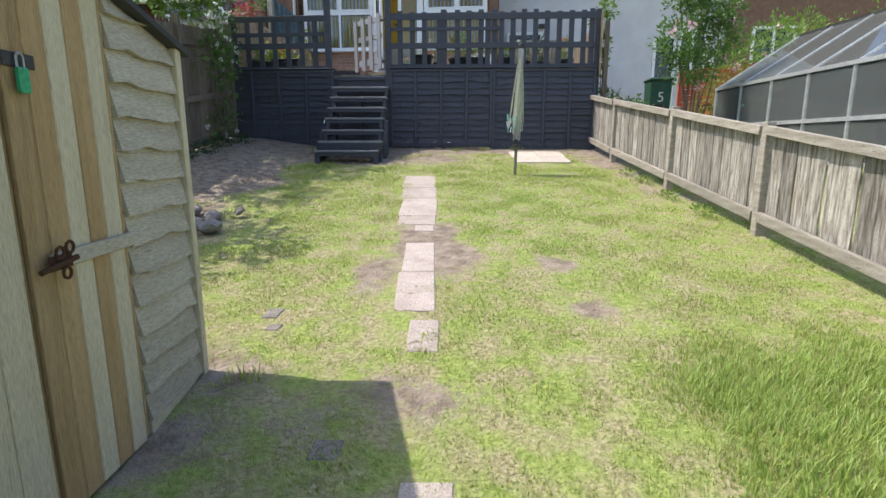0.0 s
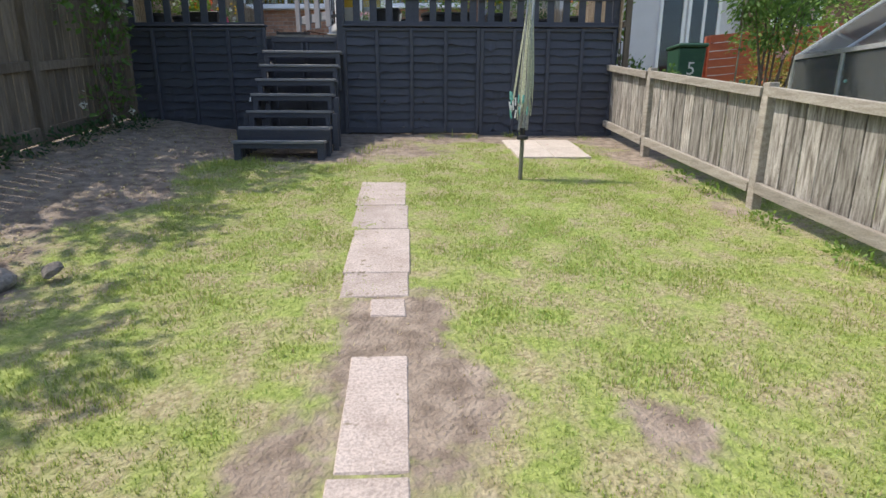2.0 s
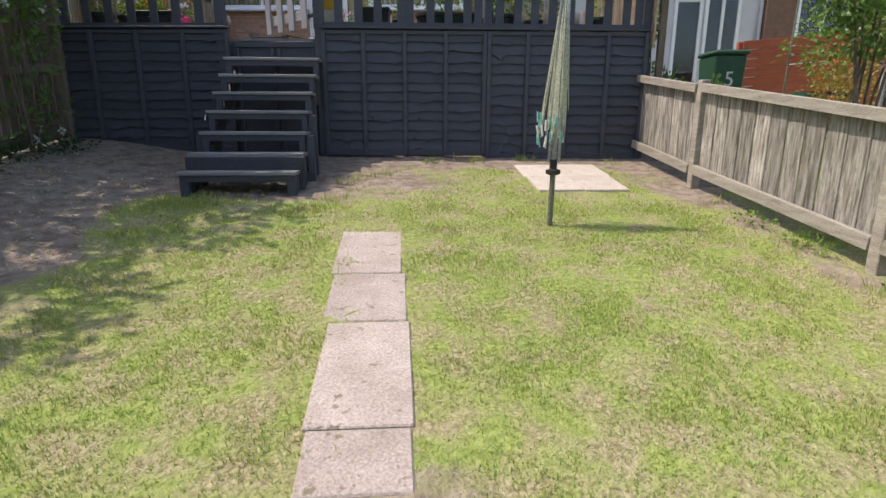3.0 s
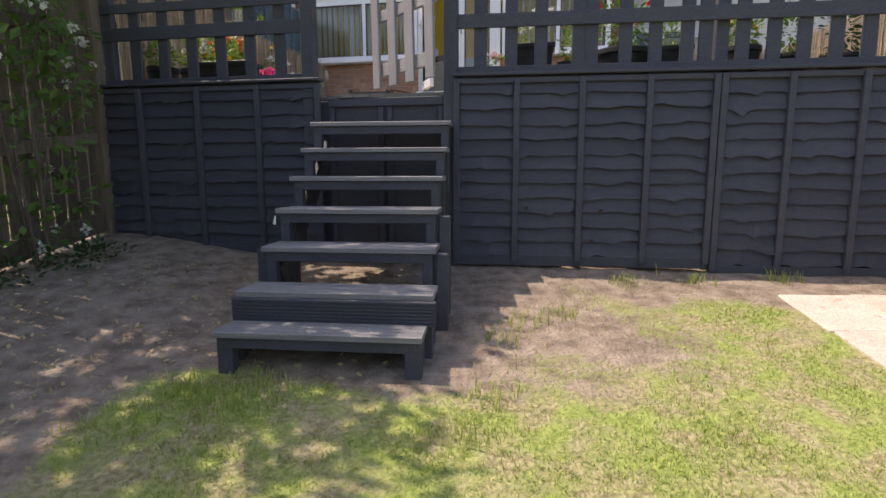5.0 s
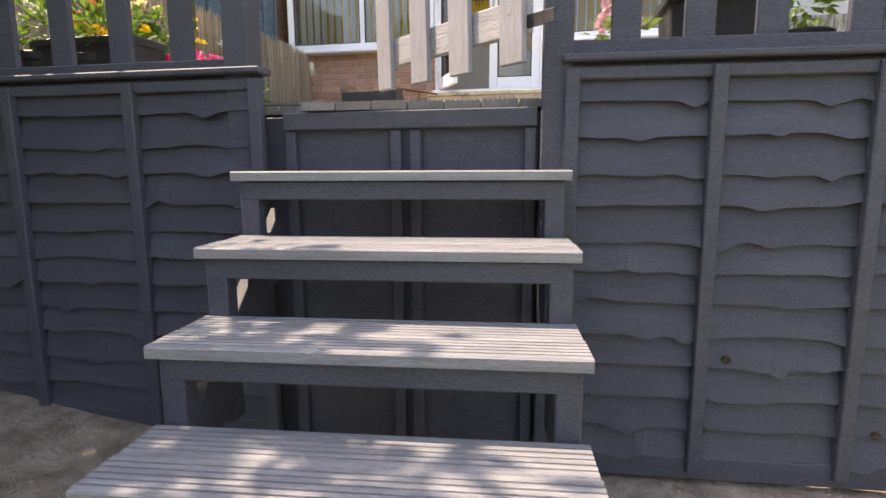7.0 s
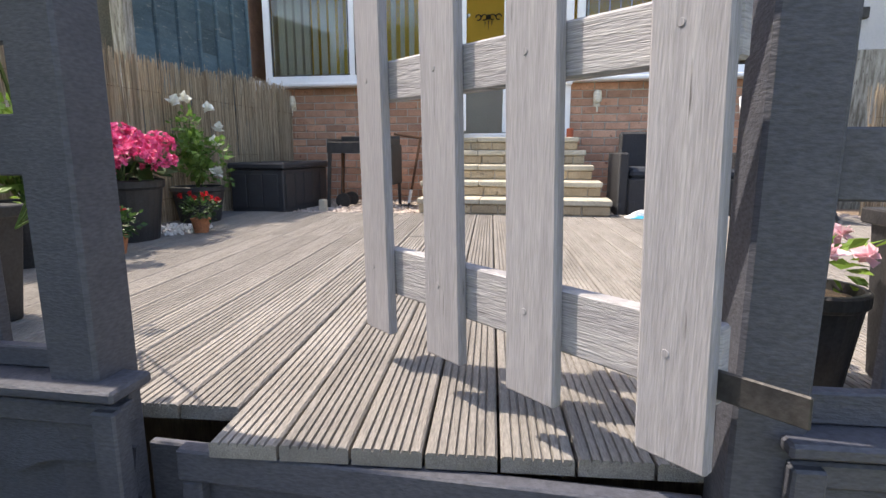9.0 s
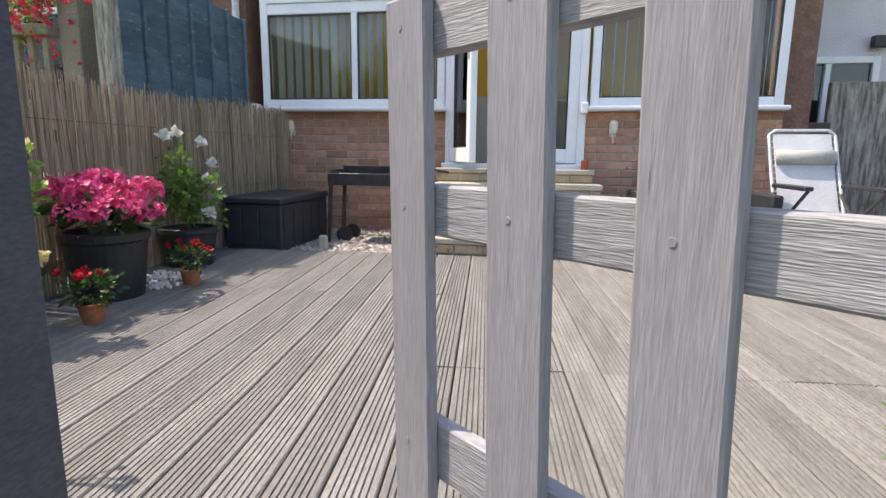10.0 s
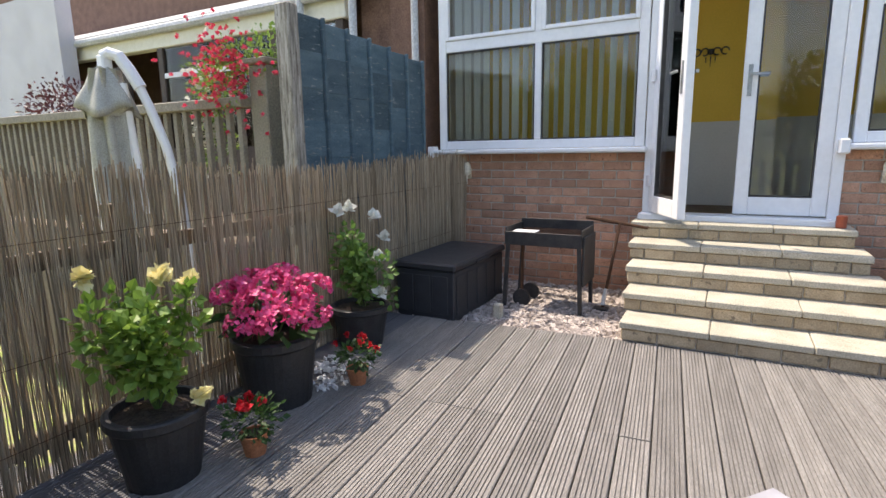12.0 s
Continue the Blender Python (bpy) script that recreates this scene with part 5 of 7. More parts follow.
shrub("garden_hedge", (6, 9.5, 1.9), [(5.2, 9.5, 3.3), (5.9, 9.8, 3.5), (6.6, 9.2, 3.3), (7.4, 9.6, 3.6), (8.4, 9.0, 3.4), (4.7, 9.9, 3.0)], (0.6, 0.5, 0.55), 700, 0.075, LEAF_LIGHT, "tall green bushes with pale roses beyond the greenhouse", 61, (PETAL_PALE, 14, 0.06, 0.08), 6)


def tree(at, height, crowns, radii, n, size, mat, label, seed, trunk_r=0.12):
    root = thing("tree", at, label, "tree")
    base = Vector(at)
    top = base + Vector((0.1, 0, height))
    bm = bmesh.new()
    tube(bm, base, base + (top - base) * 0.55, trunk_r, trunk_r * 0.7, 10)
    tube(bm, base + (top - base) * 0.55, top, trunk_r * 0.7, trunk_r * 0.3, 8)
    part("trunk", bm, BARK, root)
    bm = bmesh.new()
    for c in crowns:
        tube(bm, base + (top - base) * R.uniform(0.5, 0.85), c, trunk_r * 0.35, 0.015, 6)
    part("limbs", bm, BARK, root)
    p, d = clumps(crowns, radii, n, seed)
    hung(leaves_mesh("crown", p, d, size, mat, seed), root)
    return root
tree((-5.5, 8.0, 1.5), 4.2, [(-4.9, 7.3, 4.7), (-4.3, 8.0, 5.0), (-4.7, 8.8, 4.9), (-4.0, 8.7, 4.65), (-5.4, 8.0, 5.6), (-4.9, 9.4, 5.6), (-3.9, 9.3, 5.0), (-4.6, 6.6, 4.6), (-5.3, 9.9, 4.9), (-5.5, 9.35, 4.8), (-4.9, 9.75, 4.75), (-4.5, 9.85, 4.5), (-5.7, 9.9, 4.6), (-5.75, 10.3, 4.9), (-5.3, 10.2, 4.3)], (0.62, 0.62, 0.42), 700, 0.115, LEAF_MID, "broadleaf tree overhanging the tall fence", 71)
tree((-5.6, 4.7, 1.2), 3.8, [(-5.0, 4.6, 4.3), (-4.5, 5.2, 4.2), (-4.7, 4.0, 4.1), (-5.3, 5.0, 4.9), (-4.0, 4.7, 4.0)], (0.55, 0.6, 0.4), 420, 0.11, LEAF_MID, "broadleaf tree beyond the tall fence", 73)
for k, (x, y, h) in enumerate(((-5, -9, 5.5), (-1.5, -10, 6.5), (2.5, -9, 5.5), (6, -11, 7), (-9, -7, 6.5))):
    tree((x, y, -0.2), h, [(x + dx, y + dy, h - 0.2 + dz) for dx, dy, dz in ((-1.2, 0, -0.8), (1.1, 0.3, -0.9), (0, 0.2, 0.5), (0.3, -0.9, -0.4), (-0.4, 0.8, -1.5))], (1.3, 1.2, 1.1), 700, 0.24, LEAF_DARK, "tree at the foot of the garden", 80 + k, 0.18)
turn_garden(before)
# ---------------------------------------------------------------- reed screens
def reed_screen(name, p, q, z0, z1, seed, label):
    """Dry reeds wired side by side, with uneven tops."""
    root = thing(name, ((p[0] + q[0]) / 2, (p[1] + q[1]) / 2, z0), label, "reed screen", kind="structure")
    rng = np.random.default_rng(seed)
    d = np.array([q[0] - p[0], q[1] - p[1]])
    L = np.linalg.norm(d)
    d /= L
    nrm = np.array([-d[1], d[0]])
    n = int(L / 0.0025)
    V, F = [], []
    for i in range(n):
        u = (i + rng.uniform(-0.5, 0.5)) / n * L
        wave = 0.012 * math.sin(u * 3.1) + rng.uniform(-0.008, 0.008)
        r = rng.uniform(0.0014, 0.0031)
        top = z1 + rng.uniform(-0.055, 0.035) + (0.05 * rng.random() if rng.random() < 0.15 else 0) + 0.025 * math.sin(u * 2.3)
        lean = rng.normal(0, 0.04)
        b = np.array(p) + d * u + nrm * wave
        t = b + d * lean + nrm * rng.uniform(-0.01, 0.01)
        k = len(V)
        for c, z in ((b, z0), (t, top)):
            for dx, dy in ((r, 0), (0, r), (-r, 0), (0, -r)):
                V.append((c[0] + dx, c[1] + dy, z))
        F += [(k + j, k + (j + 1) % 4, k + 4 + (j + 1) % 4, k + 4 + j) for j in range(4)] + [(k + 4, k + 5, k + 6, k + 7)]
    me = bpy.data.meshes.new("reeds")
    me.from_pydata(V, [], F)
    me.materials.append(REED_ISLAND)
    ob = hung(new("reeds", me), root)
    ob["kind"] = "stuff"
    for z in (z0 + 0.25, z0 + 0.55, z1 - 0.22):
        part("wire", beamed((p[0] + nrm[0] * 0.022, p[1] + nrm[1] * 0.022, z), (q[0] + nrm[0] * 0.022, q[1] + nrm[1] * 0.022, z), 0.002, 0.002, bevel=0), RUST, root)
    back = np.array(p) - nrm * 0.045
    back2 = np.array(q) - nrm * 0.045
    for z in (z0 + 0.22, z1 - 0.30):
        part("rail", beamed((back[0], back[1], z), (back2[0], back2[1], z), 0.03, 0.07), OLD, root, "dark rail behind the reeds")
    for k in range(int(L / 1.6) + 1):
        c = back + d * min(L - 0.05, 0.05 + 1.6 * k) - nrm * 0.055
        part("post", boxed(c[0] - 0.035, c[0] + 0.035, c[1] - 0.035, c[1] + 0.035, z0 - 0.6, z1 - 0.12), OLD, root, "dark post behind the reeds")
    return root


REED_ISLAND = leaf_material("reed stalk", (0.20, 0.145, 0.095), (0.60, 0.49, 0.35), gloss=0.7, through=0.22)
reed_screen("reed_fence", (-4.29, 14.62), (-4.21, 10.14), 2.80, 3.99, 1, "brown dry reed screen along the deck")
reed_screen("reed_fence_far", (2.30, 13.95), (0.85, 13.95), 2.80, 3.85, 2, "pale dry reed screen at the end of the deck")
reed_screen("reed_fence_east", (2.36, 10.15), (2.36, 13.95), 2.80, 3.85, 3, "pale dry reed screen along the deck")

# ---------------------------------------------------------------- pots and plants
def pot(root, x, y, z, r0, r1, h, mat, label=""):
    part("pot", lathe([(r0, 0), (r0 + (r1 - r0) * 0.88, h * 0.84), (r1, h * 0.85), (r1 * 1.05, h * 0.88), (r1 * 1.05, h * 0.98), (r1, h), (r1 * 0.9, h), (r1 * 0.88, h * 0.9)], (x, y, z), 30), mat, root, label, smooth=False)
    part("soil", lathe([(r1 * 0.88, -0.02), (r1 * 0.88, 0.0), (r1 * 0.3, 0.015)], (x, y, z + h * 0.9), 20), SOIL, root)


def flower_mesh(name, centers, r, petals, mat, seed, root, layers=2):
    if len(centers) <= 16:
        for i, c in enumerate(centers):
            bloom(name[:-1] if name.endswith("s") else name, [c], r, petals, mat, seed + 31 * i, root, layers)
        return None
    ob = bloom("blossom", centers, r, petals, mat, seed, root, layers)
    ob["kind"] = "stuff"
    return ob


def bloom(name, centers, r, petals, mat, seed, root, layers):
    rng = np.random.default_rng(seed)
    ps, ds = [], []
    for c in centers:
        n = rng.normal(0, 0.35, 3) + np.array([0, -0.15, 0.8])
        n /= np.linalg.norm(n)
        s = np.cross(n, [0.3, 0.9, 0.1])
        s /= np.linalg.norm(s)
        u = np.cross(n, s)
        for l in range(layers):
            for k in range(petals):
                a = 6.283 * (k + 0.5 * l) / petals
                d = (s * math.cos(a) + u * math.sin(a)) * (1 - 0.45 * l) + n * (0.25 + 0.55 * l)
                ps.append(np.asarray(c) + n * 0.004 * l)
                ds.append(d)
    return hung(leaves_mesh(name, ps, ds, r, mat, seed, width=0.95, fold=0.35, jitter=0.08), root)


def stems(root, base, tips, r=0.004):
    for t in tips:
        b, t = Vector(base), Vector(t)
        m = (b + t) / 2 + Vector((R.uniform(-0.03, 0.03), R.uniform(-0.03, 0.03), 0.03))
        part("stem", swept([b, b.lerp(m, 0.6), m, m.lerp(t, 0.6), t], r, 5), STEM, root)


def rose_pot(x, y, r0, r1, h, ph, n, petal, blooms, label, seed, leaf=LEAF_MID, spread=0.24):
    root = thing("potted_rose", (x, y, DZ), label, "potted plant", "potted plants on the deck")
    pot(root, x, y, DZ, r0, r1, h, BLACKPOT, "black plastic pot")
    rng = np.random.default_rng(seed)
    tips = [(x + rng.normal(0, spread * 0.6), y + rng.normal(0, spread * 0.6), DZ + h + ph * rng.uniform(0.45, 0.95)) for _ in range(9)]
    stems(root, (x, y, DZ + h * 0.88), tips)
    cs = [tuple(np.array(t) - np.array([0, 0, ph * f])) for t in tips for f in (0.06, 0.3)] + [(x, y, DZ + h + ph * 0.3)] * 3
    p, d = clumps(cs, (spread * 0.42, spread * 0.42, ph * 0.17), n, seed)
    hung(leaves_mesh("foliage", p, d, 0.046, leaf, seed, width=0.8), root)
    flower_mesh("flowers", blooms, 0.052, 8, petal, seed + 1, root, 3)
    return root


rose_pot(-3.87, 11.17, 0.125, 0.168, 0.28, 0.43, 46, PETAL_CREAM, [(-3.83, 11.21, 3.63), (-3.84, 11.22, 3.625), (-4.05, 11.06, 3.64), (-3.77, 11.27, 3.60), (-3.74, 11.23, 3.19)], "yellow rose in a large black pot by the reed screen", 101, LEAF_LIGHT, 0.12)
rose_pot(-4.06, 12.64, 0.135, 0.175, 0.25, 0.56, 34, PETAL_WHITE, [(-4.16, 12.58, 3.70), (-4.09, 12.61, 3.72), (-3.99, 12.72, 3.66), (-3.92, 12.66, 3.42), (-3.96, 12.78, 3.52), (-3.89, 12.61, 3.22)], "white rose in a black pot by the reed screen", 103, LEAF_MID, 0.16)


def hydrangea():
    x, y = -3.95, 11.83
    root = thing("potted_hydrangea", (x, y, DZ), "hot pink hydrangea in a large black pot", "potted plant", "potted plants on the deck")
    pot(root, x, y, DZ, 0.155, 0.195, 0.34, BLACKPOT, "black plastic pot")
    heads = [(x + dx, y + dy, DZ + 0.50 + dz) for dx, dy, dz in ((0, 0, 0.07), (-0.16, 0.02, 0.05), (0.15, -0.02, 0.01), (0.05, -0.14, 0.02), (-0.08, 0.15, 0.06), (0.12, 0.14, 0.03), (-0.12, -0.13, 0.03), (0.17, -0.13, -0.05), (0.03, -0.19, -0.07), (0.2, 0.04, -0.07))]
    stems(root, (x, y, DZ + 0.30), heads[:7], 0.005)
    rng = np.random.default_rng(9)
    for k, hd in enumerate(heads):
        cs = []
        for q in range(44):
            v = rng.normal(0, 1, 3)
            v[2] = abs(v[2]) * 0.9 - 0.25
            v /= np.linalg.norm(v)
            cs.append((np.array(hd) + v * np.array([0.088, 0.088, 0.07]), v))
        ps, ds = [], []
        for c, n in cs:
            s = np.cross(n, [0.2, 0.5, 0.8])
            s /= np.linalg.norm(s)
            u = np.cross(n, s)
            for j in range(4):
                a = 1.571 * j + k
                ps.append(c)
                ds.append(s * math.cos(a) + u * math.sin(a) + n * 0.25)
        hung(leaves_mesh("flower_head", ps, ds, 0.027, PETAL_PINK, 200 + k, width=1.0, fold=0.2, jitter=0.08), root, "hot pink flower head")
    a = rng.uniform(0, 6.283, 70)
    rr = rng.uniform(0.05, 0.19, 70)
    pts = np.stack([x + rr * np.cos(a), y + rr * np.sin(a), DZ + 0.36 + rng.uniform(0, 0.12, 70)], 1)
    dr = np.stack([np.cos(a), np.sin(a), rng.uniform(-0.5, 0.2, 70)], 1)
    hung(leaves_mesh("foliage", pts, dr, 0.12, LEAF_DARK, 12, width=0.75, fold=0.2, jitter=0.2), root)
hydrangea()


def small_pot(x, y, petal, label, seed):
    root = thing("small_potted_flower", (x, y, DZ), label, "potted plant", "potted plants on the deck")
    pot(root, x, y, DZ, 0.040, 0.056, 0.09, TERRACOTTA, "small terracotta pot")
    p, d = cloud((x, y, DZ + 0.15), (0.105, 0.105, 0.075), 230, seed, 0.3)
    hung(leaves_mesh("foliage", p, d, 0.032, LEAF_DARK, seed, width=0.7), root)
    rng = np.random.default_rng(seed)
    cs = [(x + rng.normal(0, 0.045), y + rng.normal(0, 0.045), DZ + 0.215 + rng.uniform(-0.02, 0.015)) for _ in range(9)]
    flower_mesh("flowers", cs, 0.022, 6, petal, seed + 5, root, 3)
small_pot(-3.68, 11.43, PETAL_RED, "small red flower in a terracotta pot", 111)
small_pot(-3.71, 12.14, PETAL_RED, "small dark red flower in a terracotta pot", 113)

# pots behind the trellis
def tub(x, y, r, h, kind, petal, leaf, ph, seed, label, square=False, lift=0.0):
    root = thing("planter", (x, y, DZ), label, "planter", "planters behind the trellis")
    if square:
        bm = bmesh.new()
        vs = box(bm, x - r, x + r, y - 0.11, y + 0.11, DZ, DZ + h, 0.006)
        for v in bm.verts:
            f = 0.85 + 0.15 * (v.co.z - DZ) / h
            v.co.x = x + (v.co.x - x) * f
            v.co.y = y + (v.co.y - y) * f
        part("trough", bm, BLACKPOT, root, "black plastic trough")
        part("rim", boxed(x - r - 0.012, x + r + 0.012, y - 0.122, y + 0.122, DZ + h - 0.03, DZ + h + 0.004), BLACKPOT, root)
    else:
        pot(root, x, y, DZ, r * 0.75, r, h, BLACKPOT, "black plastic pot")
    w = r * 0.9
    p, d = cloud((x, y, DZ + h + ph * 0.42), (w * 1.05, min(w, 0.16), ph * 0.55), kind, seed, 0.25)
    hung(leaves_mesh("foliage", p, d, 0.03 if square else 0.048, leaf, seed, width=0.5), root)
    if petal is not None:
        rng = np.random.default_rng(seed)
        cs = [(x + rng.uniform(-w, w), y + rng.uniform(-0.1, 0.1), DZ + h + ph * rng.uniform(0.45, 1.0)) for _ in range(10)]
        flower_mesh("flowers", cs, 0.03, 6, petal, seed + 7, root, 2)
for i, (x, r, h, n, pt, lf, ph, sq, lab) in enumerate((
        (-4.02, 0.13, 0.33, 260, PETAL_PALE, LEAF_LIGHT, 0.24, False, "black pot of pale flowers by the trellis"),
        (-3.68, 0.13, 0.30, 260, PETAL_WHITE, LEAF_LIGHT, 0.28, False, "black pot of white flowers by the trellis"),
        (-3.38, 0.12, 0.28, 240, PETAL_ORANGE, LEAF_LIGHT, 0.26, False, "black pot of coral flowers by the trellis"),
        (-3.38, 0.25, 0.34, 130, PETAL_YELLOW, LEAF_LIGHT, 0.07, True, "black trough of yellow pansies by the gate"),
        (-1.10, 0.10, 0.22, 70, PETAL_PALE, LEAF_LIGHT, 0.13, False, "black pot of pink flowers by the gate"),
        (-0.78, 0.17, 0.37, 320, PETAL_WHITE, LEAF_LIGHT, 0.26, True, "black square planter with light foliage"),
        (-0.48, 0.10, 0.24, 200, None, LEAF_LIGHT, 0.28, False, "black pot of light green foliage"),
        (-0.10, 0.20, 0.31, 420, PETAL_RED, LEAF_MID, 0.42, False, "black bowl of red and orange flowers"),
        (0.24, 0.13, 0.31, 300, None, LEAF_LIGHT, 0.22, True, "black planter of grassy foliage"),
        (0.72, 0.13, 0.30, 280, PETAL_YELLOW, LEAF_LIGHT, 0.26, False, "black pot of yellow flowers"),
        (1.05, 0.11, 0.24, 240, PETAL_WHITE, LEAF_MID, 0.40, False, "dark pot of tall green foliage"),
        (1.38, 0.13, 0.22, 260, None, LEAF_DARK, 0.44, False, "dark pot of tall narrow leaves"),
        (1.80, 0.13, 0.26, 260, PETAL_ORANGE, LEAF_LIGHT, 0.36, False, "black pot of coral flowers"))):
    tub(x, 10.40, r, h, n, pt, lf, ph, 140 + i, lab, sq)
# pansies leaning out of the trough
pansy = thing("pansy_plant", (-3.05, 10.43, 3.18), "yellow pansies leaning out of the black trough", "flower")
heads = [(-2.95, 10.48, 3.32), (-2.93, 10.45, 3.27), (-2.97, 10.52, 3.24), (-2.92, 10.49, 3.22), (-2.99, 10.46, 3.35)]
stems(pansy, (-3.08, 10.43, 3.17), heads, 0.003)
flower_mesh("flowers", heads, 0.017, 5, PETAL_YELLOW, 311, pansy, 2)
# a tall shoot above the trough
sh = thing("climbing_shoot", (-2.85, 10.30, DZ), "light green climbing shoot through the trellis", "plant")
stems(sh, (-2.85, 10.34, 3.24), [(-2.95, 10.0, 3.62), (-2.62, 10.02, 3.66), (-2.78, 10.05, 3.5)], 0.004)
hung(leaves_mesh("foliage", *cloud((-2.86, 10.06, 3.58), (0.20, 0.06, 0.08), 34, 77, 0.2), 0.055, LEAF_LIGHT, 77, width=0.7), sh)


def scatter(name, n, xr, yr, z, size, mat, label, category, seed, flat=0.35, inside=None):
    """Loose stones lying over one another."""
    rng = np.random.default_rng(seed)
    V, F = [], []
    base = [(-1, -0.7, -1), (1, -0.8, -1), (0.9, 0.8, -1), (-0.8, 0.9, -1), (-0.8, -0.5, 1), (0.7, -0.6, 1), (0.7, 0.6, 1), (-0.6, 0.6, 1)]
    quads = [(0, 1, 5, 4), (1, 2, 6, 5), (2, 3, 7, 6), (3, 0, 4, 7), (4, 5, 6, 7)]
    for _ in range(n):
        x, y = rng.uniform(*xr), rng.uniform(*yr)
        if inside and not inside(x, y):
            continue
        s = size * rng.uniform(0.5, 1.4)
        a = rng.uniform(0, 6.283)
        t = rng.normal(0, 0.25, 2)
        k = len(V)
        for bx, by, bz in base:
            px, py = bx * s * rng.uniform(0.8, 1.2), by * s * 0.7 * rng.uniform(0.8, 1.2)
            pz = bz * s * flat + px * t[0] + py * t[1]
            V.append((x + px * math.cos(a) - py * math.sin(a), y + px * math.sin(a) + py * math.cos(a), z + pz + rng.uniform(0, 0.01)))
        F += [tuple(k + q for q in f) for f in quads]
    me = bpy.data.meshes.new(name)
    me.from_pydata(V, [], F)
    me.materials.append(mat)
    return tagged(new(name, me), label, category, kind="stuff")
SLATE = leaf_material("slate chip", (0.22, 0.185, 0.165), (0.52, 0.45, 0.40), gloss=0.8, through=0.0)
solo("gravel_bed", boxed(-4.40, 2.32, 13.085, 14.70, 1.8, 2.848, bevel=0), EARTH, "earth bed under the gravel by the house", "ground", kind="structure")
scatter("slate_gravel", 4200, (-4.25, -2.62), (13.15, 14.66), 2.856, 0.024, SLATE, "brownish slate chippings between deck and house", "gravel", 5, inside=lambda x, y: y > 13.37 + 0.093 * (x + 2.6))
scatter("slate_gravel_far", 1200, (-1.1, 0.8), (13.62, 14.66), 2.856, 0.026, SLATE, "brownish slate chippings beside the steps", "gravel", 6)
scatter("white_pebbles", 150, (-4.08, -3.74), (11.97, 12.35), DZ + 0.006, 0.012, PEBBLE, "white pebbles spilled between the pots", "pebbles", 7, 0.5)


# ---------------------------------------------------------------- storage box
def storage_box():
    x0, x1, y0, y1 = -4.21, -3.715, 13.26, 14.18
    root = thing("storage_box", ((x0 + x1) / 2, (y0 + y1) / 2, DZ), "charcoal resin storage box with closed lid", "storage box")
    bm = bmesh.new()
    box(bm, x0 + 0.01, x1 - 0.01, y0 + 0.01, y1 - 0.01, DZ - 0.03, DZ + 0.345, 0.01)
    part("body", bm, BOXBLACK, root)
    bm = bmesh.new()
    vs = box(bm, x0 - 0.006, x1 + 0.006, y0 - 0.006, y1 + 0.006, DZ + 0.348, DZ + 0.40, 0.012)
    for v in bm.verts:
        if v.co.z > DZ + 0.38:
            v.co.z += 0.035 * (1 - ((v.co.x - (x0 + x1) / 2) / 0.24) ** 2)
    part("lid", bm, BOXBLACK, root)
    for k in range(3):
        part("panel", boxed(x0 + 0.03 + k * 0.142, x0 + 0.155 + k * 0.142, y0 + 0.002, y0 + 0.009, DZ + 0.03, DZ + 0.31, bevel=0.004), BOXBLACK, root)
    for k in range(5):
        part("panel", boxed(x1 - 0.009, x1 - 0.002, y0 + 0.04 + k * 0.172, y0 + 0.195 + k * 0.172, DZ + 0.03, DZ + 0.31, bevel=0.004), BOXBLACK, root)
    part("grip", boxed(x1 + 0.006, x1 + 0.016, 13.60, 13.84, DZ + 0.352, DZ + 0.372), BOXBLACK, root)
storage_box()


def barbecue():
    x0, x1, y0, y1, zt = -3.56, -2.98, 13.80, 14.18, 3.46
    root = thing("barbecue", (-3.25, 14.05, DZ), "rusty black charcoal barbecue on a trolley", "barbecue")
    for a in ((x0, x1, y0, y0 + 0.012, zt - 0.10, zt), (x0, x1, y1 - 0.012, y1, zt - 0.10, zt + 0.06), (x0, x0 + 0.012, y0 + 0.012, y1 - 0.012, zt - 0.10, zt + 0.03), (x1 - 0.012, x1, y0 + 0.012, y1 - 0.012, zt - 0.10, zt + 0.03), (x0 + 0.012, x1 - 0.012, y0 + 0.012, y1 - 0.012, zt - 0.10, zt - 0.085)):
        part("tray_side", boxed(*a, bevel=0.002), IRON, root)
    grill = part("grill", boxed(x0 + 0.014, x1 - 0.014, y0 + 0.014, y0 + 0.022, zt - 0.02, zt - 0.012, bevel=0), RUST, root)
    for k in range(22):
        xx = x0 + 0.03 + k * 0.0248
        part("bar", tubed((xx, y0 + 0.022, zt - 0.016), (xx, y1 - 0.014, zt - 0.016), 0.003, 0.003, 5), RUST, grill)
    part("paper", boxed(x0 + 0.04, x0 + 0.22, y0 + 0.05, y0 + 0.17, zt - 0.011, zt - 0.004), CLOTH_WHITE, root, "pale grill cloth")
    for x, y in ((x0 + 0.02, y0 + 0.02), (x1 - 0.02, y0 + 0.02), (x0 + 0.02, y1 - 0.02), (x1 - 0.02, y1 - 0.02)):
        part("leg", beamed((x + (0.02 if x > -3.2 else -0.03), y, 2.85), (x, y, zt - 0.10), 0.028, 0.028, up=(0, 1, 0)), IRON, root)
    for y in (y0 + 0.10, y1 - 0.06):
        part("wheel", tubed((x0 + 0.10, y, 2.925), (x0 + 0.10, y + 0.025, 2.925), 0.07, 0.07, 20), IRON, root, "black wheel")
    part("stay", tubed((x0 + 0.10, y0 + 0.12, 2.92), (x0 + 0.10, y0 + 0.12, zt - 0.1), 0.012), RUST, root)
    part("shelf_side", boxed(x1 + 0.002, x1 + 0.02, y0 + 0.02, y1 - 0.02, zt - 0.38, zt - 0.02), IRON, root)
barbecue()


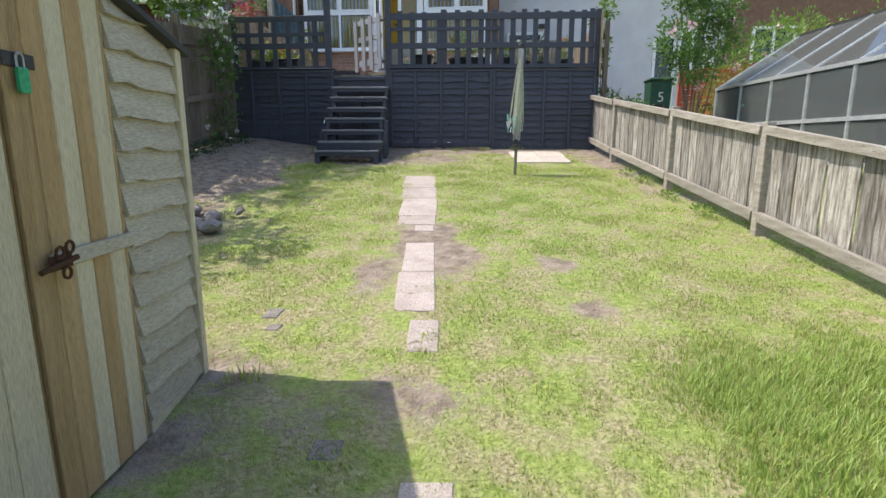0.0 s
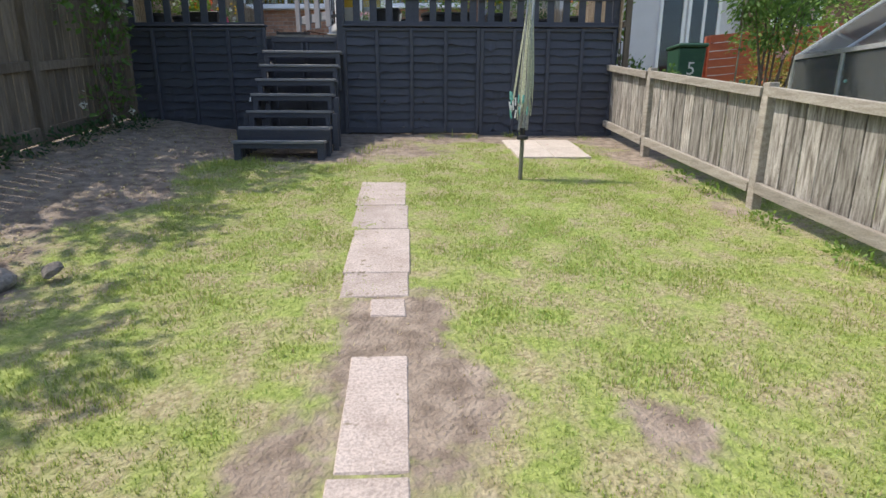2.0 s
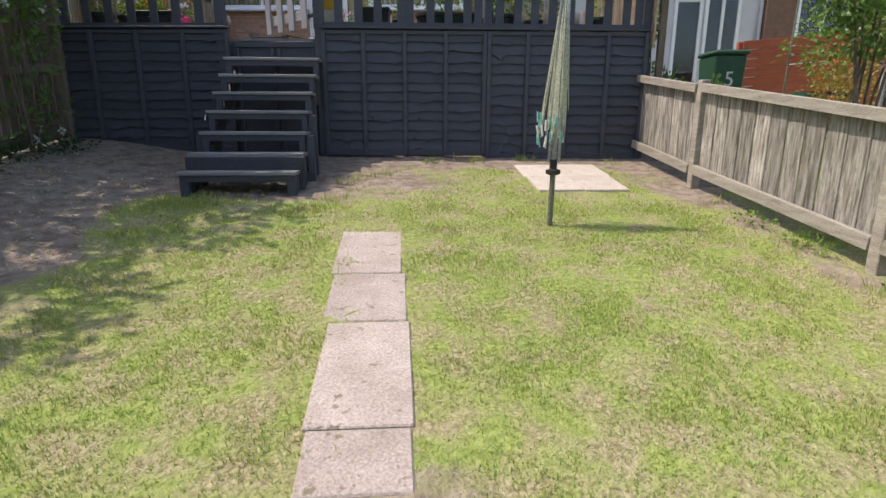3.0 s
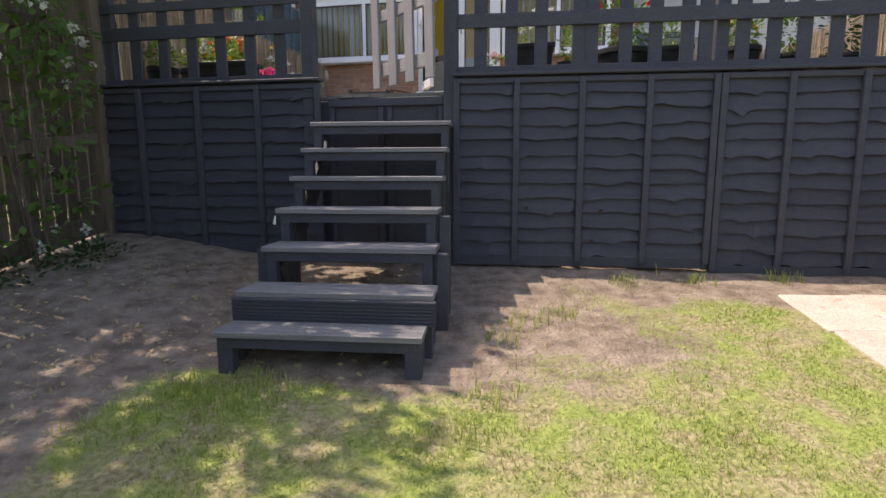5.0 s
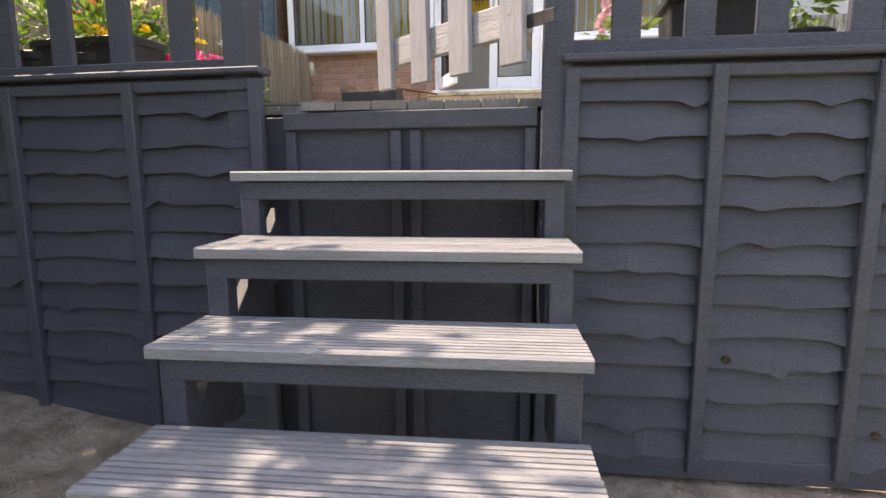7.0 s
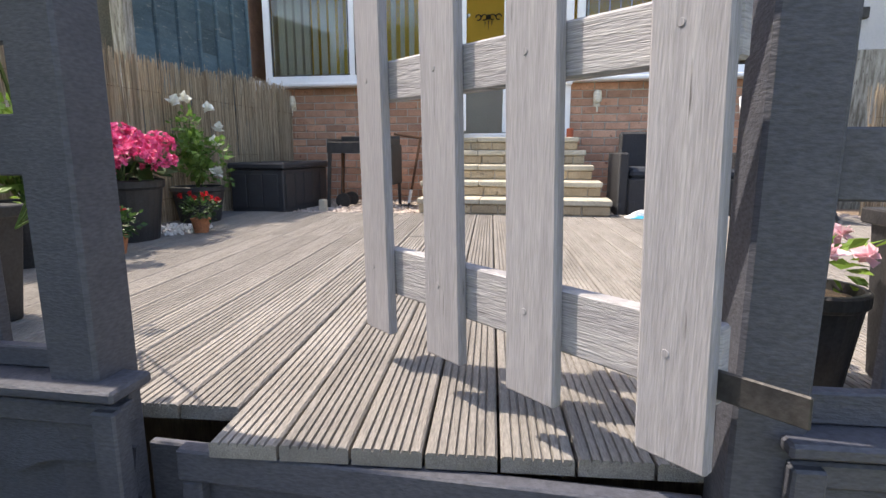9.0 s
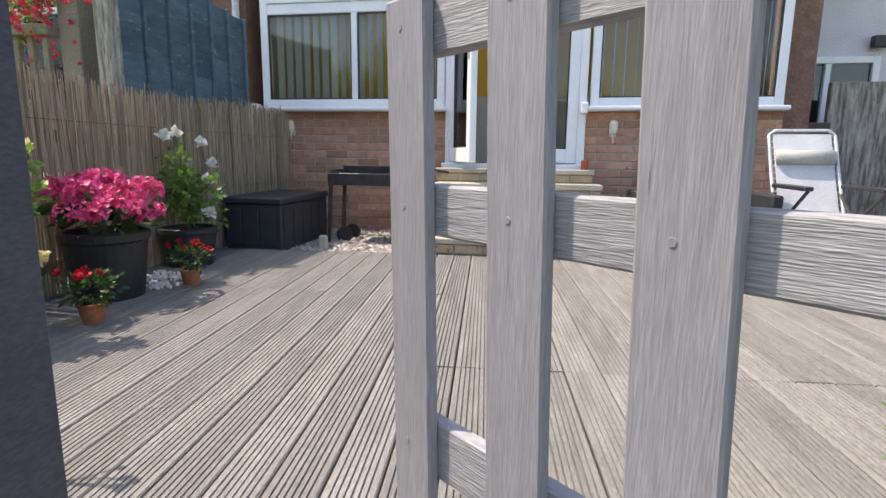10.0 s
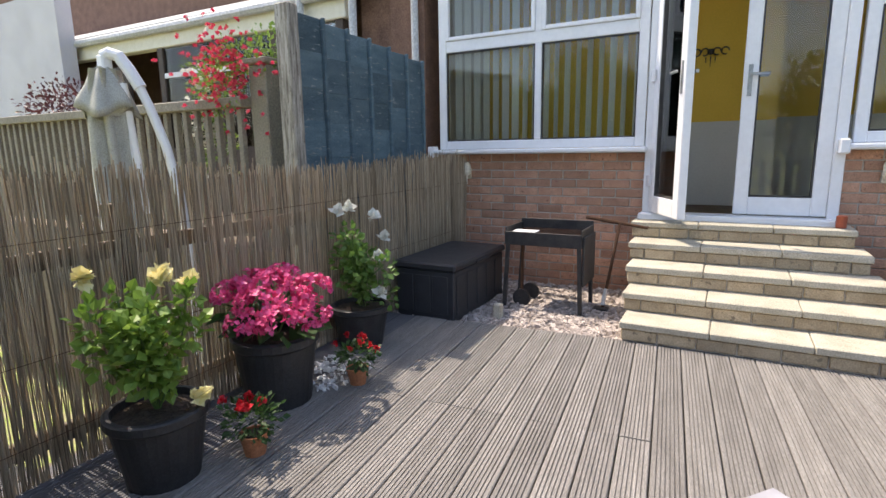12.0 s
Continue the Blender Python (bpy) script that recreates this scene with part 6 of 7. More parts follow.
def tamper():
    root = thing("garden_tool", (-2.88, 14.2, 2.86), "rusted long handled tool leaning by the steps", "tool")
    part("shaft", tubed((-2.87, 14.05, 2.86), (-2.80, 14.25, 3.50), 0.012, 0.011), RUST, root)
    part("handle", tubed((-3.05, 14.22, 3.54), (-2.60, 14.28, 3.47), 0.013, 0.011), RUST, root)
    part("sleeve", tubed((-2.868, 14.055, 2.90), (-2.855, 14.09, 3.02), 0.015), CLOTH_WHITE, root, "white tape on the shaft")
    part("foot", boxed(-2.93, -2.82, 13.99, 14.07, 2.85, 2.885), IRON, root)
tamper()
solo("stone_block", boxed(-3.53, -3.47, 13.50, 13.56, 2.85, 2.97, bevel=0.008), SLABTOP, "pale brick end standing on the gravel", "brick")
solo("candle_tin", lathe([(0.03, 0), (0.032, 0.01), (0.032, 0.08), (0.02, 0.085)], (-1.40, 14.50, DZ + 0.62), 14), REDPANEL, "small red tin on the top step", "tin")


# ---------------------------------------------------------------- sofa, plastic sheet, recliner
def sofa():
    root = thing("rattan_sofa", (-0.55, 14.1, DZ), "black rattan garden sofa with dark cushions", "sofa")
    x0, x1, y0, y1 = -1.06, -0.10, 13.60, 14.30
    part("base", boxed(x0 + 0.08, x1 - 0.08, y0, y1 - 0.1, 2.85, DZ + 0.28, bevel=0.012), RATTAN, root)
    part("backrest", boxed(x0 + 0.08, x1 - 0.08, y1 - 0.1, y1, 2.85, DZ + 0.66, bevel=0.02), RATTAN, root)
    for xa in (x0, x1 - 0.079):
        part("arm", boxed(xa, xa + 0.078, y0, y1, 2.85, DZ + 0.48, bevel=0.012), RATTAN, root)
    part("seat_cushion", boxed(x0 + 0.09, x1 - 0.09, y0 + 0.01, y1 - 0.11, DZ + 0.281, DZ + 0.36, bevel=0.025), CUSHION_AND_UNLIT, root, "dark seat cushion")
sofa()


def plastic_sheet():
    root = thing("plastic_sheet", (-0.8, 13.42, DZ), "crumpled white and blue plastic sheet on the deck", "plastic sheet")
    for k, (x0, x1, y0, y1, m, h) in enumerate(((-1.03, -0.42, 13.30, 13.42, PLASTIC_CLEAR, 0.07), (-1.0, -0.6, 13.28, 13.34, PLASTIC_BLUE, 0.02))):
        bm = bmesh.new()
        bmesh.ops.create_grid(bm, x_segments=26, y_segments=8, size=0.5)
        for v in bm.verts:
            e = 1 - max(abs(v.co.x), abs(v.co.y)) * 2
            v.co = Vector((x0 + (v.co.x + 0.5) * (x1 - x0), y0 + (v.co.y + 0.5) * (y1 - y0), DZ + 0.004 + h * min(1, e * 3) * (0.6 + 0.8 * noise.noise((v.co.x * 5, v.co.y * 9, k * 3)))))
        part("fold", bm, m, root, "white plastic" if k == 0 else "blue plastic")
plastic_sheet()


def recliner():
    root = thing("folding_recliner", (0.14, 13.62, DZ), "pale grey folding garden recliner with black arms", "chair")
    ox, oy, z = 0.14, 13.62, DZ
    def P(x, y, zz):
        return (ox + 0.88 * x, oy + y, z + 0.87 * zz)
    for s in (-0.26, 0.26):
        part("frame", swept([P(s, 0.10, 0.30), P(s, 0.28, 0.72), P(s, 0.40, 1.05), P(s * 0.8, 0.41, 1.09)], 0.012, 8), ALU, root)
        part("frame", swept([P(s, 0.12, 0.32), P(s, -0.30, 0.38), P(s, -0.55, 0.22)], 0.012, 8), ALU, root)
        part("leg", swept([P(s, -0.32, 0.62), P(s, 0.05, 0.30), P(s, 0.30, 0.012)], 0.012, 8), IRON, root)
        part("leg", swept([P(s, 0.25, 0.60), P(s, -0.05, 0.28), P(s, -0.35, 0.012)], 0.012, 8), IRON, root)
        part("foot", swept([P(s, -0.38, 0.012), P(s, -0.30, 0.012), P(s, 0.36, 0.012)], 0.012, 8), STEEL, root)
        part("armrest", boxed(ox + 0.88 * s - 0.03, ox + 0.88 * s + 0.03, oy - 0.32, oy + 0.18, z + 0.53, z + 0.56, bevel=0.008), BLACKPOT, root, "black plastic armrest")
    part("crossbar", tubed(P(-0.21, 0.41, 1.09), P(0.21, 0.41, 1.09), 0.012), ALU, root)
    bm = bmesh.new()
    beam(bm, P(0, 0.12, 0.33), P(0, 0.405, 1.06), 0.40, 0.012, up=(0, -1, 0.3))
    part("back_sling", bm, CLOTH_GREY, root, "pale grey fabric back")
    bm = bmesh.new()
    beam(bm, P(0, 0.12, 0.33), P(0, -0.42, 0.36), 0.40, 0.012)
    part("seat_sling", bm, CLOTH_GREY, root, "pale grey fabric seat")
    part("head_pillow", swept([P(-0.22, 0.31, 0.86), P(0, 0.305, 0.86), P(0.22, 0.31, 0.86)], 0.055, 12), PARASOL, root, "grey roll pillow", smooth=True)
    for k in range(14):
        f = k / 13
        for s in (-0.25, 0.25):
            part("lacing", tubed(P(s, 0.13 + 0.27 * f, 0.36 + 0.68 * f), P(s * 0.9, 0.13 + 0.27 * f, 0.37 + 0.68 * f), 0.004, 0.004, 5), CLOTH_GREY, root)
recliner()
solo("green_bag", lathe([(0.10, 0), (0.17, 0.03), (0.16, 0.08), (0.05, 0.11)], (0.17, 13.60, DZ), 16), GREEN_PLASTIC, "green plastic bag under the recliner", "bag")


# ---------------------------------------------------------------- neighbour's side beyond the reed screen
def neighbour_deck():
    solo("neighbour_deck", boxed(-9.5, -4.78, 12.7, 14.4, 2.0, 3.40, bevel=0), OLD, "neighbour's raised timber deck", "deck", kind="structure")
    root = thing("balustrade", (-6.5, 12.8, 3.4), "taupe painted balustrade of the neighbour's deck", "balustrade")
    part("handrail", boxed(-9.2, -5.06, 12.72, 12.84, 4.38, 4.45, bevel=0.006), TAUPE, root)
    part("bottom_rail", boxed(-9.2, -5.06, 12.74, 12.82, 3.48, 3.54, bevel=0.006), TAUPE, root)
    for k in range(34):
        x = -5.13 - k * 0.115
        part("spindle", boxed(x - 0.022, x + 0.022, 12.76, 12.80, 3.54, 4.38, bevel=0.004), TAUPE, root)
    part("newel", boxed(-5.05, -4.89, 12.80, 12.96, 3.4, 4.66, bevel=0.008), TAUPE, root)
    part("newel_cap", boxed(-5.08, -4.86, 12.77, 12.99, 4.662, 4.70, bevel=0.008), TAUPE, root)
neighbour_deck()


def blue_fence():
    root = thing("blue_fence", (-4.62, 13.2, 3), "faded blue painted fence panels between the houses", "fence", kind="structure")
    part("post", boxed(-4.72, -4.60, 12.74, 12.84, 2.5, 5.0, bevel=0.01), FENCE, root, "weathered bare timber post")
    for k in range(6):
        ya = 12.85 + k * 0.27
        zt = 4.95 - 0.02 * k
        for j in range(9):
            z0 = 2.9 + j * (zt - 2.9) / 9
            bm = bmesh.new()
            box(bm, -4.66, -4.645 + 0.004 * (j % 2), ya, ya + 0.268, z0, z0 + (zt - 2.9) / 9 + 0.015, 0.003)
            part("board", bm, BLUEPAINT, root)
        part("batten", boxed(-4.644, -4.615, ya + 0.24, ya + 0.267, 2.9, zt + 0.02), BLUEPAINT, root)
blue_fence()


def parasol():
    hub = Vector((-5.74, 12.24, 4.67))
    side = Vector((0.87, 0.46, 0))
    foot = Vector((-5.36, 12.44, ground_z(-5.36, 12.44) + 0.005))
    root = thing("parasol", foot, "folded grey cantilever parasol on a curved white arm", "parasol")
    def at(a, dz, back=0.0):
        return hub + side * a + Vector((-0.4 * back, 0.8 * back, dz))
    part("base_plate", boxed(foot.x - 0.35, foot.x + 0.35, foot.y - 0.06, foot.y + 0.06, foot.z, foot.z + 0.05), WHITE, root)
    part("mast", swept([tuple(foot), tuple(at(0.44, -1.3)), tuple(at(0.41, -0.87)), tuple(at(0.35, -0.55)), tuple(at(0.27, -0.30)), tuple(at(0.19, -0.11))], 0.030, 10), WHITE, root, "curved white metal arm")
    part("elbow", swept([tuple(at(0.22, -0.17)), tuple(at(0.16, -0.06)), tuple(at(0.10, 0.03)), tuple(at(0.04, 0.05)), tuple(at(0.0, 0.03))], 0.040, 10), WHITE, root)
    part("strut", tubed(at(0.10, -0.14), at(0.16, -1.0), 0.030, 0.030, 10), WHITE, root)
    part("hub", boxed(hub.x - 0.035, hub.x + 0.035, hub.y - 0.035, hub.y + 0.035, hub.z - 0.06, hub.z + 0.04, bevel=0.01), WHITE, root)
    c = at(-0.01, 0)
    def cloth(rows, folds, amp, phase):
        bm = bmesh.new()
        seg, rings = 64, []
        for z, r in rows:
            rings.append([bm.verts.new((c.x + r * (1 + amp * math.sin(folds * a + z * 2.3 + phase)) * math.cos(a), c.y + r * (1 + amp * math.sin(folds * a + z * 2.3 + phase)) * math.sin(a),
                                        c.z + z + (0.035 * math.sin(3 * a + phase) if r > 0.13 else 0))) for a in np.linspace(0, 6.2832, seg, endpoint=False)])
        for a, b in zip(rings[:-1], rings[1:]):
            for i in range(seg):
                bm.faces.new((a[i], a[(i + 1) % seg], b[(i + 1) % seg], b[i]))
        bm.faces.new(rings[0])
        bm.faces.new(rings[-1][::-1])
        return bm
    part("canopy", cloth(((-0.05, 0.075), (-0.28, 0.10), (-0.5, 0.105), (-0.75, 0.11), (-1.1, 0.10)), 7, 0.30, 0.4), PARASOL, root, "folded grey cloth canopy", smooth=True)
    part("vent", cloth(((-0.03, 0.03), (-0.06, 0.07), (-0.16, 0.11), (-0.27, 0.155), (-0.33, 0.175), (-0.325, 0.165)), 6, 0.13, 1.2), PARASOL, root, "flared cloth top flap", smooth=True)
parasol()
bk = shrub("fuchsia_basket", (-5.2, 12.8, 4.4), [(-5.35, 12.75, 4.62), (-5.15, 12.8, 4.74), (-5.02, 12.85, 4.66), (-5.2, 12.7, 4.50), (-4.98, 12.95, 4.82)], (0.19, 0.15, 0.15), 190, 0.035, LEAF_LIGHT, "red fuchsia cascading over the balustrade", 201)
rngf = np.random.default_rng(8)
flower_mesh("flowers", [(-5.22 + rngf.normal(0, 0.17), 12.74 + rngf.normal(0, 0.08), 4.60 + rngf.normal(0, 0.15)) for _ in range(260)], 0.022, 5, PETAL_FUCHSIA, 203, bk, 2)
wb = shrub("white_flowering_bush", (-5.6, 12.95, 3.4), [(-5.65, 12.95, 4.45), (-5.55, 12.95, 4.6), (-5.6, 12.95, 4.1)], (0.13, 0.15, 0.2), 140, 0.045, LEAF_LIGHT, "white flowering bush behind the balustrade", 211)
flower_mesh("flowers", [(-5.6 + rngf.normal(0, 0.12), 12.9 + rngf.normal(0, 0.06), 4.42 + rngf.normal(0, 0.2)) for _ in range(85)], 0.026, 5, PETAL_WHITE, 213, wb, 2)
shrub("purple_bush", (-7.9, 13.1, 3.4), [(-7.7, 13.1, 4.55), (-8.1, 13.1, 4.62), (-8.5, 13.2, 4.5)], (0.3, 0.25, 0.2), 260, 0.05, LEAF_RED, "dark red leaved bush on the neighbour's deck", 221)


def left_house():
    root = thing("neighbour_house", (-8, 15, 3), "neighbour's brick house with a lean-to porch", "house")
    part("wall", boxed(-26, -5.12, 15.9, 16.2, 2.4, 8.5, bevel=0), BROWNBRICK, root)
    part("porch_wall", boxed(-26, -5.5, 14.5, 14.6, 3.4, 4.15, bevel=0), DARKTRIM, root)
    part("porch_frame", boxed(-26, -5.5, 14.48, 14.62, 5.36, 5.56, bevel=0.01), CREAM, root, "cream fascia board")
    for x in (-5.6, -6.5, -7.4, -8.4):
        part("porch_post", boxed(x - 0.05, x + 0.05, 14.5, 14.6, 4.15, 5.36, bevel=0.006), DARKTRIM, root)
    for a, b in ((-6.45, -5.65), (-7.35, -6.55), (-8.35, -7.45)):
        w = part("window", boxed(a, b, 14.53, 14.55, 4.15, 5.36, bevel=0), GLASS, root)
        part("frame", boxed(a, b, 14.50, 14.52, 5.0, 5.06, bevel=0.004), WHITE, w)
    part("gutter", swept([(-26, 14.42, 5.54), (-8, 14.42, 5.56), (-5.2, 14.42, 5.58)], 0.05, 8), GUTTER, root, "grey gutter")
    bm = bmesh.new()
    beam(bm, (-15.6, 14.44, 5.62), (-15.6, 15.9, 6.2), 20.6, 0.03)
    part("roof", bm, GUTTER, root, "translucent corrugated porch roof")
    for x in (-5.35, -6.0):
        part("downpipe", tubed((x, 14.40, 3.4), (x, 14.40, 6.6), 0.04, 0.04, 10), GUTTER, root)
    part("white_frame", boxed(-9.9, -9.0, 14.44, 14.5, 4.2, 5.2, bevel=0.01), DARKTRIM, root)
    part("white_panel", boxed(-9.78, -9.12, 14.42, 14.438, 4.3, 5.1, bevel=0.01), WHITE, root)
    part("pale_wall", boxed(-16, -10.0, 14.2, 14.4, 3.4, 6.2, bevel=0), RENDER, root)
    part("corner_wall", boxed(-5.48, -5.12, 14.72, 15.9, 2.4, 8.0, bevel=0), BROWNBRICK, root)
    part("side_wall", boxed(-16.2, -16.05, 9.6, 14.1, 2.3, 5.6, bevel=0), RENDER, root)
left_house()
solo("downpipe", tubed((-4.80, WY - 0.08, 2.6), (-4.80, WY - 0.08, 7.5), 0.035, 0.035, 10), GUTTER, "grey downpipe on the house corner", "downpipe")


# ---------------------------------------------------------------- right neighbour
def right_house():
    root = thing("rendered_house", (5, 16.2, 2), "pale pebbledashed house with white windows", "house")
    part("wall", boxed(0.52, 6.6, 16.2, 16.5, 1.5, 8.5, bevel=0), RENDER, root)
    part("brick_wall", boxed(6.602, 14, 16.0, 16.4, 1.5, 8.5, bevel=0), BROWNBRICK, root)
    def win(x0, x1, z0, z1, y=16.2, mid=True):
        g = part("window", boxed(x0 + 0.06, x1 - 0.06, y - 0.012, y - 0.006, z0 + 0.06, z1 - 0.06, bevel=0), GLASS, root)
        # flat dark sheet on the wall stands in for an unlit room
        part("unlit_room_sheet", boxed(x0 + 0.05, x1 - 0.05, y - 0.004, y - 0.001, z0 + 0.05, z1 - 0.05, bevel=0), CUSHION_AND_UNLIT, g)
        for q in ((x0, x0 + 0.07, z0, z1), (x1 - 0.07, x1, z0, z1), (x0 + 0.07, x1 - 0.07, z0, z0 + 0.07), (x0 + 0.07, x1 - 0.07, z1 - 0.07, z1)):
            part("frame", boxed(q[0], q[1], y - 0.05, y - 0.001, q[2], q[3], bevel=0.005), WHITE, g)
        if mid:
            part("frame", boxed((x0 + x1) / 2 - 0.03, (x0 + x1) / 2 + 0.03, y - 0.048, y - 0.001, z0 + 0.07, z1 - 0.07, bevel=0.005), WHITE, g)
        part("sill", boxed(x0 - 0.04, x1 + 0.04, y - 0.1, y - 0.001, z0 - 0.05, z0 - 0.002, bevel=0.006), WHITE, g)
    win(0.75, 1.75, 2.9, 4.72)
    win(4.75, 5.35, 2.2, 4.55, mid=False)
    win(5.40, 6.15, 3.35, 4.60)
    win(7.2, 8.3, 3.2, 4.7, 16.0)
    part("downpipe", tubed((6.55, 16.12, 1.8), (6.55, 16.12, 8), 0.035, 0.035, 10), GUTTER, root)
    lamp = part("flood_lamp", boxed(1.62, 1.80, 16.08, 16.16, 4.80, 4.92, bevel=0.01), IRON, root, "black security lamp")
    part("bracket", boxed(1.69, 1.73, 16.16, 16.2, 4.84, 4.88, bevel=0), IRON, lamp)
right_house()
solo("side_gate", boxed(0.52, 0.75, 14.9, 14.96, 2.6, 3.95, bevel=0.005), DARKTRIM, "dark timber side gate beside the house corner", "gate")
solo("timber_screen", boxed(0.9, 2.3, 15.3, 15.36, 2.6, 4.35, bevel=0.005), FENCE, "weathered timber screen beyond the deck", "fence", kind="structure")


def greenhouse():
    root = thing("greenhouse", (4.4, 6, 1.5), "aluminium framed greenhouse with hazy glass", "greenhouse")
    M = GARDEN
    x0, xr, x1, y0, y1 = 3.62, 4.75, 5.9, 2.6, 8.05
    zb, ze, zr = 1.55, 2.50, 3.22
    def W(x, y, z):
        return M @ Vector((x, y, z))
    n = 8
    ys = [y0 + (y1 - y0) * k / n for k in range(n + 1)]
    for y in ys:
        for xa, za, xb, zb2 in ((x0, zb, x0, ze), (x0, ze, xr, zr), (xr, zr, x1, ze), (x1, ze, x1, zb)):
            part("glazing_bar", beamed(W(xa, y, za), W(xb, y, zb2), 0.022, 0.03, up=(0.09, 1, 0), bevel=0), ALU, root)
    for x, z in ((x0, ze), (xr, zr), (x1, ze), (x0, zb), (x1, zb), (x0, 1.98)):
        part("rail", beamed(W(x, y0, z), W(x, y1, z), 0.04, 0.04, bevel=0), ALU if z != zr else IRON, root)
    for a, b in ((0, 1), (3, 2), (4, 5), (7, 6)):
        part("brace", beamed(W(x0 + 0.02, ys[a], zb), W(x0 + 0.02, ys[b] - 0.1, ze), 0.02, 0.02, bevel=0), ALU, root)
    for ya, yb in zip(ys[:-1], ys[1:]):
        for a, za, b, zb2 in ((x0, zb, x0, ze), (x0, ze, xr, zr), (xr, zr, x1, ze), (x1, zb, x1, ze)):
            bm = bmesh.new()
            e = 0.004
            q = [W(a, ya + 0.012, za), W(a, yb - 0.012, za), W(b, yb - 0.012, zb2), W(b, ya + 0.012, zb2)]
            n3 = (q[1] - q[0]).cross(q[3] - q[0]).normalized() * e
            lo = [bm.verts.new(v - n3 / 2) for v in q]
            hi = [bm.verts.new(v + n3 / 2) for v in q]
            bm.faces.new(lo[::-1])
            bm.faces.new(hi)
            for i in range(4):
                bm.faces.new((lo[i], lo[(i + 1) % 4], hi[(i + 1) % 4], hi[i]))
            pane = part("pane", bm, GH_GLASS, root)
            pane.visible_shadow = False
    for y in (y0, y1):
        for xa in (x0 + 0.56, xr, x1 - 0.56):
            zt = zr - abs(xa - xr) / (xr - x0) * (zr - ze)
            part("gable_bar", beamed(W(xa, y, zb), W(xa, y, zt), 0.025, 0.025, up=(0, 1, 0), bevel=0), ALU, root)
        bm = bmesh.new()
        vs = [bm.verts.new(W(a, y + 0.003, z)) for a, z in ((x0, zb), (x1, zb), (x1, ze), (xr, zr), (x0, ze))]
        ws = [bm.verts.new(W(a, y - 0.003, z)) for a, z in ((x0, zb), (x1, zb), (x1, ze), (xr, zr), (x0, ze))]
        bm.faces.new(vs)
        bm.faces.new(ws[::-1])
        for i in range(5):
            bm.faces.new((vs[i], ws[i], ws[(i + 1) % 5], vs[(i + 1) % 5]))
        bmesh.ops.recalc_face_normals(bm, faces=bm.faces)
        pane = part("gable_pane", bm, GH_GLASS, root)
        pane.visible_shadow = False
    part("bench", beamed(W(3.95, 2.8, 2.0), W(3.95, 7.9, 2.0), 0.5, 0.03), OLD, root)
    can = W(3.95, 7.2, 2.016)
    wc = thing("watering_can", can, "green watering can on the greenhouse bench", "watering can")
    part("body", lathe([(0.11, 0), (0.12, 0.02), (0.11, 0.18), (0.06, 0.22)], can, 18), TEAL, wc)
    part("spout", tubed(can + Vector((-0.1, 0, 0.05)), can + Vector((-0.33, 0.05, 0.22)), 0.02, 0.014), TEAL, wc)
    for k in range(4):
        shrub("greenhouse_plant", W(3.95, 3.4 + k * 1.2, 2.015), [tuple(W(3.95, 3.4 + k * 1.2, 2.2))], (0.18, 0.2, 0.17), 160, 0.06, LEAF_DARK, "dark green seedlings on the greenhouse bench", 230 + k, group="greenhouse plants")
greenhouse()


def wheelie_bin():
    x, y, z = 3.66, 11.3, 1.85
    root = thing("wheelie_bin", (x, y, z), "dark green wheelie bin numbered 5", "bin")
    bm = bmesh.new()
    box(bm, x - 0.2, x + 0.2, y - 0.25, y + 0.25, z, z + 0.98, 0.015)
    for v in bm.verts:
        f = 0.82 + 0.18 * (v.co.z - z)
        v.co.x, v.co.y = x + (v.co.x - x) * f, y + (v.co.y - y) * f
    part("body", bm, BIN, root)
    part("lid", boxed(x - 0.22, x + 0.22, y - 0.29, y + 0.28, z + 0.985, z + 1.04, bevel=0.02), BIN, root)
    fc = bpy.data.curves.new("number", "FONT")
    fc.body, fc.size, fc.extrude, fc.align_x = "5", 0.26, 0.002, "CENTER"
    fc.materials.append(CLOTH_WHITE)
    t = new("number", fc)
    t.matrix_basis = pose(x, y - 0.238, z + 0.60, 92.7, 0, 0)
    t.parent = root
    t.matrix_parent_inverse = Matrix.Translation(-root.location)
    t["label"] = "white house number"
wheelie_bin()


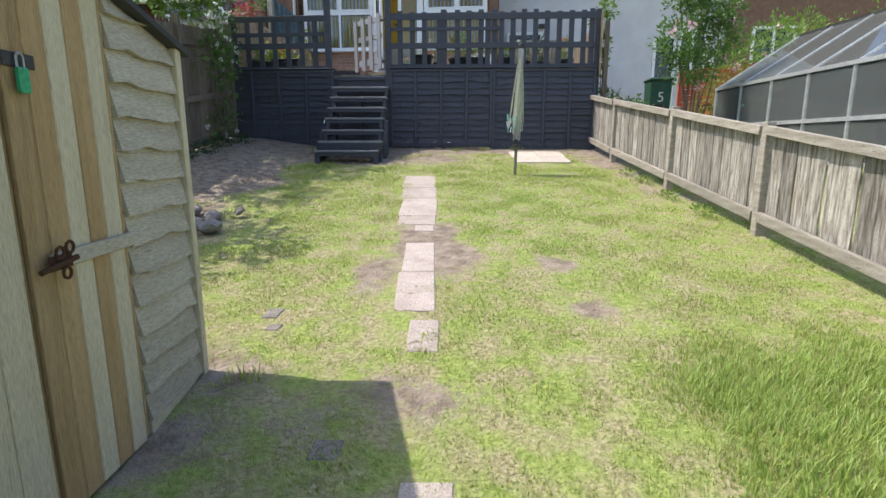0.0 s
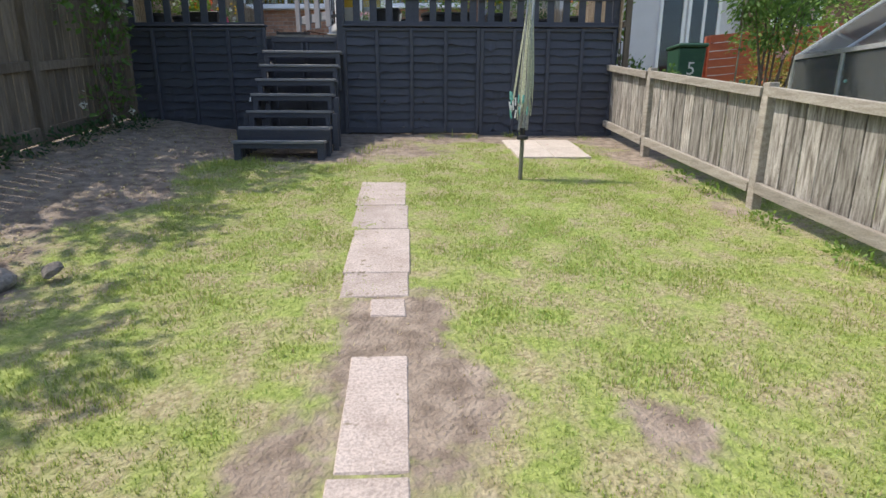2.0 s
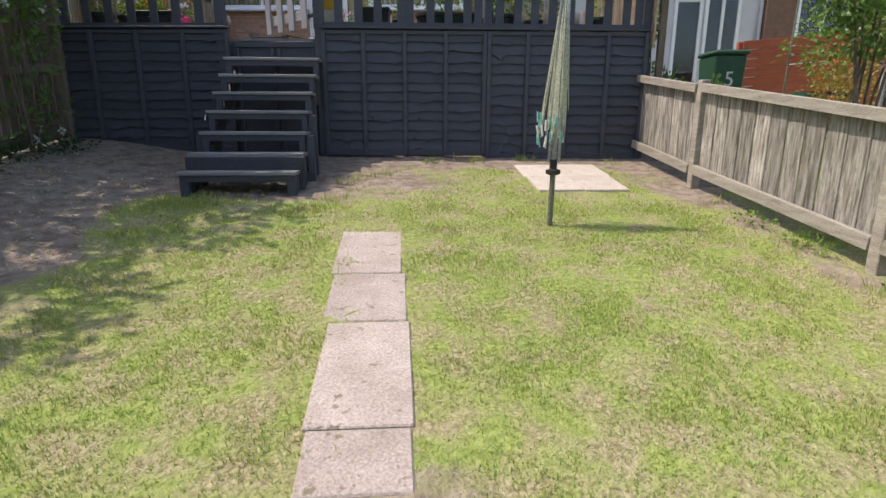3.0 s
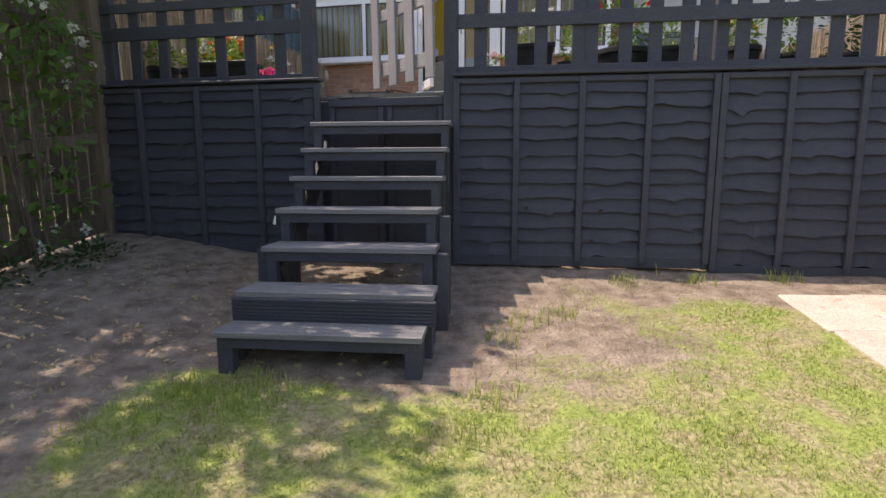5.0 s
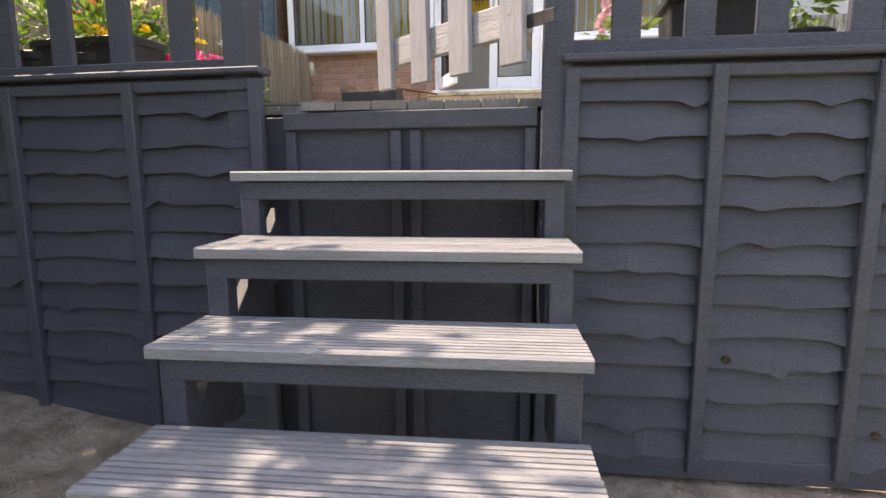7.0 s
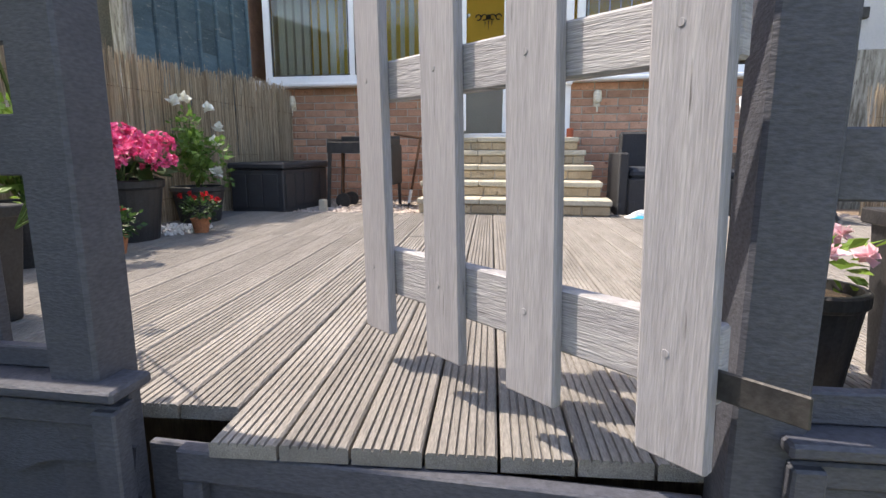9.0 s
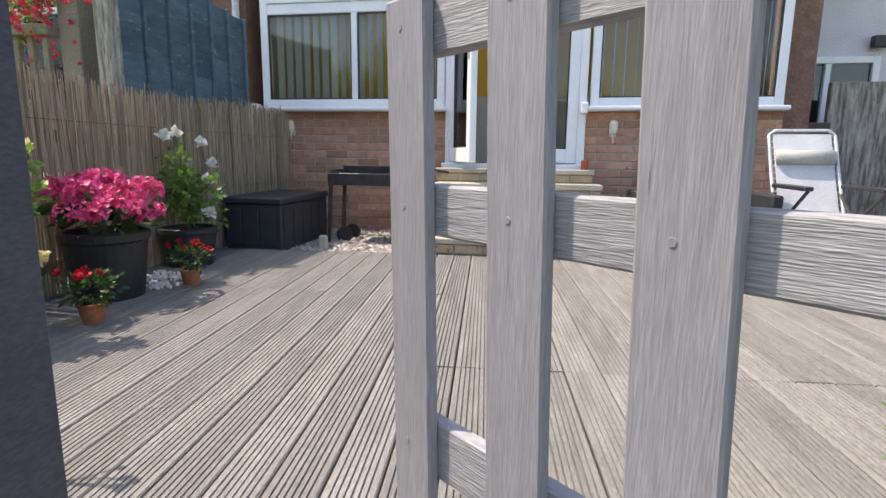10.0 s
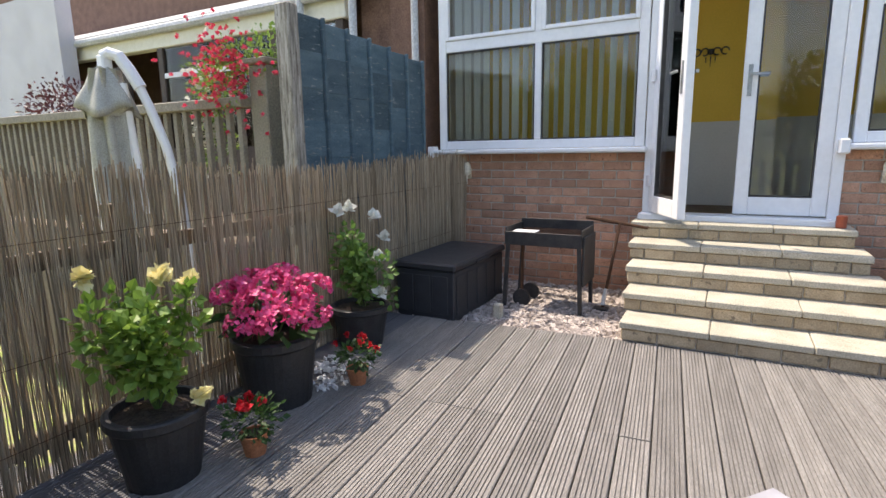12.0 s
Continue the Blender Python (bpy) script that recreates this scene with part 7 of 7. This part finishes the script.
def red_fence():
    root = thing("red_fence", (5.5, 12.2, 2), "red painted board fence beyond the bin", "fence")
    for k in range(9):
        part("board", beamed((4.35, 12.2, 2.05 + k * 0.13), (7.4, 12.6, 2.35 + k * 0.13), 0.02, 0.12), REDPANEL, root)
    for x in (4.4, 5.9, 7.3):
        part("post", boxed(x - 0.04, x + 0.04, 12.36, 12.44, 1.5, 3.16 + 0.1 * (x - 4.4)), REDPANEL, root)
red_fence()
solo("garden_cane", tubed((4.1, 10.6, 1.9), (4.15, 10.6, 4.3), 0.012), OLIVE, "green garden cane behind the fence", "cane")
for k, (x, y, s) in enumerate(((3.35, 10.2, 0.14), (4.25, 10.4, 0.16), (4.6, 10.3, 0.17))):
    rt = thing("garden_pot", (x, y, 2.0), "dark plastic garden pot behind the fence", "pot", "pots behind the fence")
    part("pot", lathe([(s * 0.7, -0.2), (s * 0.95, 0.28), (s, 0.28), (s, 0.34), (s * 0.85, 0.34)], (x, y, 2.0), 18), BLACKPOT if k != 1 else BIN, rt)
# ---------------------------------------------------------------- deck boards and bricks
def deck_boards():
    root = thing("deck", (-1.85, 10.0, DZ), "weathered grey ribbed timber deck", "deck", kind="structure")
    x, slope, w = -4.35, 0.0928, 0.12
    while x < 2.62:
        near = 10.0 + max(0.125 if not -2.33 < x < -1.44 else 0.0, (x + w - 2.34) / slope)
        far = 10.0 + min(3.45, (x + 4.46) / slope)
        seam = 11.27 if x > -2.2 else 12.25
        cuts = [near] + [c for c in (seam,) if near + 0.1 < c < far - 0.1] + [far]
        for a, b in zip(cuts[:-1], cuts[1:]):
            if b - a > 0.05:
                bm = ribbed_board(x, x + w, a + 0.002, b - 0.002, DZ - 0.03, DZ + R.uniform(-0.0015, 0.0015), 7, along="y")
                # boards beside the reed screen get its shade as a darker colour
                part("deck_board", bm, DECK_SHADE if x < -3.78 else DECK, root)
        x += w + 0.006
    return root
swing([deck_boards()], (-1.85, 10.0), 5.3)


def lay_bricks(base, x0, x1, z0, z1):
    bw, bh, j = 0.215, 0.065, 0.010
    full = boxed(-bw / 2, bw / 2, 0, 0.06, -bh / 2, bh / 2, bevel=0.004)
    me = place("brick", full, BRICK)
    me_data = me.data
    bpy.data.objects.remove(me)
    row, z = 0, z1 - bh / 2 - 0.004
    while z > z0:
        x = x0 - (bw / 2 if row % 2 else 0)
        while x < x1:
            a, b = max(x, x0), min(x + bw, x1)
            if b - a > 0.03:
                ob = new("brick", me_data)
                ob.location = ((a + b) / 2 + R.uniform(-0.002, 0.002), WY - 0.008 + R.uniform(-0.002, 0.002), z + R.uniform(-0.0015, 0.0015))
                ob.scale = ((b - a) / bw, 1, 1)
                ob.parent = base
            x += bw + j
        z -= bh + j
        row += 1
lay_bricks(wall_a, -4.72, -2.70, 2.86, 4.03)
lay_bricks(wall_b, -1.40, 0.27, 2.86, 4.03)
